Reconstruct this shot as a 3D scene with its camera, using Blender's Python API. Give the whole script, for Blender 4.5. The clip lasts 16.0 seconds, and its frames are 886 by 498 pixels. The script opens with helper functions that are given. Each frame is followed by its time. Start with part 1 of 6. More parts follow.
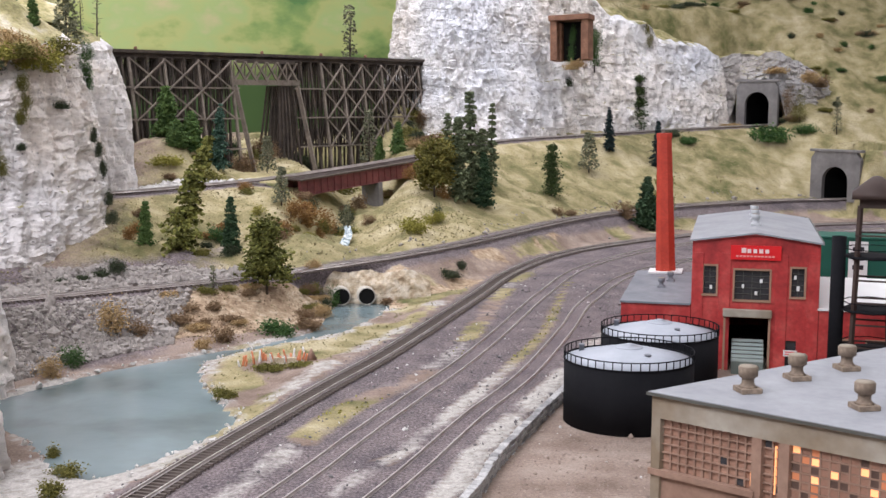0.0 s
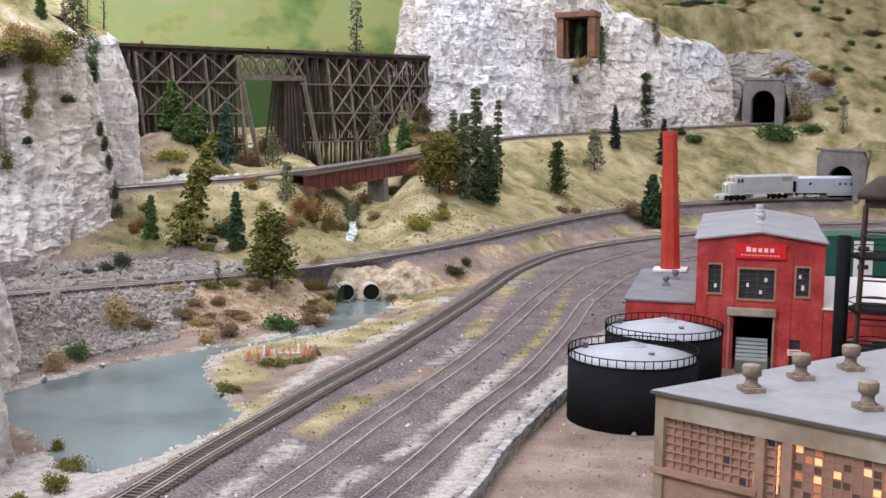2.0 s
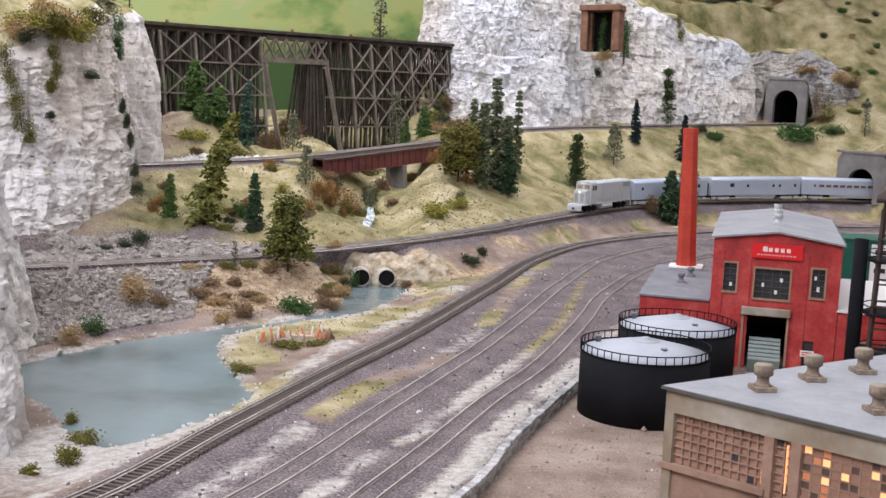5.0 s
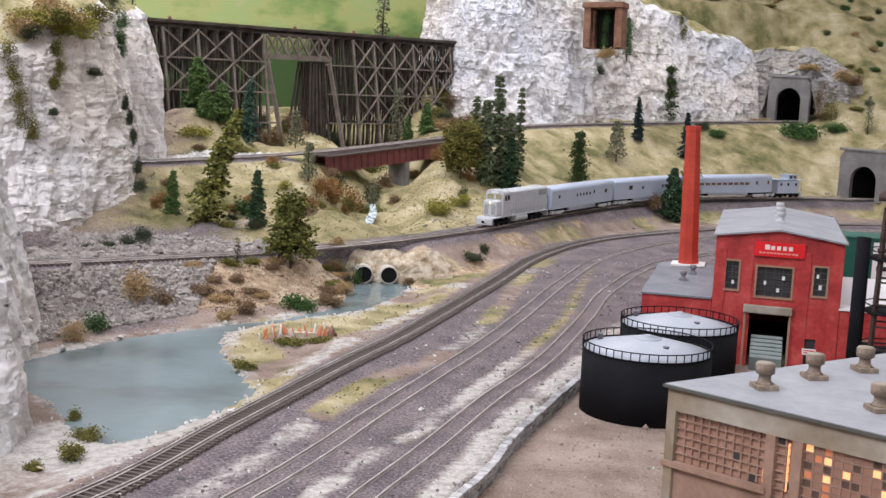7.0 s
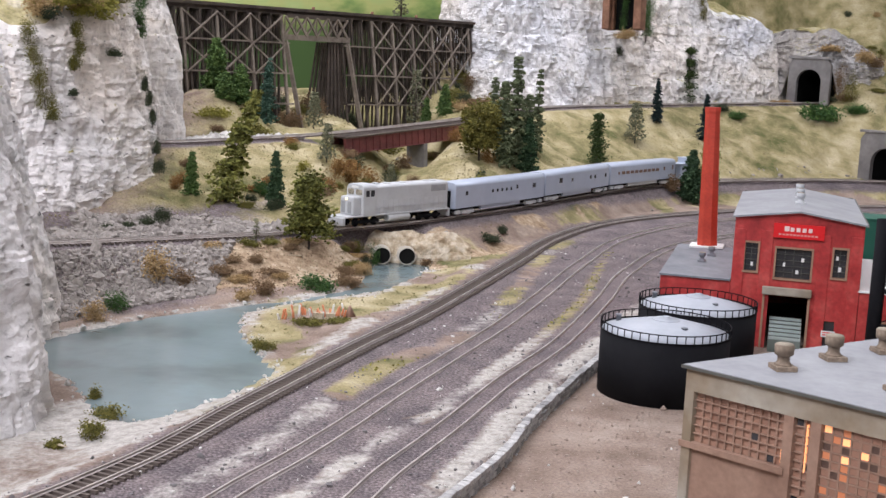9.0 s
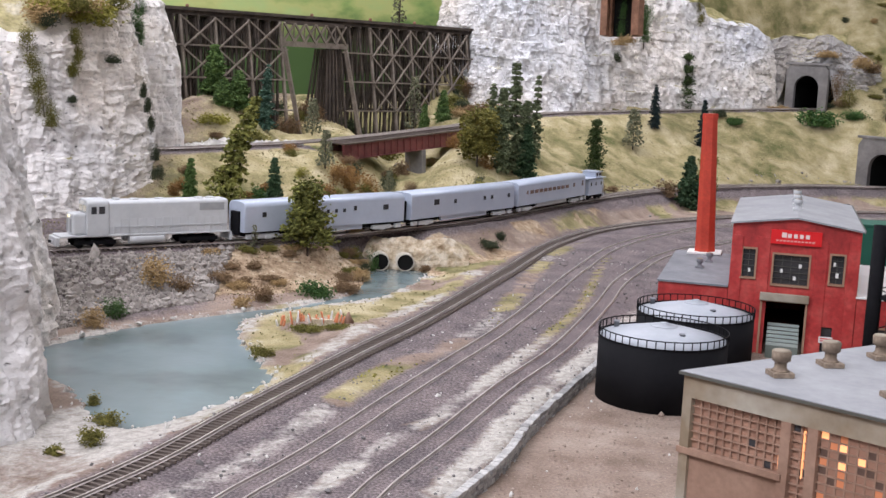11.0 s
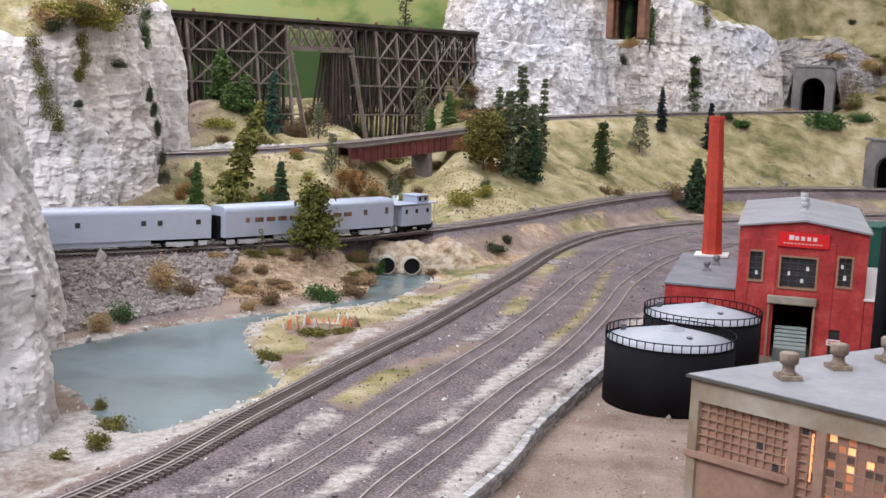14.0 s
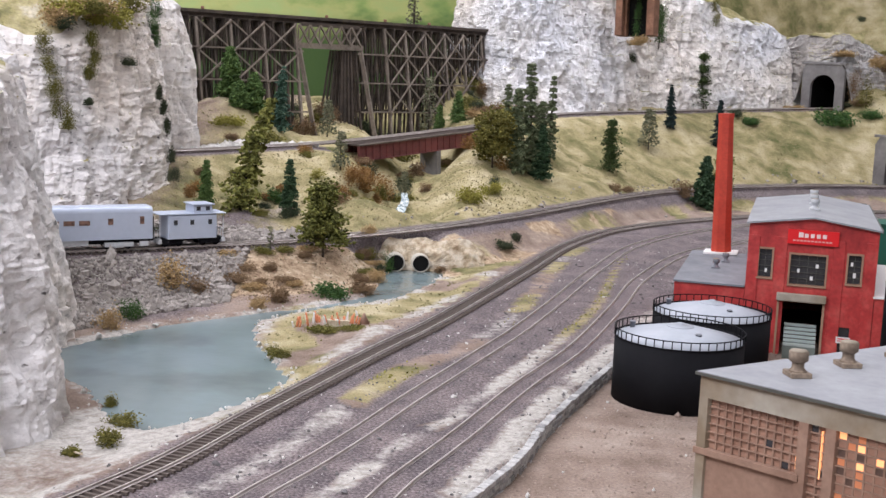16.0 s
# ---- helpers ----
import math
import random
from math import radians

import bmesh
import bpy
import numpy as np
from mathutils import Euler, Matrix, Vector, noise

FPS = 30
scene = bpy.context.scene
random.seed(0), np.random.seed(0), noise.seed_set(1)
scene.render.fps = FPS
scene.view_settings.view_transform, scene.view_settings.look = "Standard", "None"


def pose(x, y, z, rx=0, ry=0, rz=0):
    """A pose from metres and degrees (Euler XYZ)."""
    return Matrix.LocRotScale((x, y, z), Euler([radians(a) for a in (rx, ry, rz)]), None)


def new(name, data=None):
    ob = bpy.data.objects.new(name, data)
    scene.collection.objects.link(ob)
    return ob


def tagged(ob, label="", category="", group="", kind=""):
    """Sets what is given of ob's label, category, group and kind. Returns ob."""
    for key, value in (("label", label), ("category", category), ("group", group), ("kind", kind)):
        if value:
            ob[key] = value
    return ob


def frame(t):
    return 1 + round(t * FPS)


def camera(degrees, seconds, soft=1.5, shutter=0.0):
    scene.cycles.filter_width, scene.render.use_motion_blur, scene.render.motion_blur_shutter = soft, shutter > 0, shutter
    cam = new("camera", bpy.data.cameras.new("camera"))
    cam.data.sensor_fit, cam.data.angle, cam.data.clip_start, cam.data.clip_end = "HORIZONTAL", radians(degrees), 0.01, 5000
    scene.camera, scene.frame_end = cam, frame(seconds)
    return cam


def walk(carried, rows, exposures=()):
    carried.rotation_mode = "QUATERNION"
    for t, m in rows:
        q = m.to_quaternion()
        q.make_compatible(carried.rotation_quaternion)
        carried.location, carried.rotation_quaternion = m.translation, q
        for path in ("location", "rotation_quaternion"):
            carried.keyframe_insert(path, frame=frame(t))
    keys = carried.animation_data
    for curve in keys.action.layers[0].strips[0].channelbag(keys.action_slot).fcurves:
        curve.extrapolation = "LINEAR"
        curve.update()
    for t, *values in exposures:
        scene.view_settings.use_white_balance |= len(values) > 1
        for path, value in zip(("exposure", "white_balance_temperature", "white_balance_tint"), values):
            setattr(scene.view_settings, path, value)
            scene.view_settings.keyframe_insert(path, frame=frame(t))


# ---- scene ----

# The place is a model railway in 1:87; all sizes are those of the model, in metres.
def aim(x, y, z, tilt, roll, yaw):
    return pose(x, y, z, 0, 0, yaw) @ pose(0, 0, 0, tilt) @ pose(0, 0, 0, 0, 0, roll)


cam = camera(40.0, 16.0, soft=1.5)
# seconds, eye, tilt from straight down, roll, yaw
PATH = [
    (0, 0.0010, 0.0058, 0.2681, 82.907, 0.237, -1.060),
    (0.5, 0.0005, 0.0038, 0.2690, 82.685, 0.406, -1.125),
    (1, 0.0006, 0.0042, 0.2691, 82.671, 0.385, -1.038),
    (1.5, 0.0007, 0.0041, 0.2687, 82.681, 0.706, -1.028),
    (2, 0.0011, 0.0051, 0.2687, 82.721, 0.640, -0.828),
    (2.5, -0.0002, 0.0039, 0.2691, 82.626, 0.757, -0.661),
    (3, 0.0003, 0.0034, 0.2689, 82.527, 0.879, -0.486),
    (3.5, 0.0000, 0.0017, 0.2693, 82.139, 1.472, -0.146),
    (6, 0.0003, 0.0009, 0.2691, 82.167, 2.800, -0.214),
    (6.5, -0.0001, -0.0000, 0.2696, 82.126, 2.658, -0.168),
    (7, 0.0000, 0.0000, 0.2700, 82.000, 2.700, 0.000),
    (7.5, 0.0002, -0.0003, 0.2691, 81.778, 2.852, 0.060),
    (8, 0.0003, -0.0002, 0.2696, 81.601, 2.935, 0.175),
    (8.5, -0.0005, -0.0003, 0.2687, 81.372, 2.801, 0.397),
    (9, -0.0006, -0.0012, 0.2690, 81.116, 2.733, 0.798),
    (11.5, -0.0003, -0.0037, 0.2702, 81.420, 2.689, 0.728),
    (12, 0.0000, -0.0015, 0.2696, 81.403, 2.707, 0.786),
    (12.5, 0.0001, -0.0019, 0.2697, 81.444, 2.695, 0.830),
    (13, -0.0002, -0.0030, 0.2701, 81.535, 2.562, 0.920),
    (13.5, -0.0001, -0.0023, 0.2704, 81.545, 2.502, 1.014),
    (14, -0.0002, -0.0021, 0.2697, 81.544, 2.500, 1.057),
    (14.5, 0.0000, -0.0034, 0.2701, 81.542, 2.498, 1.059),
    (15, -0.0005, -0.0032, 0.2704, 81.544, 2.450, 1.132),
    (15.5, -0.0006, -0.0028, 0.2696, 81.469, 2.427, 1.309),
    (16, -0.0006, -0.0033, 0.2698, 81.408, 2.438, 1.465),
]
walk(cam, [(t, aim(*r)) for t, *r in PATH])

# ---- light: fluorescent ceiling lights over the layout, with added fill lamps ----
world = bpy.data.worlds.new("world")
scene.world = world
world.use_nodes = True
world.node_tree.nodes["Background"].inputs[0].default_value = (0.9, 0.95, 1.0, 1)
world.node_tree.nodes["Background"].inputs[1].default_value = 0.25
scene.view_settings.exposure = 0.0


def area_light(x, y, z, sx, sy, power, colour=(0.955, 0.95, 1.04)):
    data = bpy.data.lights.new("overhead_lamp", "AREA")
    data.shape, data.size, data.size_y, data.energy, data.color = "RECTANGLE", sx, sy, power, colour
    ob = new("overhead_lamp", data)
    ob.matrix_world = pose(x, y, z)
    return ob


# Front and left lamps are added fill for the cliffs and facing walls.
for lx, ly, power in ((-1.1, 0.3, 24), (1.2, 0.2, 1), (-1.2, 2.2, 25), (0.0, 2.5, 15), (1.2, 2.4, 16), (-0.6, -0.6, 36), (-0.45, 0.55, 6), (0.4, -2.0, 7)):
    area_light(lx, ly, 1.56, 1.2, 0.3, power)
area_light(0.0, 1.2, 1.56, 1.2, 0.3, 3)


# ---- materials ----
def material(name, colour, rough=0.7, metal=0.0):
    m = bpy.data.materials.new(name)
    m.use_nodes = True
    b = m.node_tree.nodes["Principled BSDF"]
    b.inputs["Base Color"].default_value = (*colour, 1)
    b.inputs["Roughness"].default_value = rough
    b.inputs["Metallic"].default_value = metal
    return m, m.node_tree, b


def node(nt, kind, **sets):
    n = nt.nodes.new(kind)
    for key, value in sets.items():
        n.inputs[key.replace("_", " ")].default_value = value
    return n


def coords(nt):
    return nt.nodes.new("ShaderNodeTexCoord").outputs["Object"]


def world_coords(nt):
    return nt.nodes.new("ShaderNodeNewGeometry").outputs["Position"]


def noise_tex(nt, vec, scale, detail=4.0, rough=0.55):
    n = node(nt, "ShaderNodeTexNoise", Scale=scale, Detail=detail, Roughness=rough)
    nt.links.new(vec, n.inputs["Vector"])
    return n.outputs["Fac"]


def ramp(nt, fac, stops):
    n = nt.nodes.new("ShaderNodeValToRGB")
    el = n.color_ramp.elements
    while len(el) < len(stops):
        el.new(0.5)
    for e, (p, c) in zip(el, stops):
        e.position, e.color = p, (*c, 1)
    nt.links.new(fac, n.inputs["Fac"])
    return n.outputs["Color"]


def step(nt, fac, lo, hi):
    n = node(nt, "ShaderNodeMapRange", From_Min=lo, From_Max=hi)
    nt.links.new(fac, n.inputs["Value"])
    return n.outputs["Result"]


def calc(nt, op, a, b):
    n = nt.nodes.new("ShaderNodeMath")
    n.operation = op
    for i, v in enumerate((a, b)):
        if isinstance(v, (int, float)):
            n.inputs[i].default_value = v
        else:
            nt.links.new(v, n.inputs[i])
    return n.outputs[0]


def mix(nt, fac, a, b, mode="MIX"):
    n = nt.nodes.new("ShaderNodeMix")
    n.data_type, n.blend_type = "RGBA", mode
    if isinstance(fac, (int, float)):
        n.inputs[0].default_value = fac
    else:
        nt.links.new(fac, n.inputs[0])
    for i, v in ((6, a), (7, b)):
        if isinstance(v, tuple):
            n.inputs[i].default_value = (*v, 1)
        else:
            nt.links.new(v, n.inputs[i])
    return n.outputs[2]


def bump(nt, b, height, strength, distance):
    n = node(nt, "ShaderNodeBump", Strength=strength, Distance=distance)
    nt.links.new(height, n.inputs["Height"])
    nt.links.new(n.outputs["Normal"], b.inputs["Normal"])


def speckled(name, stops, scale, rough=0.8, metal=0.0, fine=0.0, depth=0.0, stain=None):
    """A surface with a coarse colour variation, a fine grain and, at choice, stains of another colour."""
    m, nt, b = material(name, stops[0][1], rough, metal)
    v = world_coords(nt) if stain == "world" else coords(nt)
    n1 = noise_tex(nt, v, scale, 5)
    col = ramp(nt, n1, stops)
    n2 = noise_tex(nt, v, scale * 7, 3)
    g = ramp(nt, n2, [(0.25, (1 - fine,) * 3), (0.75, (1 + fine,) * 3)])
    col = mix(nt, 1.0, col, g, "MULTIPLY")
    nt.links.new(col, b.inputs["Base Color"])
    if depth:
        bump(nt, b, n2, 0.6, depth)
    return m


def foliage(name, dark, light, rough=0.8):
    m, nt, b = material(name, light, rough)
    rnd = nt.nodes.new("ShaderNodeNewGeometry").outputs["Random Per Island"]
    n = noise_tex(nt, world_coords(nt), 60, 2)
    f = calc(nt, "ADD", calc(nt, "MULTIPLY", rnd, 0.6), calc(nt, "MULTIPLY", n, 0.5))
    nt.links.new(ramp(nt, f, [(0.15, dark), (0.85, light)]), b.inputs["Base Color"])
    b.inputs["Specular IOR Level"].default_value = 0.2
    return m


def ground_material():
    m, nt, b = material("scenery", (0.3, 0.27, 0.2), 0.92)
    b.inputs["Specular IOR Level"].default_value = 0.15
    v = world_coords(nt)
    big, mid, fine, tiny = (noise_tex(nt, v, s, 5) for s in (5, 22, 130, 420))
    at = nt.nodes.new("ShaderNodeVertexColor")
    at.layer_name = "cover"
    sep = nt.nodes.new("ShaderNodeSeparateColor")
    nt.links.new(at.outputs["Color"], sep.inputs[0])
    earth = ramp(nt, mid, [(0.3, (0.20, 0.145, 0.115)), (0.5, (0.30, 0.228, 0.188)), (0.7, (0.39, 0.315, 0.265))])
    grass = ramp(nt, calc(nt, "ADD", calc(nt, "MULTIPLY", mid, 0.6), calc(nt, "MULTIPLY", big, 0.4)),
                 [(0.36, (0.12, 0.125, 0.05)), (0.44, (0.23, 0.205, 0.10)), (0.52, (0.36, 0.305, 0.165)), (0.64, (0.50, 0.43, 0.28))])
    ballast = ramp(nt, tiny, [(0.3, (0.098, 0.084, 0.086)), (0.5, (0.172, 0.150, 0.155)), (0.72, (0.285, 0.255, 0.26))])
    ballast = mix(nt, 1.0, ballast, ramp(nt, mid, [(0.3, (0.68, 0.66, 0.68)), (0.7, (1.28, 1.2, 1.16))]), "MULTIPLY")
    ochre = ramp(nt, calc(nt, "ADD", calc(nt, "MULTIPLY", mid, 0.5), calc(nt, "MULTIPLY", fine, 0.5)), [(0.36, (0.19, 0.125, 0.08)), (0.46, (0.37, 0.265, 0.175)), (0.56, (0.53, 0.41, 0.285)), (0.66, (0.66, 0.56, 0.43))])
    pale = ramp(nt, fine, [(0.3, (0.33, 0.30, 0.27)), (0.6, (0.53, 0.50, 0.465))])
    wob = calc(nt, "SUBTRACT", calc(nt, "ADD", calc(nt, "MULTIPLY", mid, 0.7), calc(nt, "MULTIPLY", fine, 0.5)), 0.6)
    col = earth
    for out, c in ((sep.outputs[1], grass), (at.outputs["Alpha"], ochre), (sep.outputs[0], ballast), (sep.outputs[2], pale)):
        col = mix(nt, step(nt, calc(nt, "ADD", out, wob), 0.31, 0.69), col, c)
    col = mix(nt, 1.0, col, ramp(nt, tiny, [(0.25, (0.72, 0.72, 0.72)), (0.75, (1.25, 1.25, 1.25))]), "MULTIPLY")
    nt.links.new(col, b.inputs["Base Color"])
    bump(nt, b, calc(nt, "ADD", fine, tiny), 0.7, 0.003)
    return m


def rock_material(name, shade, tints=((1.0, 0.94, 0.87), (1.0, 0.99, 0.985), (0.93, 0.95, 1.0))):
    m, nt, b = material(name, (0.6, 0.6, 0.6), 0.9)
    b.inputs["Specular IOR Level"].default_value = 0.2
    v = world_coords(nt)
    mp = node(nt, "ShaderNodeMapping", Scale=(1, 1, 1.7))
    nt.links.new(v, mp.inputs["Vector"])
    lay = noise_tex(nt, mp.outputs[0], 55, 7, 0.7)
    big = noise_tex(nt, v, 4.5, 3)
    fine = noise_tex(nt, v, 190, 4)
    pit_shade = noise_tex(nt, mp.outputs[0], 95, 2)
    warp = nt.nodes.new("ShaderNodeVectorMath")
    warp.operation = "MULTIPLY_ADD"
    nz = node(nt, "ShaderNodeTexNoise", Scale=30.0, Detail=3.0)
    nt.links.new(v, nz.inputs["Vector"])
    nt.links.new(nz.outputs["Color"], warp.inputs[0])
    warp.inputs[1].default_value = (0.02, 0.02, 0.03)
    nt.links.new(mp.outputs[0], warp.inputs[2])
    chips = []
    for sc in (34.0, 85.0):
        vo = node(nt, "ShaderNodeTexVoronoi", Scale=sc)
        nt.links.new(warp.outputs[0], vo.inputs["Vector"])
        chips.append(calc(nt, "ADD", vo.outputs["Distance"], calc(nt, "MULTIPLY", step(nt, vo.outputs["Color"], 0.0, 1.0), 0.9)))
    chip = calc(nt, "ADD", chips[0], calc(nt, "MULTIPLY", chips[1], 0.5))
    # The ramp's dark end puts the shade of cracks into the rock colour.
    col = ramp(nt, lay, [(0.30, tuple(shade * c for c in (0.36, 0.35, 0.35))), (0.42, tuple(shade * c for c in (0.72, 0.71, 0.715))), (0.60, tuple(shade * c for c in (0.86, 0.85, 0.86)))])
    tint = ramp(nt, big, [(0.36, tints[0]), (0.52, tints[1]), (0.66, tints[2])])
    col = mix(nt, 1.0, col, tint, "MULTIPLY")
    # dark spots painted as the shade inside small hollows
    col = mix(nt, step(nt, pit_shade, 0.31, 0.25), col, (0.14, 0.13, 0.125))
    nrm = nt.nodes.new("ShaderNodeSeparateXYZ")
    nt.links.new(nt.nodes.new("ShaderNodeNewGeometry").outputs["True Normal"], nrm.inputs[0])
    turf = ramp(nt, noise_tex(nt, v, 40, 5), [(0.32, (0.12, 0.13, 0.045)), (0.5, (0.32, 0.28, 0.12)), (0.68, (0.46, 0.40, 0.22))])
    top = calc(nt, "ADD", nrm.outputs[2], calc(nt, "MULTIPLY", noise_tex(nt, v, 14, 3), 0.5))
    col = mix(nt, step(nt, top, 1.13, 1.2), col, turf)
    nt.links.new(col, b.inputs["Base Color"])
    bump(nt, b, calc(nt, "ADD", calc(nt, "MULTIPLY", chip, 0.8), calc(nt, "ADD", lay, calc(nt, "MULTIPLY", fine, 0.3))), 0.8, 0.0045)
    return m


M_GROUND = ground_material()
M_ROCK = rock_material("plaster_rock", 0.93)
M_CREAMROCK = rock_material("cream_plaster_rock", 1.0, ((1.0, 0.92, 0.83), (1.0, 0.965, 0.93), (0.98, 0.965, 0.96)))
M_TURF = speckled("dry_turf", [(0.32, (0.12, 0.12, 0.045)), (0.46, (0.30, 0.265, 0.12)), (0.58, (0.44, 0.38, 0.21)), (0.70, (0.58, 0.53, 0.42))], 26, 0.95, fine=0.3, depth=0.003)
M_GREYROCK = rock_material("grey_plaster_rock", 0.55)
M_RAIL = speckled("rusty_rail", [(0.3, (0.36, 0.31, 0.29)), (0.7, (0.56, 0.51, 0.48))], 60, 0.4, 0.4)
M_TIE = speckled("brown_sleeper", [(0.3, (0.065, 0.048, 0.040)), (0.7, (0.14, 0.11, 0.095))], 90, 0.85, fine=0.2)
# Two tones of one timber: shade and light are put into the colour.
M_WOOD = speckled("dark_shaded_timber", [(0.3, (0.030, 0.022, 0.018)), (0.7, (0.085, 0.064, 0.05))], 40, 0.85, fine=0.25)
M_PALEWOOD = speckled("pale_lit_timber", [(0.3, (0.12, 0.095, 0.078)), (0.7, (0.24, 0.20, 0.165))], 40, 0.85, fine=0.25)
M_SILVER = speckled("silver_plastic", [(0.3, (0.44, 0.495, 0.605)), (0.7, (0.485, 0.54, 0.65))], 30, 0.34, 0.1, fine=0.03)
M_GREY = speckled("grey_plastic", [(0.3, (0.48, 0.495, 0.515)), (0.7, (0.57, 0.585, 0.605))], 30, 0.5, fine=0.04)
M_DARK = speckled("dark_window", [(0.3, (0.03, 0.03, 0.035)), (0.7, (0.05, 0.05, 0.055))], 40, 0.25)
M_BLACK = speckled("black_plastic", [(0.3, (0.006, 0.006, 0.008)), (0.7, (0.010, 0.010, 0.012))], 40, 0.85, fine=0.1)
M_BLACK.node_tree.nodes["Principled BSDF"].inputs["Specular IOR Level"].default_value = 0.15
M_RED = speckled("red_painted_brick", [(0.32, (0.27, 0.020, 0.020)), (0.5, (0.43, 0.035, 0.034)), (0.68, (0.54, 0.085, 0.072))], 34, 0.6, fine=0.22)
M_SIGNRED = speckled("bright_red_sign", [(0.3, (0.70, 0.01, 0.015)), (0.7, (0.74, 0.015, 0.02))], 20, 0.4)
M_CHIM = speckled("red_orange_brick", [(0.3, (0.40, 0.035, 0.018)), (0.7, (0.55, 0.06, 0.03))], 50, 0.7, fine=0.15)
M_ROOF = speckled("pale_grey_roofing", [(0.3, (0.25, 0.255, 0.275)), (0.7, (0.335, 0.34, 0.36))], 25, 0.7, fine=0.08)
M_TANKROOF = speckled("white_tank_roof", [(0.3, (0.33, 0.36, 0.41)), (0.7, (0.43, 0.45, 0.50))], 25, 0.55, fine=0.05)
M_CONC = speckled("stained_concrete", [(0.36, (0.24, 0.185, 0.125)), (0.62, (0.40, 0.37, 0.315))], 16, 0.85, fine=0.12)
M_BRICK = speckled("tan_brick", [(0.3, (0.36, 0.22, 0.15)), (0.7, (0.50, 0.34, 0.25))], 30, 0.85, fine=0.15)
M_STONE = speckled("grey_cut_stone", [(0.3, (0.26, 0.25, 0.25)), (0.7, (0.50, 0.49, 0.48))], 30, 0.9, fine=0.2, depth=0.001)
M_PORTAL = speckled("grey_concrete", [(0.3, (0.13, 0.12, 0.12)), (0.7, (0.25, 0.24, 0.235))], 18, 0.9, fine=0.12, depth=0.001)
M_GIRDER = speckled("rusty_red_girder", [(0.3, (0.10, 0.025, 0.028)), (0.7, (0.17, 0.045, 0.045))], 30, 0.6, fine=0.2)
M_GREEN = speckled("dark_green_paint", [(0.3, (0.005, 0.09, 0.06)), (0.7, (0.008, 0.11, 0.075))], 20, 0.5)
M_CREAM = speckled("cream_plaster", [(0.34, (0.30, 0.22, 0.14)), (0.48, (0.52, 0.43, 0.31)), (0.66, (0.68, 0.61, 0.50))], 70, 0.9, fine=0.2, depth=0.002)
M_WHITE = speckled("white_paint", [(0.3, (0.76, 0.76, 0.75)), (0.7, (0.82, 0.82, 0.81))], 10, 0.6)
# Near-black without sheen: the darkness inside openings is put into the colour.
M_TUNNEL = speckled("black_inner_dark", [(0.3, (0.012, 0.012, 0.012)), (0.7, (0.02, 0.02, 0.02))], 10, 1.0)
M_TUNNEL.node_tree.nodes["Principled BSDF"].inputs["Specular IOR Level"].default_value = 0.0
M_RUST = speckled("rusted_timber_portal", [(0.3, (0.13, 0.06, 0.035)), (0.7, (0.26, 0.13, 0.08))], 40, 0.85, fine=0.2)


# ---- geometry helpers ----
def smooth(a, b, x):
    u = np.clip((x - a) / (b - a), 0, 1)
    return u * u * (3 - 2 * u)


_lat = np.random.RandomState(7).rand(64, 64, 64)


def vnoise(x, y, z=0.0):
    x, y, z = np.broadcast_arrays(np.asarray(x, float), y, z)
    i, j, k = (np.floor(a).astype(int) for a in (x, y, z))
    u, v, w = x - i, y - j, z - k
    u, v, w = (a * a * (3 - 2 * a) for a in (u, v, w))
    g = lambda a, b, c: _lat[(i + a) % 64, (j + b) % 64, (k + c) % 64]
    lo = (g(0, 0, 0) * (1 - u) + g(1, 0, 0) * u) * (1 - v) + (g(0, 1, 0) * (1 - u) + g(1, 1, 0) * u) * v
    hi = (g(0, 0, 1) * (1 - u) + g(1, 0, 1) * u) * (1 - v) + (g(0, 1, 1) * (1 - u) + g(1, 1, 1) * u) * v
    return lo * (1 - w) + hi * w - 0.5


def fbm(x, y, z=0.0, octaves=4):
    return sum(vnoise(x * 2**o + 9 * o, y * 2**o + 5 * o, np.asarray(z) * 2**o + 3 * o) / 2**o for o in range(octaves))


def spline(points, n=40):
    p = np.array(points, float)
    p = np.vstack([2 * p[0] - p[1], p, 2 * p[-1] - p[-2]])
    out = []
    for i in range(1, len(p) - 2):
        a, b, c, e = p[i - 1 : i + 3]
        for u in np.arange(n) / n:
            out.append(0.5 * (2 * b + (c - a) * u + (2 * a - 5 * b + 4 * c - e) * u * u + (-a + 3 * b - 3 * c + e) * u**3))
    out.append(p[-2])
    return np.array(out)


def lengths(c):
    return np.r_[0, np.cumsum(np.linalg.norm(np.diff(c[:, :2], axis=0), axis=1))]


def evenly(c, gap, start=0.0, end=None):
    """Points, directions and stations at even distances along a curve."""
    s = lengths(c)
    at = np.arange(start, s[-1] if end is None else end, gap)
    p = np.stack([np.interp(at, s, c[:, k]) for k in range(c.shape[1])], -1)
    q = np.stack([np.interp(at + 1e-3, s, c[:, k]) for k in range(c.shape[1])], -1)
    r = np.stack([np.interp(at - 1e-3, s, c[:, k]) for k in range(c.shape[1])], -1)
    d = (q - r)[:, :2]
    return p, d / np.linalg.norm(d, axis=1)[:, None], at


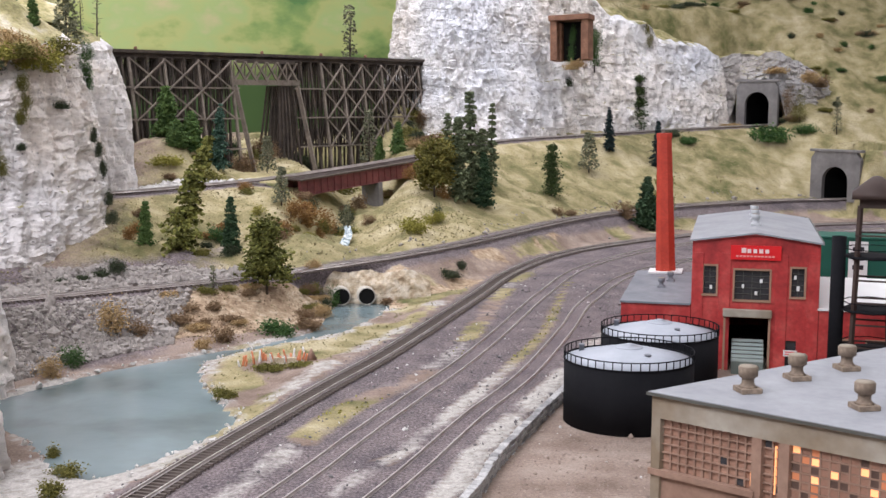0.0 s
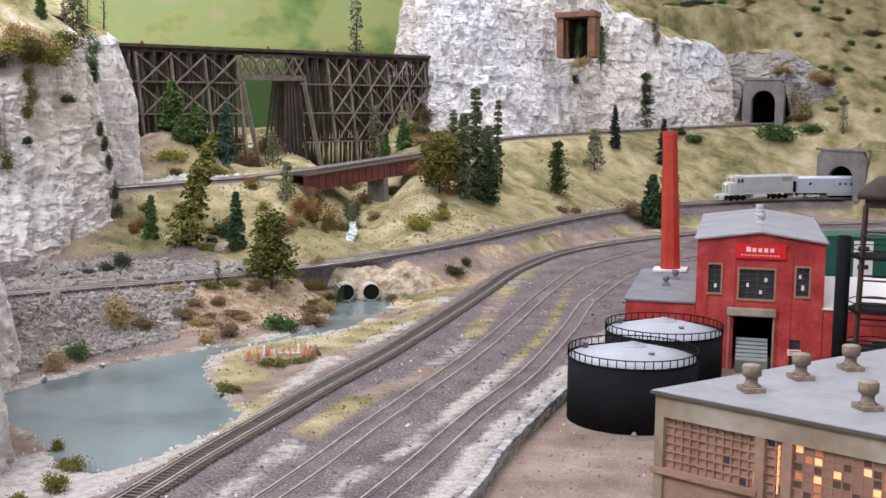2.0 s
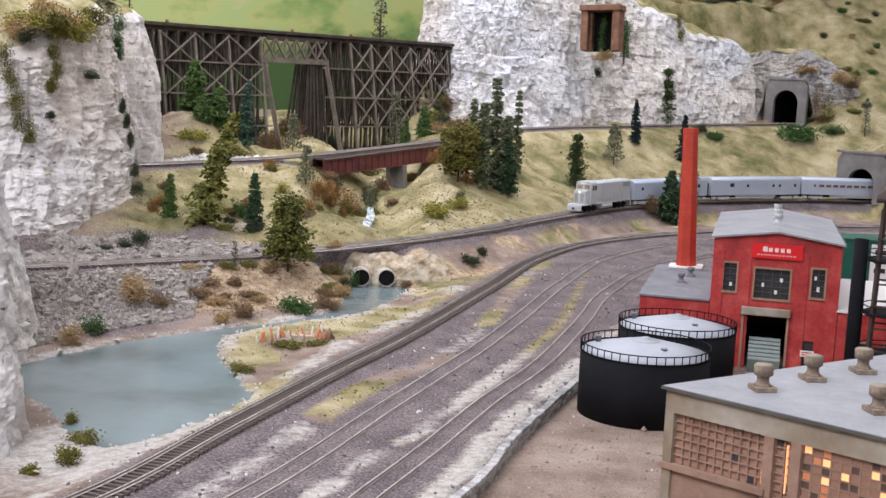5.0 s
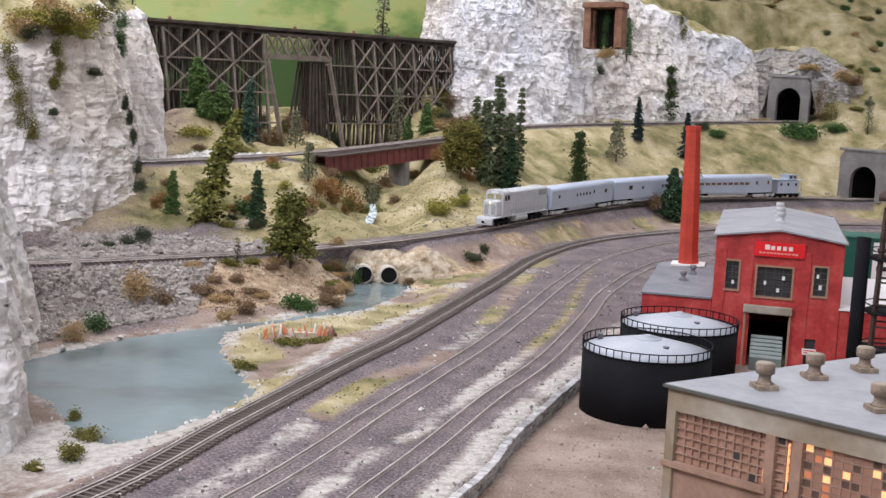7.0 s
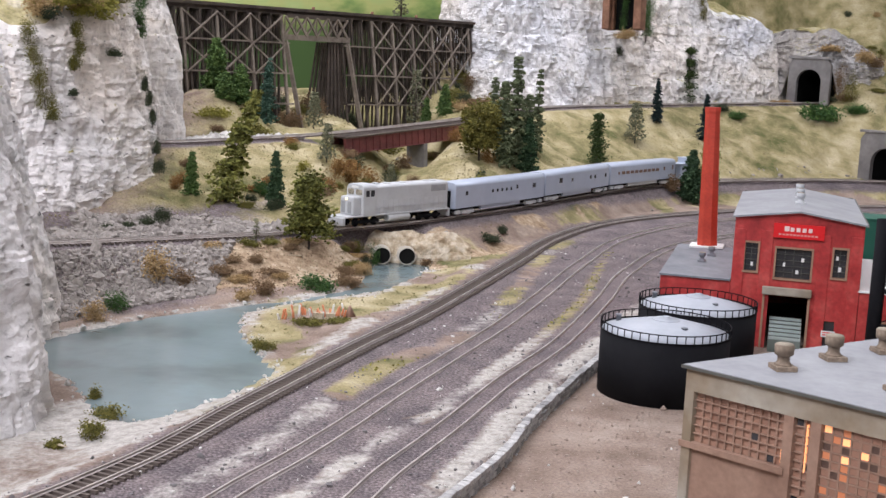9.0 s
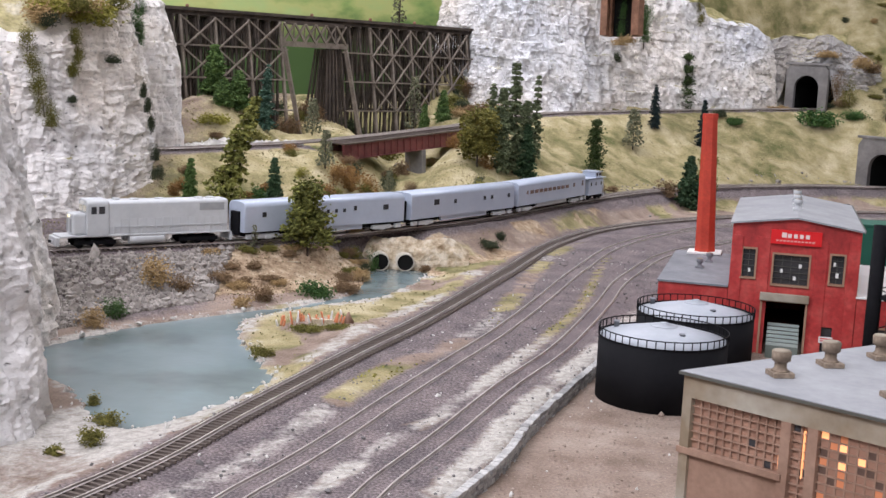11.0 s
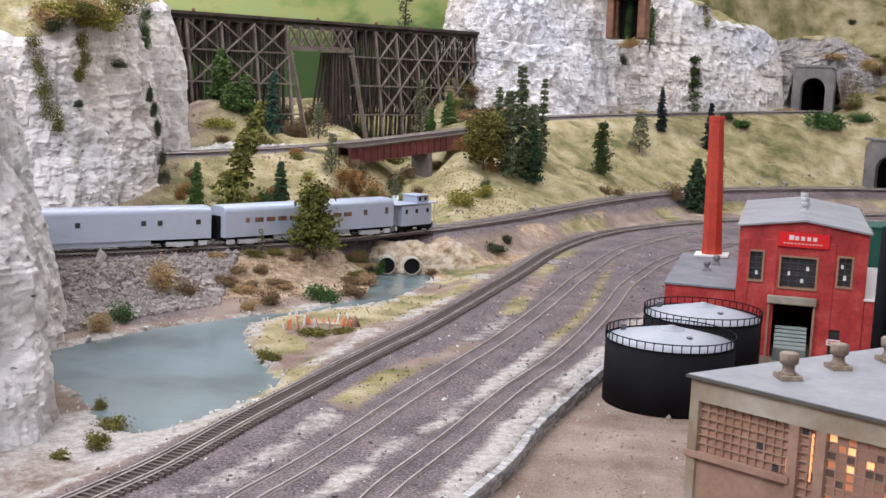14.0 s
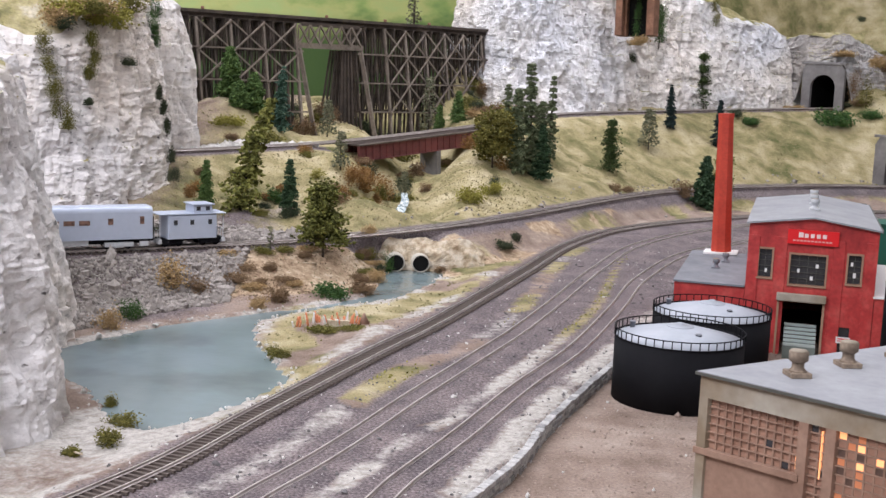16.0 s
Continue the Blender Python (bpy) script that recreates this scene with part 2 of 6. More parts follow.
def near(c, x, y):
    """Signed distance to a curve (positive to the left of its run) and the nearest station's index."""
    best, who = np.full(x.shape, 1e9), np.zeros(x.shape, int)
    for i in range(0, len(c), 4):
        q = (x - c[i, 0]) ** 2 + (y - c[i, 1]) ** 2
        m = q < best
        best[m], who[m] = q[m], i
    a, b = np.clip(who - 4, 0, len(c) - 1), np.clip(who + 4, 0, len(c) - 1)
    t = c[b, :2] - c[a, :2]
    t /= np.linalg.norm(t, axis=-1, keepdims=True)
    rx, ry = x - c[who, 0], y - c[who, 1]
    side = np.sign(t[..., 0] * ry - t[..., 1] * rx)
    return side * np.sqrt(best), who


def mesh_object(name, verts, faces, mat, parent=None, label="", flat=False):
    me = bpy.data.meshes.new(name)
    me.from_pydata([tuple(map(float, v)) for v in verts], [], [tuple(map(int, f)) for f in faces])
    me.update()
    if mat:
        me.materials.append(mat)
    if not flat:
        me.polygons.foreach_set("use_smooth", [True] * len(me.polygons))
    ob = new(name, me)
    ob.parent = parent
    return tagged(ob, label)


def part(name, bm, mat, parent=None, label=""):
    me = bpy.data.meshes.new(name)
    bm.to_mesh(me)
    bm.free()
    me.materials.append(mat)
    ob = new(name, me)
    ob.parent = parent
    return tagged(ob, label)


def thing(name, m, label, category, group="", kind=""):
    ob = new(name)
    ob.empty_display_size = 0.01
    ob.matrix_world = m
    return tagged(ob, label, category, group, kind)


def box(bm, x0, x1, y0, y1, z0, z1, m=None, bevel=0.0):
    v = bmesh.ops.create_cube(bm, size=1)["verts"]
    bmesh.ops.transform(bm, matrix=Matrix.Translation(((x0 + x1) / 2, (y0 + y1) / 2, (z0 + z1) / 2)) @ Matrix.Diagonal((x1 - x0, y1 - y0, z1 - z0, 1)), verts=v)
    if bevel:
        e = list({e for a in v for e in a.link_edges})
        r = bmesh.ops.bevel(bm, geom=e, offset=bevel, segments=2, affect="EDGES", profile=0.5)
        v = list({a for f in r["faces"] for a in f.verts} | {a for a in v if a.is_valid})
    if m is not None:
        bmesh.ops.transform(bm, matrix=m, verts=v)
    return bm


def boxes(*rows, bevel=0.0):
    bm = bmesh.new()
    for r in rows:
        box(bm, *r[:6], bevel=bevel)
    return bm


def beam(bm, a, b, w, h=None):
    """A square timber from a to b."""
    a, b = Vector(a), Vector(b)
    d = b - a
    m = Matrix.Translation((a + b) / 2) @ d.to_track_quat("Z", "Y").to_matrix().to_4x4()
    box(bm, -w / 2, w / 2, -(h or w) / 2, (h or w) / 2, -d.length / 2, d.length / 2, m)
    return bm


def lathe(bm, profile, seg=32, m=None, cap=True):
    """A turned form from (radius, height) pairs."""
    rings = []
    for r, z in profile:
        rings.append([bm.verts.new((r * math.cos(a), r * math.sin(a), z)) for a in (2 * math.pi * k / seg for k in range(seg))])
    for a, b in zip(rings, rings[1:]):
        for k in range(seg):
            bm.faces.new((a[k], a[(k + 1) % seg], b[(k + 1) % seg], b[k])).smooth = True
    if cap:
        bm.faces.new(rings[0][::-1])
        bm.faces.new(rings[-1])
    if m is not None:
        bmesh.ops.transform(bm, matrix=m, verts=[v for r in rings for v in r])
    return bm


# ---- plan: the lines of the railway ----
MAIN = spline([(-1.48, 0.94), (-1.2, 1.06), (-0.9, 1.19), (-0.62, 1.30), (-0.465, 1.388), (-0.34, 1.472), (-0.223, 1.56), (-0.069, 1.73), (0.068, 1.93), (0.162, 2.10),
               (0.284, 2.31), (0.40, 2.47), (0.54, 2.61), (0.78, 2.76), (0.93, 2.81), (1.2, 2.85), (1.6, 2.85)])
MAIN_Z = 0.0345
UPPER = spline([(-1.5, 1.72, 0.118), (-0.9, 1.72, 0.118), (-0.6, 1.77, 0.119), (-0.474, 1.85, 0.120), (-0.375, 2.0, 0.120), (-0.236, 2.2, 0.125), (-0.015, 2.5, 0.146), (0.144, 2.7, 0.168),
                (0.443, 2.95, 0.181), (0.878, 3.2, 0.197), (1.2, 3.36, 0.205)])
YARD = [spline(p) for p in (
    [(-0.62, 0.10), (-0.30, 0.57), (-0.21, 0.733), (-0.158, 0.892), (-0.091, 1.095), (-0.03, 1.27), (0.068, 1.60), (0.147, 1.87), (0.26, 2.10), (0.445, 2.30), (0.70, 2.48), (0.954, 2.60), (1.6, 2.68)],
    [(-0.52, 0.05), (-0.20, 0.57), (-0.121, 0.740), (-0.082, 0.843), (-0.048, 0.949), (-0.004, 1.078), (0.046, 1.224), (0.098, 1.40), (0.168, 1.65), (0.262, 1.92), (0.43, 2.17), (0.68, 2.38), (0.95, 2.50), (1.6, 2.58)],
    [(-0.40, 0.0), (-0.11, 0.57), (-0.037, 0.770), (-0.001, 0.870), (0.045, 1.008), (0.105, 1.168), (0.168, 1.387), (0.225, 1.60), (0.34, 1.87), (0.56, 2.12), (0.80, 2.28), (1.6, 2.42)])]
WALL = spline([(-0.16, 0.38), (0.013, 0.761), (0.057, 0.902), (0.095, 1.01), (0.150, 1.16), (0.20, 1.30), (0.235, 1.42)])
# strips of weeds and pale dust between the yard tracks
WEEDS_NEAR = spline([(-0.13, 0.62), (-0.074, 0.762), (-0.042, 0.847), (-0.011, 0.917), (0.021, 1.007), (0.065, 1.129), (0.114, 1.281), (0.151, 1.417), (0.181, 1.58), (0.244, 1.846), (0.40, 2.09)])
WEEDS_FAR = spline([(-0.19, 0.66), (-0.122, 0.833), (-0.086, 0.961), (-0.046, 1.074), (0.005, 1.176), (0.056, 1.36), (0.111, 1.65), (0.178, 1.884), (0.30, 2.06)])
POND = spline([(-0.41, 1.06), (-0.385, 1.12), (-0.331, 1.214), (-0.286, 1.266), (-0.228, 1.322), (-0.170, 1.38), (-0.124, 1.47), (-0.118, 1.66), (-0.062, 1.67), (-0.046, 1.594), (-0.094, 1.44),
               (-0.144, 1.385), (-0.209, 1.307), (-0.228, 1.264), (-0.216, 1.186), (-0.180, 1.089), (-0.163, 1.032), (-0.190, 0.948), (-0.233, 0.88), (-0.267, 0.889), (-0.327, 0.99), (-0.41, 1.06)], 12)
POND_Z = -0.012
CREEK = spline([(-0.118, 1.89, 0.012), (-0.122, 1.95, 0.015), (-0.122, 2.0, 0.03), (-0.12, 2.06, 0.045), (-0.11, 2.30, 0.06), (-0.14, 2.55, 0.07), (-0.26, 2.9, 0.085)])


def inside(poly, x, y):
    r = np.zeros(x.shape, bool)
    for (x0, y0), (x1, y1) in zip(poly[:-1, :2], poly[1:, :2]):
        if y0 != y1:
            r ^= ((y0 > y) != (y1 > y)) & (x < (x1 - x0) * (y - y0) / (y1 - y0) + x0)
    return r


def cliff_top(x):
    return np.interp(x, [-0.6, 0.0, 0.1, 0.35, 0.55, 0.8, 0.95, 1.3, 1.8], [0.2, 0.40, 0.50, 0.53, 0.47, 0.42, 0.40, 0.36, 0.34])


def ground(x, y):
    """Height of the scenery."""
    x, y = np.asarray(x, float), np.asarray(y, float)
    shape = x.shape
    x, y = x.ravel(), y.ravel()
    dm, _ = near(MAIN, x, y)
    du, iu = near(UPPER, x, y)
    zu = UPPER[iu, 2]
    # the near side of the main line
    wide = np.interp(x, [-0.3, -0.14, -0.12, -0.06, -0.03, 0.06, 0.3], [0.13, 0.11, 0.055, 0.055, 0.10, 0.09, 0.06])
    d0 = near(YARD[0], x, y)[0]
    low = -0.008 * smooth(0.03, 0.07, d0) * (x < 0.15)
    z = low + (MAIN_Z - low) * (1 - smooth(0.022, 1, np.minimum(1, (-dm - 0.0) / wide)))
    dw, _ = near(WALL, x, y)
    lot = smooth(0.0, 0.006, -dw) * smooth(-0.07, -0.03, -np.abs(x - 0.6) + 0.63)
    z = np.where((dw < 0) & (y < 1.9) & (x > -0.2), -0.012 * (1 - smooth(1.45, 1.75, y)), z)
    # the hillside between the main and the upper line
    f = np.clip((dm - 0.024) / np.maximum(1e-6, (dm - 0.024) + np.maximum(0, -du - 0.024)), 0, 1)
    f = f ** np.interp(x, [-0.42, -0.24], [3.0, 1.0])
    rise = MAIN_Z + (zu - MAIN_Z - 0.002) * (0.55 * f + 0.45 * smooth(0, 1, f))
    z = np.where(dm > 0.0, rise, z)
    up = np.where(du > 0, zu - 0.002, z)
    z = np.where(dm > 0, up, z)
    # cliffs and the hill behind the upper line
    back = smooth(0.17, 0.24, du) * smooth(-0.03, 0.06, x)
    hill = cliff_top(x) + 0.22 * np.clip(y - 3.1, 0, 2) + 0.03 * fbm(x * 4, y * 4)
    z = np.where(dm > 0, z + (hill - z) * back, z)
    right = smooth(0.90, 1.02, x) * (dm > 0)
    slope = MAIN_Z + np.clip(dm - 0.03, 0, 3) * 0.72 + 0.03 * fbm(x * 5, y * 5, 3.0)
    z = z + (slope - z) * right
    z = np.where((x > 0.985) & (y > 2.6), np.maximum(z, 0.15 * smooth(0.985, 1.02, x) * smooth(-0.12, -0.05, dm)), z)
    k1, l1 = (x - 0.962) * 0.788 + (y - 2.815) * 0.616, -(x - 0.962) * 0.616 + (y - 2.815) * 0.788
    z = np.where((k1 > 0.0) & (k1 < 0.17) & (np.abs(l1) < 0.052), np.where(k1 > 0.02, MAIN_Z - 0.012, MAIN_Z - 0.001), z)
    k2, l2 = (x - 0.885) * 0.616 + (y - 3.195) * 0.788, -(x - 0.885) * 0.788 + (y - 3.195) * 0.616
    z = np.where((k2 > 0.0) & (k2 < 0.17) & (np.abs(l2) < 0.048), np.where(k2 > 0.02, 0.17, 0.1925), z)
    # the valley of the stream
    dc, ic = near(CREEK, x, y)
    cut = 1 - smooth(0.02, 0.11, np.abs(dc))
    z = np.where((dm > 0.045) & (y > 1.84), np.minimum(z, z + (CREEK[ic, 2] - z) * cut), z)
    z = z + (du > 0.02) * smooth(0.02, 0.08, du) * 0.075 * np.exp(-(((x + 0.47) / 0.10) ** 2) - (((y - 2.20) / 0.12) ** 2)) * (x < 0)
    z = z + (dm > 0) * smooth(0.03, 0.10, du) * 0.10 * np.exp(-(((x + 0.06) / 0.06) ** 2) - (((y - 2.83) / 0.09) ** 2))
    z = z - (dm > 0.05) * 0.045 * np.exp(-(((x + 0.165) / 0.085) ** 2) - (((y - 2.19) / 0.10) ** 2))
    z = z - (dm > 0.05) * 0.045 * np.exp(-(((x + 0.03) / 0.05) ** 2) - (((y - 2.42) / 0.07) ** 2))
    # uneven ground away from the tracks
    dy = np.min([np.abs(near(c, x, y)[0]) for c in YARD], axis=0)
    off = smooth(0.03, 0.07, np.abs(dm)) * smooth(0.03, 0.06, np.abs(du)) * smooth(0.02, 0.05, dy)
    rough = np.where(dm > 0, 0.035, 0.012)
    z = z + off * rough * fbm(x * 9, y * 9, 0.3, 5)
    z = z + 0.0016 * fbm(x * 60, y * 60, 0.7, 3) * (0.4 + off)
    # ponds and their bank
    dp, _ = near(POND, x, y)
    wet = inside(POND, x, y)
    bank = smooth(0.0, 0.05, np.abs(dp))
    z = np.where(wet, POND_Z - 0.004 - 0.012 * bank, z)
    z = np.where(~wet & (dm < 0), np.maximum(POND_Z + 0.001 + 0.0015 * (np.abs(dp) > 0.004), POND_Z + (z - POND_Z) * smooth(-0.012, 0.07, np.abs(dp))), z)
    return z.reshape(shape)


def height(x, y):
    return float(ground(np.array([x]), np.array([y]))[0])


def build_ground():
    xs, ys = np.arange(-1.5, 1.9, 0.0085), np.arange(0.1, 4.0, 0.0085)
    x, y = np.meshgrid(xs, ys)
    z = ground(x, y)
    n, m = len(xs), len(ys)
    i = np.arange(n * m).reshape(m, n)
    f = np.stack([i[:-1, :-1], i[:-1, 1:], i[1:, 1:], i[1:, :-1]], -1).reshape(-1, 4)
    ob = mesh_object("ground", np.stack([x, y, z], -1).reshape(-1, 3), f, M_GROUND)
    dm, du = near(MAIN, x.ravel(), y.ravel())[0], near(UPPER, x.ravel(), y.ravel())[0]
    xr, yr = x.ravel(), y.ravel()
    dys = [near(c, xr, yr)[0] for c in YARD]
    dw = near(WALL, xr, yr)[0]
    yard = (dys[0] < 0.035) & (dw > 0) & (dm < -0.03) | (dm < -0.05) & (yr > 1.75) & (dys[0] < 0.03)
    zr = z.ravel()
    zu = UPPER[near(UPPER, xr, yr)[1], 2]
    ballast = np.maximum((1 - smooth(0.018, 0.05, np.abs(dm))) * (xr < 0.99), (1 - smooth(0.015, 0.042, np.abs(du))) * (xr < 0.90) * (zr > zu - 0.012) * (zr < zu + 0.03))
    ballast = np.maximum(ballast, yard * (1 - smooth(0.0, 0.05, dys[0])))
    ballast = np.maximum(ballast, 0.72 * smooth(0.22, 0.33, -xr) * smooth(0.24, 0.16, np.abs(dm)) * (yr > 1.15))
    patch = smooth(-0.12, 0.16, fbm(xr * 8, yr * 8, 1.0, 5))
    blot = smooth(-0.10, 0.12, fbm(xr * 17, yr * 17, 6.0, 5))
    between = np.exp(-((near(WEEDS_FAR, xr, yr)[0] / 0.016) ** 2)) * smooth(2.05, 1.75, yr)
    strip = np.exp(-((near(WEEDS_NEAR, xr, yr)[0] / 0.011) ** 2)) * smooth(2.05, 1.8, yr)
    edge = np.exp(-(((dw - 0.013) / 0.013) ** 2)) * (dw > 0)
    green = smooth(1.12, 1.30, yr) * smooth(1.85, 1.65, yr)
    ballast = ballast * (1 - 0.8 * np.clip(between * patch * 1.3 + strip * np.maximum(blot, green) * (yr < 1.9) + edge * (0.5 + 0.5 * blot), 0, 1))
    grass = (dm > 0.02) * 0.9 * (1 - smooth(0.75, 1.0, -xr * 2) * 0.6)
    near_side = (dm < 0) & (dys[0] > 0.028)
    lawn = smooth(-0.02, 0.18, fbm(xr * 9, yr * 9, 2.0, 5) + 0.05)
    grass = np.where(near_side, lawn * 0.85 * smooth(0.24, 0.18, -xr) + 0.05 * lawn, grass)
    grass = np.where(near_side & (dm > -0.17) & (xr < -0.08), 0.1, grass)
    grass = np.where((dm < 0) & (strip > 0.5) & (green > 0.3), 0.35 * blot + 0.62, grass)
    grass = np.where((between > 0.35) & (dm < 0), 0.9 * smooth(-0.05, 0.15, fbm(xr * 6, yr * 6, 4.0)), grass)
    pale = np.clip(edge * (0.45 + 0.5 * blot) + strip * (0.5 + 0.45 * blot) * (1 - green) * (yr < 1.7) + between * (1 - patch) * 0.62, 0, 1)
    dpond = np.abs(near(POND, xr, yr)[0])
    sand = near_side & (xr < 0.05) & (yr < 1.6)
    pale = np.maximum(pale, sand * 0.8 * (1 - smooth(0.004, 0.035, dpond)) * (0.55 + 0.5 * blot) * (dm < -0.10))
    pale = np.maximum(pale, sand * smooth(0.97, 0.86, yr) * (0.52 + 0.4 * blot))
    pale = np.maximum(pale, sand * 0.62 * smooth(0.075, 0.04, dys[0]) * blot)
    bank = smooth(0.017, 0.025, -dm) * smooth(0.14, 0.10, -dm) * smooth(-0.36, -0.30, xr) * smooth(0.36, 0.26, xr) * (dys[0] > 0.028) * np.where(xr > -0.03, 0.30 + 0.62 * blot, 1.0)
    ballast = ballast * (1 - 0.8 * bank * smooth(-0.34, -0.29, xr))
    col = np.stack([ballast, np.clip(grass, 0, 1), pale, bank], -1)
    a = ob.data.color_attributes.new("cover", "FLOAT_COLOR", "POINT")
    a.data.foreach_set("color", col.ravel())
    return tagged(ob, "modelled ground with ballast, dry grass and sand", "ground", kind="structure")


build_ground()


def build_water():
    p = POND[:-1]
    xs, ys = np.arange(-0.46, 0.0, 0.012), np.arange(0.86, 1.76, 0.012)
    x, y = np.meshgrid(xs, ys)
    dp = np.abs(near(POND, x.ravel(), y.ravel())[0])
    keep = (inside(POND, x.ravel(), y.ravel()) | (dp < 0.02)).reshape(x.shape)
    n, m = len(xs), len(ys)
    i = np.arange(n * m).reshape(m, n)
    f = np.stack([i[:-1, :-1], i[:-1, 1:], i[1:, 1:], i[1:, :-1]], -1)
    f = f[keep[:-1, :-1] | keep[1:, 1:]].reshape(-1, 4)
    m_, nt, b = material("pond_resin", (0.22, 0.33, 0.34), 0.16)
    v = world_coords(nt)
    a = noise_tex(nt, v, 7, 4)
    nt.links.new(ramp(nt, a, [(0.32, (0.125, 0.155, 0.155)), (0.5, (0.19, 0.245, 0.255)), (0.72, (0.235, 0.295, 0.31))]), b.inputs["Base Color"])
    bump(nt, b, noise_tex(nt, v, 60, 3), 0.15, 0.002)
    ob = mesh_object("water", np.stack([x, y, np.full(x.shape, POND_Z)], -1).reshape(-1, 3), f, m_)
    tagged(ob, "still milky blue-green pond water with a stream arm", "water", kind="structure")


build_water()


# ---- rock faces ----
def cliff(name, base, tops, label, lean=0.12, rough=0.03, back=0.35, nu=260, nv=110, seed=0.0, step_z=0.022, roof=0.10, mat=None, block=(0.030, 0.011), top_x=None, broken=1.0):
    """A rock face: it stands on a line of (x, y, z), leans back as it rises and runs on inwards as a top."""
    c = spline(base)
    p, d, s = evenly(c, lengths(c)[-1] / nu)
    top = np.interp(s, np.linspace(0, s[-1], len(tops)), tops)
    if top_x:
        top = np.interp(p[:, 0], *top_x)
    nrm = np.stack([d[:, 1], -d[:, 0]], -1)
    k = np.ones(41) / 41
    pad = lambda a: np.convolve(np.r_[[a[0]] * 20, a, [a[-1]] * 20], k, "valid")
    inw = np.stack([pad(nrm[:, 0]), pad(nrm[:, 1])], -1)
    inw /= np.linalg.norm(inw, axis=1)[:, None]
    rows = []
    nt_ = 16
    for j in range(nv + nt_ + 1):
        v = min(1, j / nv)
        over = max(0, j - nv) / nt_
        z = p[:, 2] - 0.03 + (top - p[:, 2] + 0.03) * v
        q = p[:, :2] - inw * (lean * (z - p[:, 2]) + over * back)[:, None]
        z = z + roof * over
        big = fbm(q[:, 0] * 7 + seed, q[:, 1] * 7, z * 5, 4)
        zz = z + 0.02 * fbm(q[:, 0] * 6, q[:, 1] * 6, z * 0 + seed)
        ledge = vnoise(q[:, 0] * 14 + seed, q[:, 1] * 14, np.floor(zz / step_z) * 3.7)
        crag = np.abs(fbm(q[:, 0] * 36 + seed, q[:, 1] * 36, z * 15, 4))
        cleft = np.abs(fbm(q[:, 0] * 13 + seed, q[:, 1] * 13, z * 4, 3))
        out = rough * (1.3 * big + 0.30 * ledge * (over == 0) - 1.1 * crag - 0.5 * np.maximum(0, 0.12 - cleft) * 6)
        # broken blocks in uneven courses, at two sizes
        for m_, amp in ((1.0, 0.42), (0.45, 0.22)):
            bw, bh = block[0] * m_, block[1] * m_
            wz = z + 0.9 * bh * fbm(q[:, 0] * 22 + seed, q[:, 1] * 22, z * 9, 3) + 0.035 * fbm(s * 5, s * 0 + seed, 1.7)
            course = np.floor(wz / bh)
            wu = s + 1.2 * bw * fbm(s * 30, z * 40, seed, 3) + bw * 0.9 * np.sin(course * 12.9898 + seed)
            cell = np.floor(wu / bw)
            h = np.sin(cell * 127.1 + course * 311.7 + seed * 7.3) * 43758.5453
            out = out + broken * rough * amp * (h - np.floor(h) - 0.5) * (over == 0)
        q = q + inw * out[:, None] * (1 if over == 0 else 0.3)
        z = z + (over > 0) * 0.02 * fbm(q[:, 0] * 10, q[:, 1] * 10, seed) + (v > 0.9) * 0.03 * fbm(q[:, 0] * 12, q[:, 1] * 12, seed + 4)
        rows.append(np.c_[q, z])
    g = np.array(rows)
    m, n = g.shape[:2]
    i = np.arange(n * m).reshape(m, n)
    f = np.stack([i[:-1, :-1], i[:-1, 1:], i[1:, 1:], i[1:, :-1]], -1).reshape(-1, 4)
    ob = mesh_object(name, g.reshape(-1, 3), f, mat or M_ROCK, flat=True)
    ob.data.materials.append(M_TURF)
    ob.data.polygons.foreach_set("material_index", [1 if i // (n - 1) >= nv + 1 else 0 for i in range(len(f))])
    return tagged(ob, label, "rock", kind="structure")


cliff("rock_face_1", [(-0.60, 0.40, -0.02), (-0.45, 0.52, -0.02), (-0.345, 0.66, -0.02), (-0.308, 0.78, -0.02), (-0.288, 0.87, -0.02), (-0.313, 0.955, -0.025), (-0.370, 1.06, -0.025), (-0.385, 1.15, -0.025),
                      (-0.405, 1.22, -0.02), (-0.47, 1.285, 0.0), (-0.6, 1.24, 0.03), (-0.9, 1.09, 0.03)],
      [0.29, 0.28, 0.27, 0.25, 0.24, 0.24, 0.25, 0.27, 0.29, 0.30, 0.30, 0.30], "near white plaster rock with ochre foot beside the pond", lean=0.20, seed=1.3, rough=0.020, nu=420, nv=130, block=(0.03, 0.02), broken=0.35, mat=M_CREAMROCK)
cliff("rock_face_2", [(-0.95, 1.42, 0.04), (-0.66, 1.50, 0.045), (-0.52, 1.55, 0.05), (-0.475, 1.66, 0.06), (-0.452, 1.78, 0.07), (-0.50, 1.90, 0.09), (-0.60, 1.95, 0.1)],
      [0.26, 0.26, 0.29, 0.33, 0.33, 0.34, 0.34], "layered white plaster cliff with grass on top", lean=0.13, seed=5.1, rough=0.017, nu=430, nv=170, block=(0.026, 0.0095), broken=0.5, mat=M_CREAMROCK, roof=0.27,
      top_x=((-0.95, -0.56, -0.49, -0.465, -0.45), (0.26, 0.275, 0.29, 0.32, 0.345)))
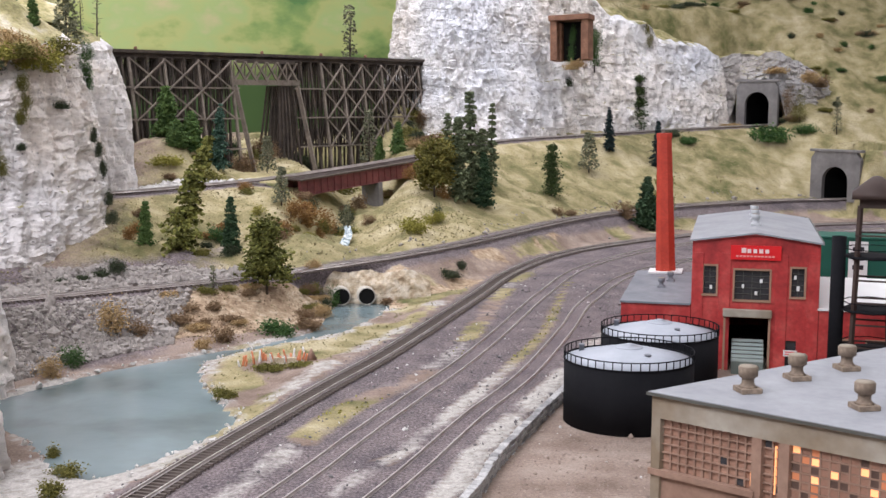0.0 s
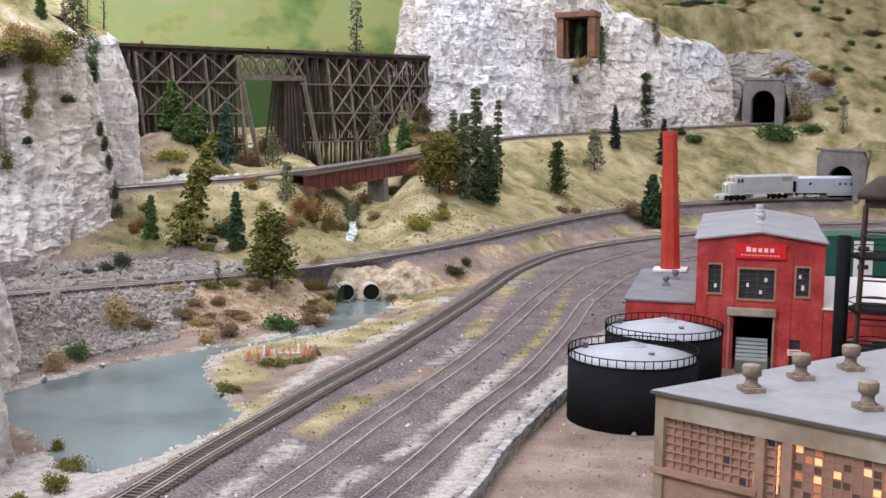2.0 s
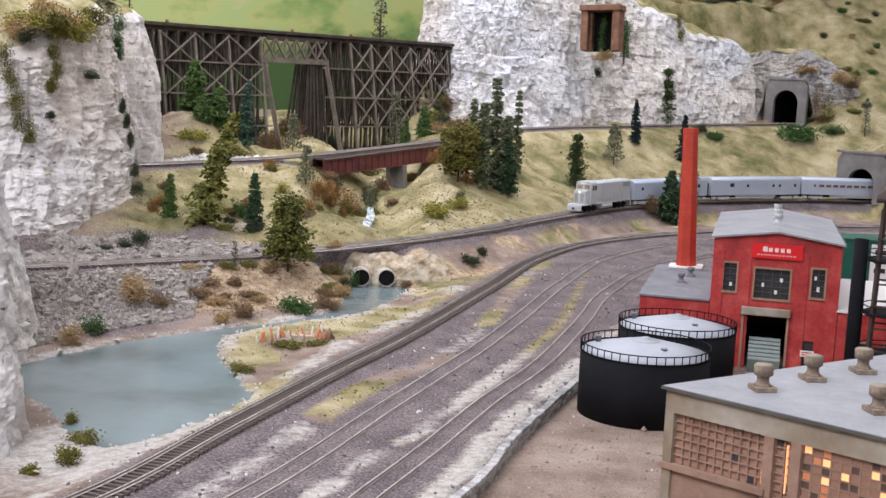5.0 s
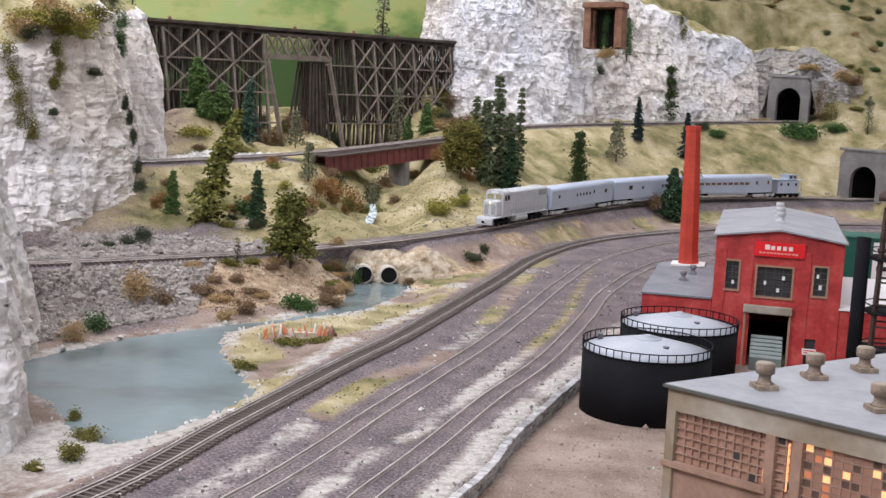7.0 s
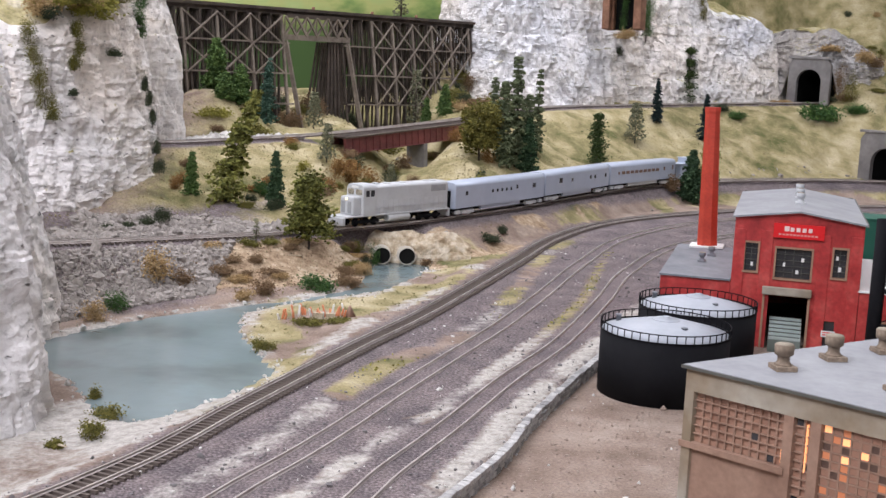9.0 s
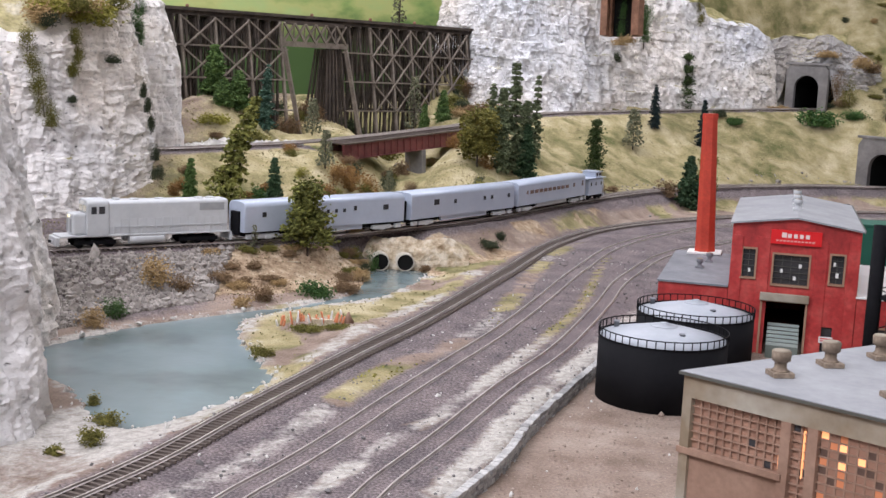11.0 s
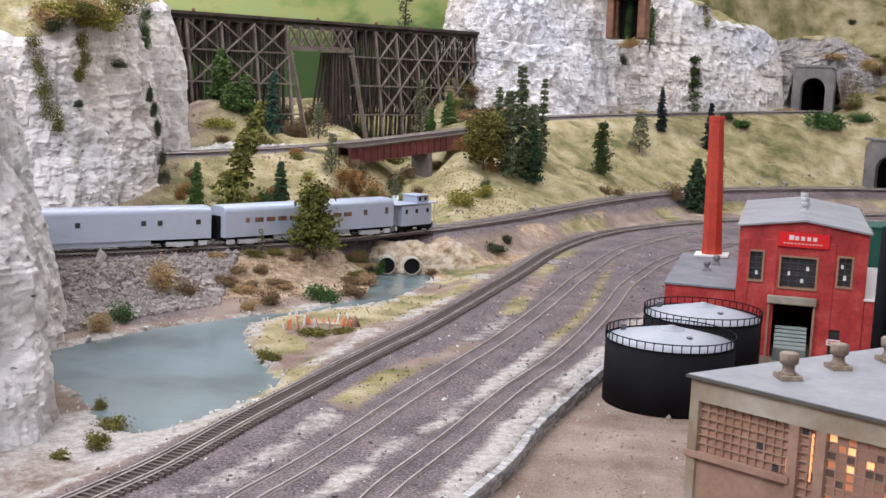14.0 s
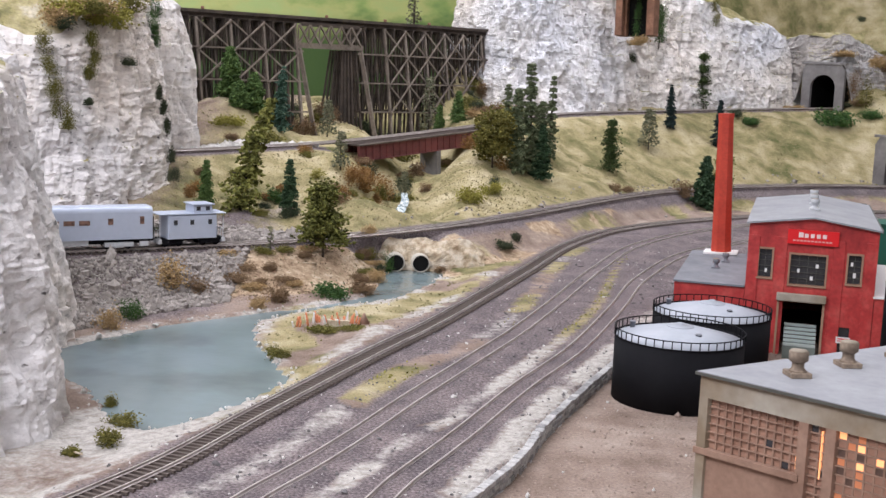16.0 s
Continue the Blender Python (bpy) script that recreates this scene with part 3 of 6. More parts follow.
cliff("rock_face_3", [(-0.85, 1.86, 0.10), (-0.56, 1.90, 0.11), (-0.468, 1.94, 0.115), (-0.475, 2.03, 0.115), (-0.53, 2.16, 0.12), (-0.62, 2.30, 0.12)],
      [0.35, 0.35, 0.35, 0.355, 0.34, 0.33], "smooth bluish white rock buttress at the trestle's end", lean=0.10, seed=9.4, rough=0.016, block=(0.02, 0.05), broken=0.5)
cliff("rock_face_4", [(-0.10, 3.12, 0.13), (-0.105, 2.94, 0.13), (-0.04, 2.855, 0.14), (0.07, 2.765, 0.155), (0.20, 2.80, 0.165), (0.42, 2.985, 0.172), (0.62, 3.10, 0.182), (0.80, 3.21, 0.19), (0.86, 3.30, 0.19)],
      [0.55], "tall craggy white plaster cliff above the upper track", lean=0.16, seed=14.2, rough=0.021, nu=560, nv=200, block=(0.016, 0.020), broken=0.6,
      top_x=((-0.12, 0.3, 0.44, 0.50, 0.60, 0.625, 0.75, 0.80, 0.86), (0.56, 0.58, 0.53, 0.465, 0.45, 0.41, 0.415, 0.39, 0.36)))
cliff("rock_face_5", [(0.79, 3.245, 0.19), (0.825, 3.24, 0.26), (0.845, 3.235, 0.335), (0.88, 3.215, 0.335), (0.925, 3.19, 0.335), (0.95, 3.175, 0.25), (0.98, 3.16, 0.20), (1.03, 3.165, 0.21), (1.09, 3.23, 0.25), (1.15, 3.34, 0.30)],
      [0.375, 0.38, 0.38, 0.375, 0.36, 0.335, 0.32, 0.33], "grey rock outcrop round the upper tunnel mouth", lean=0.4, seed=21.0, rough=0.02, back=0.12, nu=150, nv=80, roof=0.02, mat=M_GREYROCK)


# ---- the painted backdrop and the room ----
def build_room():
    line = spline([(-2.6, 2.0), (-1.4, 2.95), (-0.6, 3.35), (0.2, 3.75), (1.4, 4.05), (2.6, 4.1)])
    v, f = [], []
    for p in line:
        v += [(p[0], p[1], -0.2), (p[0], p[1], 1.0)]
    f = [(2 * i, 2 * i + 2, 2 * i + 3, 2 * i + 1) for i in range(len(line) - 1)]
    m, nt, b = material("painted_hills", (0.4, 0.5, 0.2), 0.8)
    pos = world_coords(nt)
    mp = node(nt, "ShaderNodeMapping", Scale=(1, 1, 1.6))
    nt.links.new(pos, mp.inputs["Vector"])
    n1 = noise_tex(nt, mp.outputs[0], 4.5, 5)
    col = ramp(nt, n1, [(0.32, (0.10, 0.22, 0.07)), (0.42, (0.25, 0.35, 0.11)), (0.50, (0.42, 0.45, 0.17)), (0.58, (0.36, 0.46, 0.18)), (0.70, (0.52, 0.45, 0.25))])
    sx = nt.nodes.new("ShaderNodeSeparateXYZ")
    nt.links.new(pos, sx.inputs[0])
    sky = step(nt, calc(nt, "ADD", sx.outputs[2], calc(nt, "MULTIPLY", n1, 0.3)), 0.74, 0.80)
    low = step(nt, calc(nt, "ADD", sx.outputs[2], calc(nt, "MULTIPLY", n1, 0.25)), 0.53, 0.43)
    col = mix(nt, low, col, (0.05, 0.10, 0.025))
    col = mix(nt, sky, col, (0.70, 0.76, 0.80))
    nt.links.new(col, b.inputs["Base Color"])
    ob = mesh_object("backdrop", v, f, m)
    tagged(ob, "painted backdrop of green and yellow hills", "backdrop", kind="structure")
    wall = speckled("white_wall", [(0.3, (0.74, 0.74, 0.73)), (0.7, (0.80, 0.80, 0.79))], 3, 0.8)
    for nm, r in (("floor", (-4.0, 4.0, -3.5, 4.8, -1.15, -1.1)), ("ceiling", (-4.0, 4.0, -3.5, 4.8, 1.6, 1.65)), ("wall_north", (-4.0, 4.0, 4.8, 4.9, -1.15, 1.65)),
                  ("wall_south", (-4.0, 4.0, -3.6, -3.5, -1.15, 1.65)), ("wall_east", (4.0, 4.1, -3.5, 4.8, -1.15, 1.65)), ("wall_west", (-4.1, -4.0, -3.5, 4.8, -1.15, 1.65))):
        tagged(part(nm, boxes(r), wall), "plain painted " + nm.split("_")[0] + " of the railway room", nm.split("_")[0], kind="structure")


build_room()


def bench():
    m = speckled("dark_green_fascia", [(0.3, (0.03, 0.045, 0.035)), (0.7, (0.045, 0.06, 0.05))], 6, 0.6)
    t = thing("layout_bench", Matrix(), "dark painted bench that carries the model railway", "bench")
    part("bench_top", boxes((-1.5, 1.89, 0.1, 3.99, -0.075, -0.05)), m, t)
    for r in ((-1.52, 1.91, 0.08, 0.0995, -0.30, -0.004), (-1.52, 1.91, 3.9905, 4.01, -0.30, -0.004), (-1.52, -1.5005, 0.1, 3.99, -0.30, -0.004), (1.8905, 1.91, 0.1, 3.99, -0.30, -0.004)):
        part("fascia", boxes(r, bevel=0.003), m, t)
    for x in (-1.4, 0.2, 1.8):
        for y in (0.3, 2.0, 3.8):
            part("leg", boxes((x - 0.04, x + 0.04, y - 0.04, y + 0.04, -1.1, -0.075), bevel=0.003), m, t)


bench()


# ---- railway tracks ----
TIE = bmesh.new()
box(TIE, -0.0145, 0.0145, -0.0013, 0.0013, -0.0012, 0.0008)
TIE_MESH = bpy.data.meshes.new("sleeper")
TIE.to_mesh(TIE_MESH)
TIE_MESH.materials.append(M_TIE)
BOX_V = np.array([(x, y, z) for x in (-1, 1) for y in (-1, 1) for z in (-1, 1)], float)
BOX_F = np.array([(0, 1, 3, 2), (4, 6, 7, 5), (0, 4, 5, 1), (2, 3, 7, 6), (0, 2, 6, 4), (1, 5, 7, 3)])


def many_boxes(name, centres, dirs, half, mat, parent=None, label="", jitter=0.0, seed=0):
    """Many small blocks in one mesh; half is the half size across, along and up."""
    rs = np.random.RandomState(seed)
    a = np.arctan2(dirs[:, 1], dirs[:, 0]) - math.pi / 2 + rs.uniform(-jitter, jitter, len(dirs))
    ca, sa = np.cos(a)[:, None], np.sin(a)[:, None]
    b = BOX_V * half
    v = np.stack([b[:, 0] * ca - b[:, 1] * sa, b[:, 0] * sa + b[:, 1] * ca, np.repeat(b[None, :, 2], len(a), 0)], -1) + centres[:, None]
    f = (BOX_F[None] + 8 * np.arange(len(a))[:, None, None]).reshape(-1, 4)
    return mesh_object(name, v.reshape(-1, 3), f, mat, parent, label, flat=True)


def rail_mesh(name, curve, offset, z, parent, w=0.0013, h=0.0022):
    p, d, _ = evenly(curve, 0.012)
    n = np.stack([-d[:, 1], d[:, 0]], -1)
    zz = p[:, 2] if p.shape[1] > 2 else np.zeros(len(p))
    q = p[:, :2] + n * offset
    prof = [(-w, 0), (w, 0), (w * 0.45, h * 0.35), (w * 0.5, h), (-w * 0.5, h), (-w * 0.45, h * 0.35)]
    v = np.stack([np.c_[q + n * a, zz + z + b] for a, b in prof], 1).reshape(-1, 3)
    k = len(prof)
    f = [(k * i + j, k * i + (j + 1) % k, k * i + k + (j + 1) % k, k * i + k + j) for i in range(len(p) - 1) for j in range(k)]
    return mesh_object(name, v, f, M_RAIL, parent, flat=True)


def track(curve, z, label, proud=0.0, singles=0, start=0.0, sunk=0.0002):
    t = thing("railway_track", Matrix(), label, "railway track", "tracks of the layout")
    for o in (-0.00825, 0.00825):
        rail_mesh("rail", curve, o, z + 0.0008 + proud, t)
    p, d, s = evenly(curve, 0.0066)
    zz = (p[:, 2] if p.shape[1] > 2 else np.zeros(len(p))) + z + proud
    c = np.c_[p[:, :2], zz]
    first = np.searchsorted(s, start)
    rs = random.Random(3)
    keep = np.ones(len(c), bool)
    for i in range(first, min(first + singles, len(c))):
        c[i, 2] -= sunk
        ob = new("sleeper", TIE_MESH)
        ob.parent = t
        ob.matrix_world = Matrix.Translation(c[i]) @ Matrix.Rotation(math.atan2(d[i, 1], d[i, 0]) - math.pi / 2 + rs.uniform(-0.03, 0.03), 4, "Z")
        keep[i] = False
    rest = many_boxes("sleepers", c[keep] - (0, 0, sunk), d[keep], (0.0145, 0.0013, 0.001), M_TIE, t, jitter=0.03)
    tagged(rest, kind="stuff")
    return t


track(np.c_[MAIN, np.full(len(MAIN), MAIN_Z)], 0.0015, "main line track with rusty rails on dark ballast", 0.0, 150, 1.02)
track(UPPER, 0.0015, "upper line track on dark ballast below the cliff")
track(YARD[0], 0.0014, "yard track with proud dark sleepers and rusty rails", 0.0008, 300, 0.45)
track(YARD[1], -0.0006, "yard track with sleepers sunk in grey ballast", 0.0, 110, 0.62, sunk=0.0009)
track(YARD[2], -0.0006, "yard track with sleepers sunk in grey ballast", 0.0, 110, 0.62, sunk=0.0009)


# ---- rolling stock; each stands on the rail head, front towards +x ----
RAIL_TOP = MAIN_Z + 0.0047


def wheel_pair(parent, x, r=0.0048):
    for side in (-1, 1):
        bm = lathe(bmesh.new(), [(r * 1.1, -0.0006), (r * 1.1, 0), (r, 0.0002), (r, 0.0016)], 18, pose(x, side * 0.0086, r, 90 * side))
        part("wheel", bm, M_BLACK, parent)


def bogie(parent, x, mat, six=False):
    b = part("bogie", boxes((x - 0.017, x + 0.017, -0.0155, -0.0095, 0.003, 0.0085), (x - 0.017, x + 0.017, 0.0095, 0.0155, 0.003, 0.0085), (x - 0.005, x + 0.005, -0.0165, 0.0165, 0.002, 0.0065),
                            (x - 0.015, x - 0.009, -0.0132, 0.0132, 0.0025, 0.0065), (x + 0.009, x + 0.015, -0.0132, 0.0132, 0.0025, 0.0065), bevel=0.0006), mat, parent, "pale grey cast bogie")
    for dx in (-0.0115, 0.0115):
        wheel_pair(b, x + dx)
    return b


def shell(length, width, z0, z1, round_top=0.007, seg=6, taper=0.0):
    """A coach body with a rounded roof."""
    prof = [(-width / 2, z0), (-width / 2, z1 - round_top)]
    for k in range(1, seg):
        a = math.pi * k / (2 * seg)
        prof.append((-width / 2 + (width / 2 - 0.003) * (1 - math.cos(a)) * 0.55, z1 - round_top + round_top * math.sin(a)))
    prof += [(-0.004, z1)]
    prof = prof + [(-x, z) for x, z in prof[::-1]]
    bm = bmesh.new()
    ends = []
    for x in (-length / 2, -length / 2 + 0.0012, length / 2 - 0.0012, length / 2):
        k = 0.97 if abs(x) == length / 2 else 1.0
        ends.append([bm.verts.new((x, y * k, z0 + (z - z0) * (0.985 if k < 1 else 1))) for y, z in prof])
    n = len(prof)
    for a, b in zip(ends, ends[1:]):
        for i in range(n):
            bm.faces.new((a[i], a[(i + 1) % n], b[(i + 1) % n], b[i])).smooth = 0 < i < n - 2
    bm.faces.new(ends[0])
    bm.faces.new(ends[-1][::-1])
    bmesh.ops.recalc_face_normals(bm, faces=bm.faces)
    return bm


def side_windows(parent, rows, width, z, name="window", mat=None):
    """Windows on both sides: centre x, breadth, height, z offset."""
    for x, w, h, dz in rows:
        for s in (-1, 1):
            y = s * (width / 2 + 0.0001)
            f = part(name, boxes((x - w / 2, x + w / 2, y - 0.0004, y + 0.0004, z + dz - h / 2, z + dz + h / 2)), mat or M_DARK, parent)


def coach(kind):
    ln, w, z0, z1 = 0.270, 0.0345, 0.0120, 0.0505
    names = {"diner": "pale blue-grey streamlined coach with five small windows", "baggage": "pale blue-grey streamlined baggage car with few windows", "coach": "pale blue-grey streamlined coach with a long row of windows"}
    t = thing("passenger_car", Matrix(), names[kind], "railway car", "cars of the train")
    part("body", shell(ln, w, z0, z1), M_SILVER, t)
    part("skirt", boxes((-0.060, 0.060, -0.0150, -0.012, 0.0055, 0.0121), (-0.060, 0.060, 0.012, 0.0150, 0.0055, 0.0121)), M_SILVER if kind != "coach" else M_GREY, t)
    part("underframe", boxes((-ln / 2 + 0.004, ln / 2 - 0.004, -0.011, 0.011, 0.0065, 0.0122)), M_BLACK, t)
    for x in (-0.096, 0.096):
        bogie(t, x, M_GREY)
    zc = 0.0325
    if kind == "diner":
        rows = [(0.03 - 0.014 * k, 0.0045, 0.0048, 0) for k in range(5)] + [(0.105, 0.006, 0.006, 0.001), (-0.045, 0.005, 0.006, 0.002), (-0.1, 0.009, 0.007, 0.001)]
    elif kind == "baggage":
        rows = [(0.075, 0.012, 0.008, 0.0015), (0.028, 0.006, 0.006, 0), (-0.05, 0.006, 0.006, 0), (-0.07, 0.006, 0.006, 0), (-0.118, 0.006, 0.006, 0)]
    else:
        rows = [(0.085 - 0.0175 * k, 0.0125, 0.0055, 0) for k in range(9)] + [(0.102, 0.005, 0.0055, 0), (-0.085, 0.006, 0.007, 0.001), (-0.122, 0.005, 0.009, 0.002)]
    side_windows(t, rows, w, zc, mat=M_BROWNWIN if kind == "coach" else None)
    for x in (-ln / 2, ln / 2):
        part("diaphragm", boxes((x - 0.004, x + 0.004, -0.008, 0.008, 0.008, 0.038), bevel=0.001), M_BLACK, t, "dark rubber gangway")
        part("door", boxes((x - 0.0008, x + 0.0008, -0.005, 0.005, 0.01, 0.036)), M_DARK, t)
    for x in (-0.125, 0.125):
        for s in (-1, 1):
            part("steps", boxes((x - 0.005, x + 0.005, s * 0.0145 - 0.002, s * 0.0145 + 0.002, 0.0035, 0.009)), M_GREY, t)
    return t


def locomotive():
    t = thing("diesel_locomotive", Matrix(), "light grey hood-unit diesel locomotive with painted windscreen glints", "locomotive")
    part("frame", boxes((-0.106, 0.104, -0.016, 0.016, 0.0108, 0.0130), bevel=0.0008), M_GREY, t)
    part("hood", shell(0.150, 0.0285, 0.0125, 0.0525, 0.004), M_GREY, t).matrix_local = pose(-0.028, 0, 0)
    cab = part("cab", shell(0.026, 0.0325, 0.0125, 0.0545, 0.006), M_GREY, t)
    cab.matrix_local = pose(0.060, 0, 0)
    for s in (-1, 1):
        part("window", boxes((-0.008, -0.001, s * 0.0164 - 0.0003, s * 0.0164 + 0.0003, 0.038, 0.0465)), M_DARK, cab)
        part("window", boxes((0.002, 0.008, s * 0.0164 - 0.0003, s * 0.0164 + 0.0003, 0.038, 0.0465)), M_DARK, cab)
        part("windscreen", boxes((0.0129, 0.0136, s * 0.0075 - 0.0055, s * 0.0075 + 0.0055, 0.040, 0.0475)), M_GLINT, cab, "windscreen in a pale colour that stands for its glint")
    part("nose", boxes((0.072, 0.089, -0.0128, 0.0128, 0.0125, 0.0385), bevel=0.003), M_GREY, t)
    for s in (-1, 1):
        part("nose_panel", boxes((0.0889, 0.0894, s * 0.006 - 0.0035, s * 0.006 + 0.0035, 0.016, 0.032)), M_GRILLE, t)
    part("number_board", boxes((0.0728, 0.0742, -0.006, 0.006, 0.0490, 0.0520)), M_WHITE, t)
    part("headlight", lathe(bmesh.new(), [(0.0018, 0), (0.0018, 0.0012), (0.001, 0.0016)], 14, pose(0.0890, 0, 0.0350, 0, 90)), M_LAMP, t, "headlight with an added glow")
    part("pilot", boxes((0.104, 0.1085, -0.0145, 0.0145, 0.003, 0.0135), (0.1085, 0.1105, -0.003, 0.003, 0.006, 0.010), bevel=0.0008), M_GREY, t)
    part("coupler", boxes((0.1085, 0.1125, -0.002, 0.002, 0.0065, 0.0095)), M_BLACK, t)
    part("end_sill", boxes((-0.109, -0.106, -0.0145, 0.0145, 0.003, 0.0135)), M_GREY, t)
    part("fuel_tank", lathe(bmesh.new(), [(0.0048, -0.022), (0.0055, -0.0205), (0.0055, 0.0205), (0.0048, 0.022)], 20, pose(0, 0.0115, 0.0085, 0, 90)), M_GREY, t, "silver fuel tank")
    part("fuel_tank", lathe(bmesh.new(), [(0.0048, -0.022), (0.0055, -0.0205), (0.0055, 0.0205), (0.0048, 0.022)], 20, pose(0, -0.0115, 0.0085, 0, 90)), M_GREY, t, "silver fuel tank")
    for x in (-0.066, 0.062):
        b = part("bogie", boxes((x - 0.025, x + 0.025, -0.0125, -0.0095, 0.0035, 0.0085), (x - 0.025, x + 0.025, 0.0095, 0.0125, 0.0035, 0.0085), (x - 0.006, x + 0.006, -0.012, 0.012, 0.003, 0.009), bevel=0.0006), M_BLACK, t)
        for dx in (-0.018, 0.0, 0.018):
            wheel_pair(b, x + dx, 0.0056)
    for s in (-1, 1):
        for k in range(13):
            x = 0.028 - 0.0105 * k
            part("hood_door", boxes((x - 0.0042, x + 0.0042, s * 0.01435 - 0.00035, s * 0.01435 + 0.00035, 0.0145, 0.0315)), M_GREY, t)
        part("grille", boxes((-0.098, -0.066, s * 0.0143 - 0.0003, s * 0.0143 + 0.0003, 0.039, 0.048)), M_GRILLE, t, "darker radiator grille")
        part("handrail", boxes((-0.10, 0.045, s * 0.0155 - 0.0003, s * 0.0155 + 0.0003, 0.0215, 0.0222)), M_GREY, t)
        for k in range(9):
            x = 0.04 - 0.017 * k
            part("stanchion", boxes((x - 0.0003, x + 0.0003, s * 0.0155 - 0.0003, s * 0.0155 + 0.0003, 0.0125, 0.0220)), M_GREY, t)
    for x in (-0.085, -0.07, -0.02, 0.012):
        part("roof_fan", lathe(bmesh.new(), [(0.006, 0.0520), (0.006, 0.0534), (0.005, 0.0538)], 18, pose(x, 0, 0)), M_GREY, t)
    part("bell_housing", boxes((0.030, 0.038, -0.004, 0.004, 0.052, 0.0545), bevel=0.0006), M_GREY, t)
    for ob in t.children:
        if not ob.name.startswith(("bogie", "fuel_tank", "pilot", "coupler", "end_sill")):
            ob.location.z += 0.0022
    return t


def caboose():
    t = thing("caboose", Matrix(), "light grey caboose with a roof cupola at the rear", "railway car", "cars of the train")
    part("body", shell(0.062, 0.0325, 0.0095, 0.0395, 0.003), M_SILVER, t)
    part("roof", boxes((-0.043, 0.043, -0.0172, 0.0172, 0.0390, 0.0402), bevel=0.0004), M_SILVER, t)
    cup = part("cupola", shell(0.024, 0.027, 0.0400, 0.0505, 0.002), M_SILVER, t)
    cup.matrix_local = pose(-0.014, 0, 0)
    part("cupola_roof", boxes((-0.0145, 0.0145, -0.0155, 0.0155, 0.0500, 0.0510)), M_SILVER, cup)
    side_windows(cup, [(-0.006, 0.005, 0.005, 0), (0.006, 0.005, 0.005, 0)], 0.027, 0.0455)
    side_windows(t, [(-0.022, 0.0048, 0.006, 0), (0.001, 0.0048, 0.006, 0), (0.022, 0.0048, 0.006, 0)], 0.0325, 0.0295)
    part("underframe", boxes((-0.042, 0.042, -0.012, 0.012, 0.0065, 0.0095)), M_BLACK, t)
    for x in (-0.024, 0.024):
        b = part("bogie", boxes((x - 0.013, x + 0.013, -0.0122, -0.0095, 0.003, 0.007), (x - 0.013, x + 0.013, 0.0095, 0.0122, 0.003, 0.007)), M_BLACK, t)
        for dx in (-0.0085, 0.0085):
            wheel_pair(b, x + dx)
    for x in (-0.0405, 0.0405):
        part("platform", boxes((x - 0.002, x + 0.002, -0.0145, 0.0145, 0.004, 0.0095)), M_GREY, t)
        bm = bmesh.new()
        for y in (-0.013, -0.005, 0.005, 0.013):
            box(bm, x - 0.0004, x + 0.0004, y - 0.0004, y + 0.0004, 0.0095, 0.039 if abs(y) > 0.01 else 0.02)
        box(bm, x - 0.0004, x + 0.0004, -0.013, 0.013, 0.0195, 0.0203)
        part("railing", bm, M_GREY, t)
    return t


M_BROWNWIN = speckled("brown_tinted_window", [(0.35, (0.07, 0.045, 0.04)), (0.6, (0.22, 0.12, 0.085))], 160, 0.3)
# Pale metallic colour puts the glint on the cab glass into the material.
M_GLINT = speckled("painted_windscreen_glint", [(0.3, (0.75, 0.72, 0.6)), (0.7, (0.8, 0.78, 0.66))], 30, 0.12, 0.85)
M_GRILLE = speckled("dark_grille", [(0.3, (0.28, 0.29, 0.30)), (0.7, (0.36, 0.37, 0.38))], 80, 0.6)


def glow(name, colour, strength):
    m, nt, b = material(name, colour, 0.5)
    b.inputs["Emission Color"].default_value = (*colour, 1)
    b.inputs["Emission Strength"].default_value = strength
    return m


# The headlight's emission is an addition; the lamp isn't known to be on.
M_LAMP = glow("added_headlight_glow", (1.0, 0.85, 0.55), 1.2)
M_BULB = glow("warm_bulb_glow", (1.0, 0.44, 0.19), 0.9)
TRAIN = [(locomotive(), 0.111, 0.066), (coach("diner"), 0.364, 0.096), (coach("baggage"), 0.646, 0.096), (coach("coach"), 0.928, 0.096), (caboose(), 1.113, 0.024)]


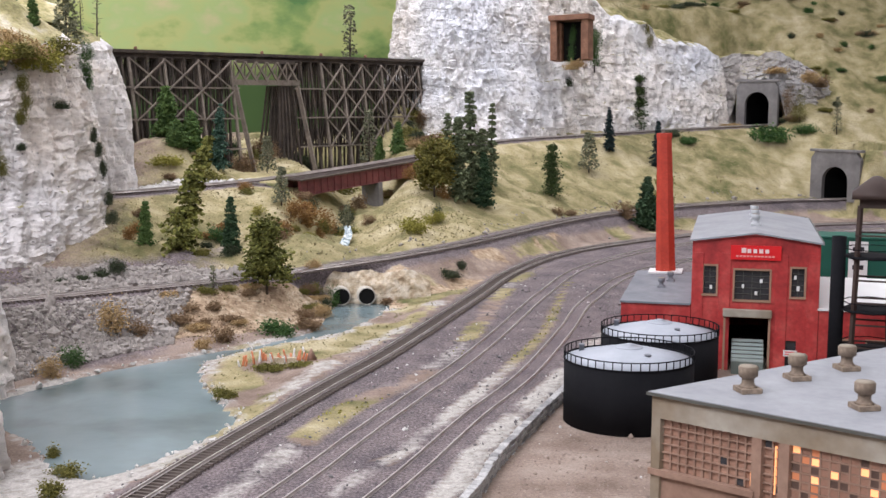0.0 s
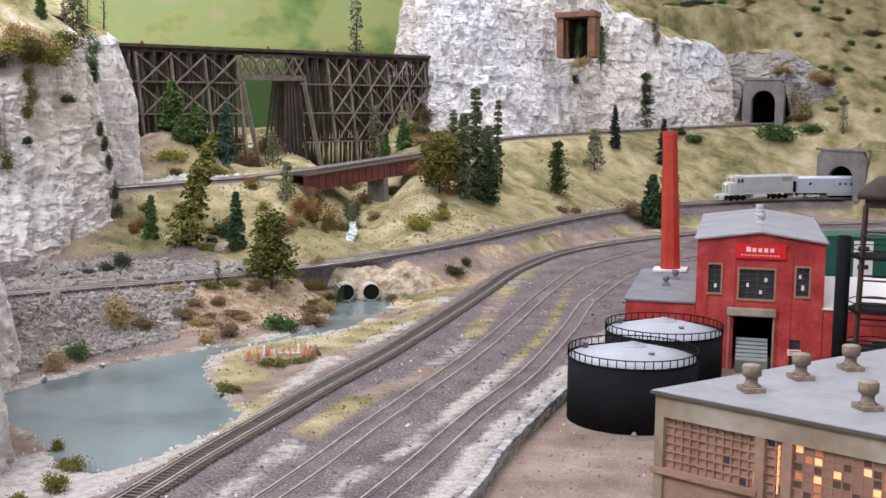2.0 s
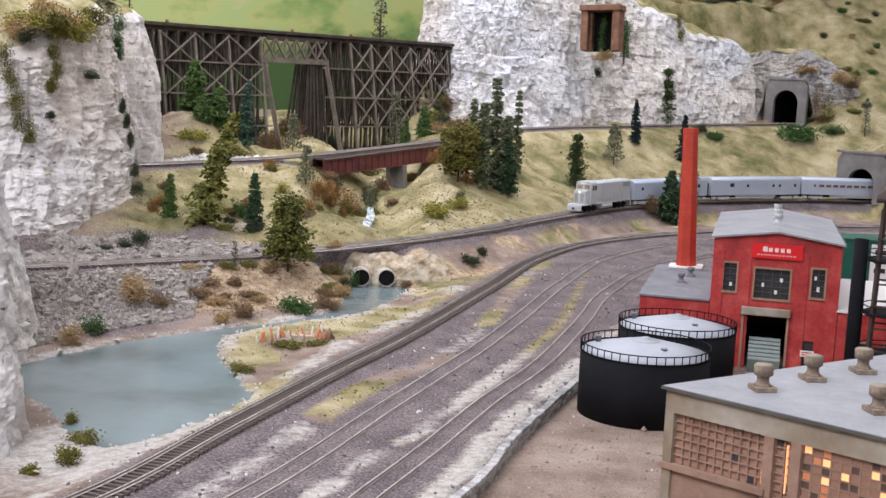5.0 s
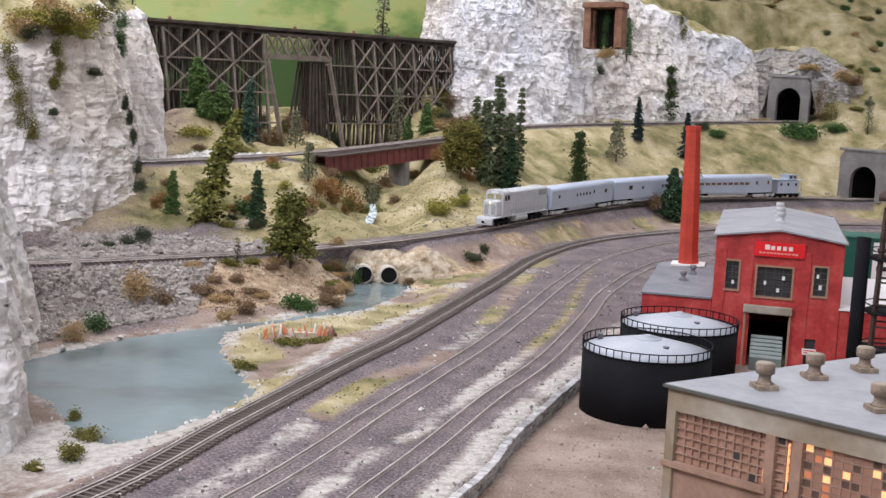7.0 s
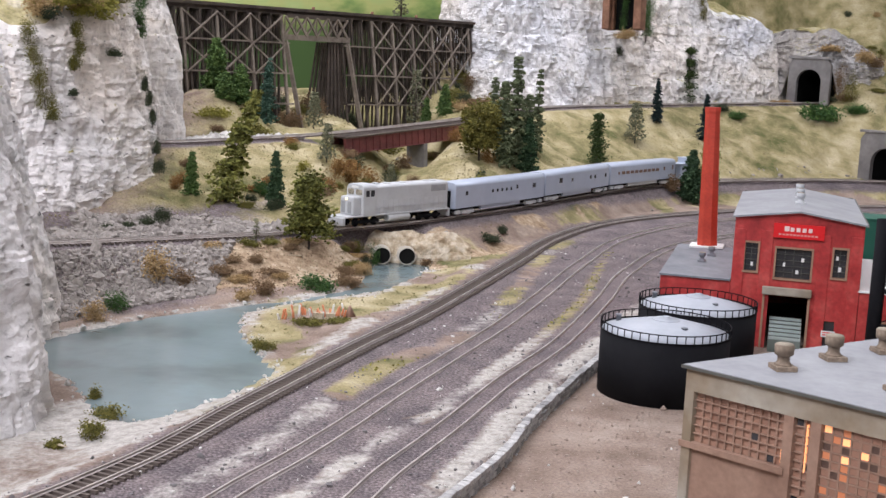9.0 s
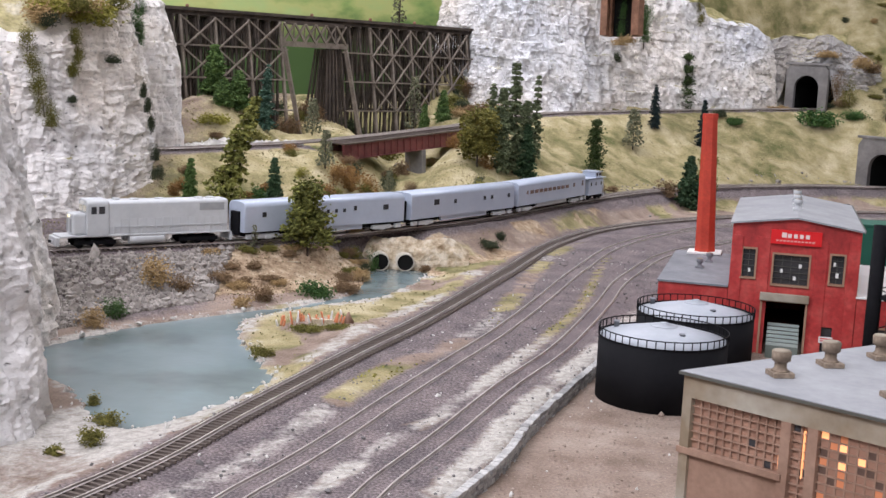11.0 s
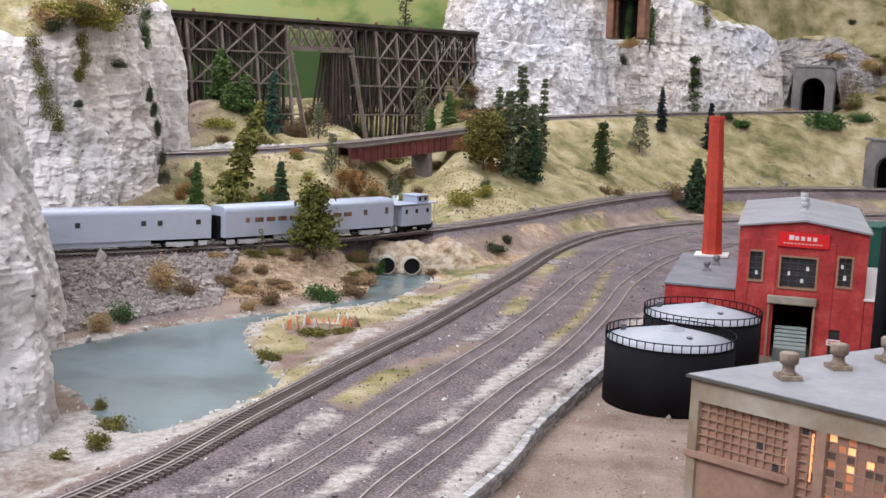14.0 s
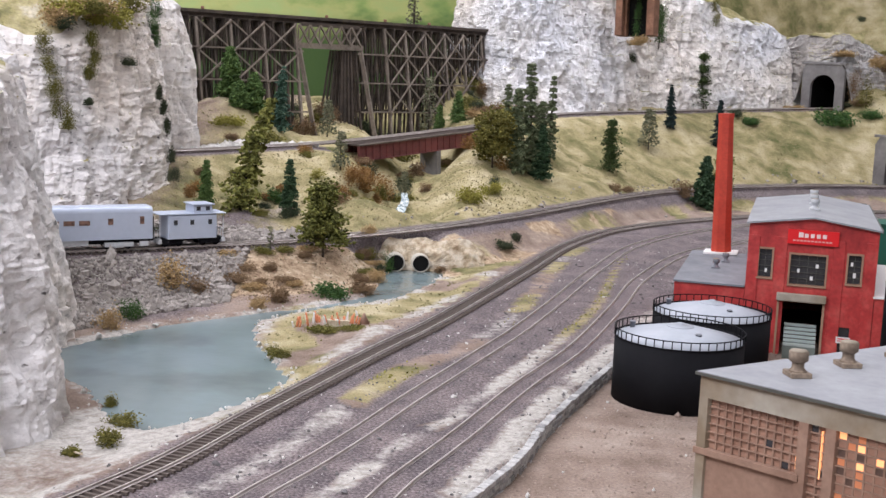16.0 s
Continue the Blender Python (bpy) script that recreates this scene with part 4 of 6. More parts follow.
# ---- trestle ----
def build_trestle():
    a0, ux, length = Vector((-0.569, 2.30, 0)), Vector((0.7076, 0.7066, 0)), 0.80
    side = Vector((0.7066, -0.7076, 0))
    t = thing("trestle_bridge", Matrix(), "tall dark weathered timber trestle with a truss span", "bridge")
    top = 0.350

    def at(a, off, z):
        p = a0 + ux * a + side * off
        return (p.x, p.y, z)

    part("deck", beam(beam(beam(bmesh.new(), at(-0.14, 0, top + 0.001), at(length, 0, top + 0.001), 0.034, 0.003), at(-0.14, 0.018, top + 0.002), at(length, 0.018, top + 0.002), 0.003, 0.006),
                      at(-0.14, -0.018, top + 0.002), at(length, -0.018, top + 0.002), 0.003, 0.006), M_WOOD, t, "dark timber deck")
    for o in (-0.011, 0.0, 0.011):
        part("stringer", beam(bmesh.new(), at(-0.14, o, top - 0.005), at(length, o, top - 0.005), 0.005, 0.008), M_WOOD, t)
    bents = [-0.13 + 0.0272 * k for k in range(17)] + [0.404 + 0.0272 * k for k in range(15)]
    bents = [a for a in bents if a < 0.268 or a > 0.40]
    for a in bents:
        x, y, _ = at(a, 0, 0)
        foot = height(x, y) - 0.01
        h = top - 0.009 - foot
        bent = part("cap", beam(bmesh.new(), at(a, -0.020, top - 0.011), at(a, 0.020, top - 0.011), 0.0045), M_WOOD, t)
        for o in (-0.015, -0.0075, 0.0, 0.0075, 0.015):
            spread = 0.16 if abs(o) > 0.01 else 0.05 if o else 0
            part("post", beam(bmesh.new(), at(a, o, top - 0.012), at(a, o + math.copysign(spread * h, o) if o else 0, foot), 0.0042), M_WOOD, t)
        for z in (top - 0.065, top - 0.125, top - 0.185):
            if z > foot + 0.01:
                o = 0.017 + 0.16 * (top - z)
                part("sill", beam(bmesh.new(), at(a, -o, z), at(a, o, z), 0.004), M_WOOD, t)
    for lo, hi in ((-0.13, 0.264), (0.404, 0.80)):
        for z in (top - 0.065, top - 0.125, top - 0.185):
            o = 0.017 + 0.16 * (top - z)
            # near girt in the lit tone, far girt in the shaded tone
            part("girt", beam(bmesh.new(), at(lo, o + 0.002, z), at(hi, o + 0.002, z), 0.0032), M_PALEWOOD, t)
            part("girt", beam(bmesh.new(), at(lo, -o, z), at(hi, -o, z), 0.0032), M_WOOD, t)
    # cross bracing on the near face
    for lo, n, w, deep in ((0.02, 3, 0.0765, 2), (0.485, 5, 0.058, 3)):
        for k in range(n):
            for j in range(deep):
                z1, z0 = top - 0.012 - 0.058 * j, top - 0.012 - 0.058 * (j + 1)
                o1, o0 = 0.020 + 0.16 * (top - z1), 0.020 + 0.16 * (top - z0)
                a = lo + w * k
                part("brace", beam(bmesh.new(), at(a, o1, z1), at(a + w, o0, z0), 0.0030), M_PALEWOOD, t)
                part("brace", beam(bmesh.new(), at(a + w, o1 + 0.002, z1), at(a, o0 + 0.002, z0), 0.0030), M_PALEWOOD, t)
        for k in range(n + 1):
            a = lo + w * k
            x, y, _ = at(a, 0.03, 0)
            foot = max(height(x, y) - 0.01, top - 0.25)
            part("batter_post", beam(bmesh.new(), at(a, 0.018, top - 0.01), at(a, 0.018 + 0.16 * (top - foot), foot), 0.0048), M_PALEWOOD, t)
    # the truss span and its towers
    # lower chords: lit tone on the near side, shaded tone on the far
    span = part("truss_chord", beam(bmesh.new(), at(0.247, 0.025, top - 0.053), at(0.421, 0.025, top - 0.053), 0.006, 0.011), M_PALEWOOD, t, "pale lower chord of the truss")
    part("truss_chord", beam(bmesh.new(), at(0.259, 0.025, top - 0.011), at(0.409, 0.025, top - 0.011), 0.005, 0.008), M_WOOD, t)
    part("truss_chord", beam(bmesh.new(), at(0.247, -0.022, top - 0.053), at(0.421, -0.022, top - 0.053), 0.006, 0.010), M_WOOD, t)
    n = 6
    for k in range(n):
        a, b = 0.254 + 0.16 * k / n, 0.254 + 0.16 * (k + 1) / n
        part("truss_brace", beam(bmesh.new(), at(a, 0.026, top - 0.050), at(b, 0.026, top - 0.012), 0.0038), M_PALEWOOD, t)
        part("truss_brace", beam(bmesh.new(), at(b, 0.028, top - 0.050), at(a, 0.028, top - 0.012), 0.0038), M_PALEWOOD, t)
        part("truss_post", beam(bmesh.new(), at(a, 0.025, top - 0.050), at(a, 0.025, top - 0.012), 0.0028), M_PALEWOOD, t)
    for a, lean in ((0.255, 0.022), (0.414, 0.020)):
        for off in (0.028, -0.025):
            x, y, _ = at(a, off * 2, 0)
            foot = min(height(x, y), 0.115) - 0.01
            part("tower_leg", beam(bmesh.new(), at(a, off, top - 0.06), at(a + lean, off + math.copysign(0.035, off), foot), 0.0075), M_PALEWOOD, t)
    for k in range(6):
        for off in np.linspace(-0.02, 0.02, 3):
            a = 0.372 + 0.007 * k
            x, y, _ = at(a, off, 0)
            part("tower_post", beam(bmesh.new(), at(a, off, top - 0.06), at(a - 0.012 + 0.004 * k, off * 1.8, height(x, y) - 0.01), 0.0040), M_WOOD, t)
    for a in (0.0, 0.06, 0.36, 0.52, 0.65):
        part("water_barrel", lathe(bmesh.new(), [(0.003, 0), (0.0036, 0.004), (0.003, 0.008)], 12, Matrix.Translation(at(a, -0.021, top + 0.004))), M_RUST, t, "red fire barrel on the deck edge")


build_trestle()


# ---- plate girder bridge ----
def build_girder():
    p0, p1 = Vector((-0.232, 2.205, 0.121)), Vector((-0.005, 2.512, 0.144))
    d = p1 - p0
    m = Matrix.Translation(p0) @ d.to_track_quat("X", "Z").to_matrix().to_4x4()
    ln = d.length
    t = thing("girder_bridge", m, "rust red plate girder railway bridge over the stream", "bridge")
    for s in (-1, 1):
        y = s * 0.017
        g = part("girder", boxes((0, ln, y - 0.001, y + 0.001, -0.030, -0.005), (0, ln, y - 0.0035, y + 0.0035, -0.005, -0.0036), (0, ln, y - 0.0035, y + 0.0035, -0.0315, -0.030)), M_GIRDER, t)
        for k in range(21):
            x = 0.002 + (ln - 0.004) * k / 20
            part("stiffener", boxes((x - 0.0008, x + 0.0008, y - 0.003, y + 0.003, -0.030, -0.005)), M_GIRDER, g)
    part("deck", boxes((0, ln, -0.0215, 0.0215, -0.0034, -0.0006), bevel=0.0004), M_TIE, t, "dark ballasted deck")
    for f in (0.03, 0.60, 0.98):
        w = m @ Vector((ln * f, 0, -0.032))
        foot = height(w.x, w.y) - 0.02
        foot = min(foot, w.z - 0.03)
        hgt = w.z - foot
        part("pier", boxes((ln * f - 0.006, ln * f + 0.006, -0.022, 0.022, -0.032 - hgt, -0.0316), bevel=0.001), M_PORTAL, t, "stone pier")


build_girder()


# ---- tunnel portals and culvert ----
def arch_wall(w, h, ow, oh, thick, seg=14):
    """A wall with an arched opening that goes through it; base at z = 0, face towards -y."""
    outer, inner = [], []
    r = ow / 2
    path = [(-r, 0.0)] + [(-r * math.cos(math.pi * k / seg), oh - r + r * math.sin(math.pi * k / seg)) for k in range(seg + 1)] + [(r, 0.0)]
    rim = []
    for x, z in path:
        if z <= oh - r + 1e-6:
            rim.append((math.copysign(w / 2, x), z))
        else:
            a = math.atan2(z - (oh - r), x)
            k = min((w / 2) / max(1e-6, abs(math.cos(a))), (h - oh + r) / max(1e-6, math.sin(a)))
            rim.append((k * math.cos(a), oh - r + k * math.sin(a)))
    bm = bmesh.new()
    rows = [[bm.verts.new((x, y, z)) for x, z in p] for p, y in ((rim, 0), (path, 0), (path, thick), (rim, thick))]
    for a, b in zip(rows, rows[1:] + rows[:1]):
        for i in range(len(a) - 1):
            bm.faces.new((a[i], a[i + 1], b[i + 1], b[i]))
    bmesh.ops.recalc_face_normals(bm, faces=bm.faces)
    return bm


def tunnel_portal(x, y, z, turn, w, h, ow, oh, label):
    t = thing("tunnel_portal", pose(x, y, z, 0, 0, turn), label, "tunnel portal", "tunnel mouths")
    part("facing_wall", arch_wall(w, h, ow, oh, 0.012), M_PORTAL, t)
    part("coping", boxes((-w / 2 - 0.003, w / 2 + 0.003, -0.003, 0.014, h, h + 0.006), bevel=0.001), M_PORTAL, t)
    bm = arch_wall(ow + 0.004, oh + 0.002, ow, oh, 0.16)
    bmesh.ops.translate(bm, vec=(0, 0.0125, 0), verts=bm.verts)
    part("lining", bm, M_TUNNEL, t, "tunnel lining coloured black for the dark inside")
    part("tunnel_floor", boxes((-ow / 2 - 0.001, ow / 2 + 0.001, 0.020, 0.169, -0.002, 0.0)), M_TUNNEL, t)
    part("tunnel_end", boxes((-ow / 2, ow / 2, 0.169, 0.171, 0, oh)), M_TUNNEL, t)
    return t


tunnel_portal(0.962, 2.815, MAIN_Z - 0.002, -52, 0.130, 0.114, 0.068, 0.080, "grey concrete arched tunnel mouth on the main line")
tunnel_portal(0.877, 3.19, 0.194, -38, 0.112, 0.118, 0.066, 0.092, "pale grey concrete tunnel mouth on the upper line")


def timber_portal():
    t = thing("mine_portal", pose(0.351, 2.872, 0.368, -3, -2, -24) @ Matrix.Diagonal((0.90, 0.86, 0.63, 1)), "rusty brown timber-framed portal high in the cliff", "tunnel portal")
    for s in (-1, 1):
        part("post", boxes((s * 0.042 - 0.009, s * 0.042 + 0.009, -0.02, 0.03, -0.02, 0.125), bevel=0.001), M_RUST, t)
    part("lintel", boxes((-0.055, 0.055, -0.024, 0.03, 0.125, 0.145), bevel=0.001), M_RUST, t)
    for s in (-1, 1):
        part("inner_post", boxes((s * 0.029 - 0.003, s * 0.029 + 0.003, 0.0, 0.02, -0.02, 0.118)), M_RUST, t)
    # flat black sheet in place of the portal's unlit depth
    part("lining", boxes((-0.04, 0.04, 0.028, 0.031, -0.02, 0.13)), M_TUNNEL, t, "black sheet standing for the portal's dark depth")
    return t


timber_portal()


def culvert():
    t = thing("culvert", pose(-0.092, 1.643, -0.014, 0, 0, 0), "cream plaster headwall with two white culvert pipes", "culvert")
    for x, y in ((-0.014, 0.0), (0.020, 0.004)):
        bm = lathe(bmesh.new(), [(0.0110, 0), (0.0125, 0), (0.0125, 0.05), (0.0110, 0.05), (0.0110, 0)], 28, pose(x, y - 0.006, 0.0135, -90, 0, 8), cap=False)
        p = part("pipe", bm, M_CREAMW, t, "white pipe mouth")
        # black disc just behind the rim stands for the dark of the pipe
        part("pipe_dark_disc", lathe(bmesh.new(), [(0.0112, 0), (0.0112, 0.001)], 28, pose(x, y - 0.0035, 0.0135, -90, 0, 8)), M_TUNNEL, p)
    n, m = 60, 22
    v = []
    for j in range(m + 1):
        for i in range(n + 1):
            x, u = -0.078 + 0.185 * i / n, j / m
            rise = 0.047 * (1 - 0.30 * (abs(x - 0.014) / 0.093) ** 6) + 0.006 * fbm(x * 50, 1.0, 8.0)
            y = 0.005 + 0.022 * u**1.6 + 0.12 * max(0, abs(x - 0.010) - 0.036) + 0.010 * fbm(x * 60, u * 3, 3.0)
            v.append((x, y, -0.004 + rise * u))
    f = [(j * (n + 1) + i, j * (n + 1) + i + 1, (j + 1) * (n + 1) + i + 1, (j + 1) * (n + 1) + i) for j in range(m) for i in range(n)]
    mesh_object("headwall", v, f, M_CREAM, t, flat=True)


M_CREAMW = speckled("white_pipe", [(0.3, (0.50, 0.46, 0.39)), (0.7, (0.62, 0.58, 0.51))], 40, 0.6)
culvert()


def waterfall():
    rs = random.Random(5)
    t = thing("waterfall", pose(-0.122, 1.985, 0.0), "foaming white water cascading over rocks", "waterfall")
    m, nt, b = material("foam", (0.75, 0.8, 0.82), 0.25)
    n = noise_tex(nt, coords(nt), 160, 4)
    nt.links.new(ramp(nt, n, [(0.38, (0.16, 0.21, 0.21)), (0.52, (0.45, 0.52, 0.54)), (0.66, (0.78, 0.81, 0.82))]), b.inputs["Base Color"])
    bump(nt, b, n, 0.8, 0.002)
    v, k, n_ = [], 10, 26
    for j in range(n_ + 1):
        u = j / n_
        for i in range(k + 1):
            x = (i / k - 0.5) * (0.011 + 0.009 * u)
            v.append((x + 0.003 * math.sin(7 * u), 0.05 - 0.085 * u, 0.050 - 0.032 * u - 0.007 * math.floor(u * 4) / 4 + 0.0025 * rs.uniform(-1, 1) + 0.003 * math.cos(x * 150)))
    f = [(j * (k + 1) + i, j * (k + 1) + i + 1, (j + 1) * (k + 1) + i + 1, (j + 1) * (k + 1) + i) for j in range(n_) for i in range(k)]
    mesh_object("cascade", v, f, m, t)


waterfall()


# ---- the factory lot ----
LOT = -0.012


def wall_with_holes(w, h, holes, thick, gable=0.0):
    """A wall in the xz plane with rectangular openings (x0, x1, z0, z1) and at choice a gable; face towards -y."""
    xs = sorted({0, w, w / 2, *[a for o in holes for a in o[:2]]})
    zs = sorted({0, h, *[a for o in holes for a in o[2:]]})
    bm = bmesh.new()
    for x0, x1 in zip(xs, xs[1:]):
        for z0, z1 in zip(zs, zs[1:]):
            cx, cz = (x0 + x1) / 2, (z0 + z1) / 2
            if not any(a < cx < b and c < cz < d for a, b, c, d in holes):
                box(bm, x0, x1, 0, thick, z0, z1)
    if gable:
        v = [bm.verts.new(p) for p in ((0, 0, h), (w, 0, h), (w / 2, 0, h + gable), (0, thick, h), (w, thick, h), (w / 2, thick, h + gable))]
        bm.faces.new((v[0], v[1], v[2]))
        bm.faces.new((v[3], v[5], v[4]))
        bm.faces.new((v[0], v[2], v[5], v[3]))
        bm.faces.new((v[1], v[4], v[5], v[2]))
    bmesh.ops.remove_doubles(bm, verts=bm.verts, dist=1e-6)
    bmesh.ops.recalc_face_normals(bm, faces=bm.faces)
    return bm


def factory_window(parent, x0, x1, z0, z1, nx, nz):
    w = part("window", boxes((x0, x1, 0.003, 0.0034, z0, z1)), M_DARK, parent, "dark multi-pane window in a tan frame")
    e = 0.0020
    part("window_frame", boxes((x0 - e, x0, -0.0008, 0.003, z0 - e, z1 + e), (x1, x1 + e, -0.0008, 0.003, z0 - e, z1 + e), (x0, x1, -0.0008, 0.003, z1, z1 + e), (x0 - 0.002, x1 + 0.002, -0.0016, 0.003, z0 - 0.002, z0)), M_FRAME, w)
    bm = bmesh.new()
    for k in range(1, nx):
        x = x0 + (x1 - x0) * k / nx
        box(bm, x - 0.0002, x + 0.0002, 0.002, 0.003, z0, z1)
    for k in range(1, nz):
        z = z0 + (z1 - z0) * k / nz
        box(bm, x0, x1, 0.002, 0.003, z - 0.0002, z + 0.0002)
    part("mullions", bm, M_MULL, w)
    return w


def roof_vent(name, m, mat, size, label, group=""):
    t = thing(name, m, label, "roof vent", group)
    s = size
    part("base", boxes((-s * 0.72, s * 0.72, -s * 0.72, s * 0.72, 0, s * 0.34), bevel=s * 0.05), mat, t)
    part("neck", lathe(bmesh.new(), [(s * 0.60, s * 0.34), (s * 0.50, s * 0.44), (s * 0.40, s * 0.60), (s * 0.40, s * 0.90), (s * 0.46, s * 0.96)], 24), mat, t)
    cowl = part("cowl", lathe(bmesh.new(), [(s * 0.46, s * 0.96), (s * 0.62, s * 1.06), (s * 0.64, s * 1.66), (s * 0.58, s * 1.70)], 12), mat, t)
    part("cap", lathe(bmesh.new(), [(s * 0.56, s * 1.70), (s * 0.56, s * 1.74), (s * 0.10, s * 1.78)], 24), M_CONC, cowl, "pale weathered cap")
    return t


M_FRAME = speckled("tan_window_frame", [(0.3, (0.30, 0.17, 0.11)), (0.7, (0.40, 0.25, 0.17))], 40, 0.7)
M_MULL = speckled("dark_mullion", [(0.3, (0.07, 0.07, 0.06)), (0.7, (0.10, 0.10, 0.09))], 40, 0.6)
M_DOOR = speckled("grey_green_slats", [(0.3, (0.12, 0.15, 0.13)), (0.7, (0.18, 0.21, 0.19))], 40, 0.6)


def factory():
    t = thing("factory_building", pose(0.280, 1.24, LOT, 0, 0, -14.5) @ Matrix.Diagonal((0.955, 1, 0.98, 1)), "red painted factory with gabled front, two wings and pale roofs", "building")
    W, D, H, G = 0.132, 0.26, 0.1385, 0.009
    holes = [(0.0125, 0.0255, 0.083, 0.1125), (0.045, 0.081, 0.078, 0.109), (0.1035, 0.1165, 0.083, 0.1125), (0.035, 0.083, 0.0, 0.060), (0.0985, 0.1105, 0.0, 0.037)]
    front = part("front_wall", wall_with_holes(W, H, holes, 0.004, G), M_RED, t)
    for x0, x1, z0, z1 in holes[:3]:
        factory_window(front, x0, x1, z0, z1, 4 if x1 - x0 > 0.02 else 2, 5)
    for x0, x1, z0, z1 in ((0.0525, 0.055, 0.090, 0.094), (0.066, 0.069, 0.083, 0.087), (0.071, 0.074, 0.096, 0.100), (0.019, 0.0215, 0.088, 0.092), (0.109, 0.112, 0.089, 0.094), (0.106, 0.1085, 0.101, 0.105)):
        part("pane", boxes((x0, x1, 0.0018, 0.0026, z0, z1)), M_WHITE, front, "pale replaced pane")
    for x in (0.0, 0.0285, 0.0875, 0.120):
        part("pilaster", boxes((x, x + 0.012, -0.0012, 0.0, 0.0, H - 0.012), bevel=0.0004), M_RED, front)
    part("door_header", boxes((0.0335, 0.0845, -0.006, 0.0, 0.060, 0.0685), bevel=0.0012), M_CONC, front, "grey rolled door housing")
    for x0 in (0.0345, 0.0812):
        part("door_jamb", boxes((x0, x0 + 0.0023, -0.003, 0.004, 0, 0.060)), M_FRAME, front)
    dock = part("loading_ramp", boxes((0.044, 0.077, -0.018, 0.019, 0.0, 0.016)), M_DOOR, t, "grey-green slatted loading ramp")
    for k in range(6):
        part("slat", boxes((0.044, 0.077, -0.018 + 0.006 * k, -0.015 + 0.006 * k, 0.0162 + 0.003 * k, 0.019 + 0.003 * k)), M_SLAT, dock)
    part("side_door", boxes((0.0985, 0.1105, 0.0025, 0.003, 0, 0.037)), M_DARK, front)
    part("door_sign", boxes((0.0975, 0.1115, -0.0035, -0.0028, 0.021, 0.0275), bevel=0.0), M_WHITE, front, "small white notice over the side door")
    for z in (0.0228, 0.0252):
        part("notice_bar", boxes((0.099, 0.110, -0.0038, -0.0034, z, z + 0.001)), M_SIGNRED, front)
    sign = part("sign", boxes((0.040, 0.092, -0.0030, -0.0015, 0.1205, 0.1355)), M_SIGNRED, front, "bright red sign with pale bars")
    for k in range(5):
        x = 0.0510 + 0.0061 * k
        part("sign_bar", boxes((x, x + (0.0050 if k == 0 else 0.0040), -0.0034, -0.0029, 0.1276, 0.1276 + (0.0052 if k == 0 else 0.0042))), M_SIGNPALE, sign)
    for k in range(11):
        x = 0.0455 + 0.0037 * k
        part("sign_bar", boxes((x, x + 0.0027, -0.0034, -0.0029, 0.1234, 0.1250)), M_SIGNBAR, sign)
    part("side_wall", boxes((0.0, 0.004, 0.004, D, 0, H)), M_RED, t)
    part("side_wall", boxes((W - 0.004, W, 0.004, D, 0, H)), M_RED, t)
    back = wall_with_holes(W, H, [], 0.004, G)
    bmesh.ops.translate(back, vec=(0, D - 0.002, 0), verts=back.verts)
    part("back_wall", back, M_RED, t)
    part("floor_inside", boxes((0.004, W - 0.004, 0.004, D - 0.004, 0.0, 0.001)), M_DARK, t)
    for s in (0, 1):
        bm = bmesh.new()
        x0, x1 = (-0.003, W / 2) if s == 0 else (W / 2, W + 0.003)
        z0, z1 = (H - 0.0004, H + G) if s == 0 else (H + G, H - 0.0004)
        v = [bm.verts.new(p) for p in ((x0, -0.004, z0), (x1, -0.004, z1), (x1, D + 0.004, z1), (x0, D + 0.004, z0))]
        bm.faces.new(v)
        r = bmesh.ops.extrude_face_region(bm, geom=bm.faces[:])
        bmesh.ops.translate(bm, vec=(0, 0, 0.0018), verts=[g for g in r["geom"] if isinstance(g, bmesh.types.BMVert)])
        bmesh.ops.recalc_face_normals(bm, faces=bm.faces)
        part("roof", bm, M_ROOF, t, "pale grey gable roof")
    part("roof_edge", boxes((W + 0.002, W + 0.0032, -0.004, D + 0.004, H - 0.001, H + 0.0022)), M_MULL, t)
    part("roof_edge", boxes((0, W, D + 0.004, D + 0.005, H - 0.001, H + 0.003)), M_MULL, t)
    for nm, x0, x1 in (("left", -0.075, -0.0005), ("right", W + 0.0005, W + 0.21)):
        w = part("wing", boxes((x0, x1, 0.0, 0.23, 0, 0.070)), M_RED, t, "low red wing")
        part("wing_roof", boxes((x0 - 0.0015, x1, -0.002, 0.232, 0.0702, 0.0722)), M_ROOFD if nm == "left" else M_WHITE, w, "flat grey wing roof")
        if nm == "right":
            for wx in (W + 0.012, W + 0.05, W + 0.09):
                ob = part("window", boxes((wx, wx + 0.022, -0.0005, 0.0, 0.008, 0.040)), M_DARK, w)
                part("window_frame", boxes((wx - 0.0015, wx, -0.002, 0, 0.006, 0.042), (wx + 0.022, wx + 0.0235, -0.002, 0, 0.006, 0.042), (wx, wx + 0.022, -0.002, 0, 0.040, 0.042)), M_FRAME, ob)
                part("pane", boxes((wx + 0.006, wx + 0.0095, -0.0012, -0.0004, 0.022, 0.028)), M_WHITE, ob)
    return t


M_SIGNPALE = speckled("pale_sign_letters", [(0.3, (0.78, 0.56, 0.54)), (0.7, (0.84, 0.66, 0.64))], 40, 0.5)
M_SIGNBAR = speckled("faded_sign_letters", [(0.3, (0.72, 0.30, 0.28)), (0.7, (0.80, 0.36, 0.34))], 40, 0.5)
M_SLAT = speckled("pale_grey_slat", [(0.3, (0.34, 0.40, 0.38)), (0.7, (0.42, 0.48, 0.46))], 40, 0.6)
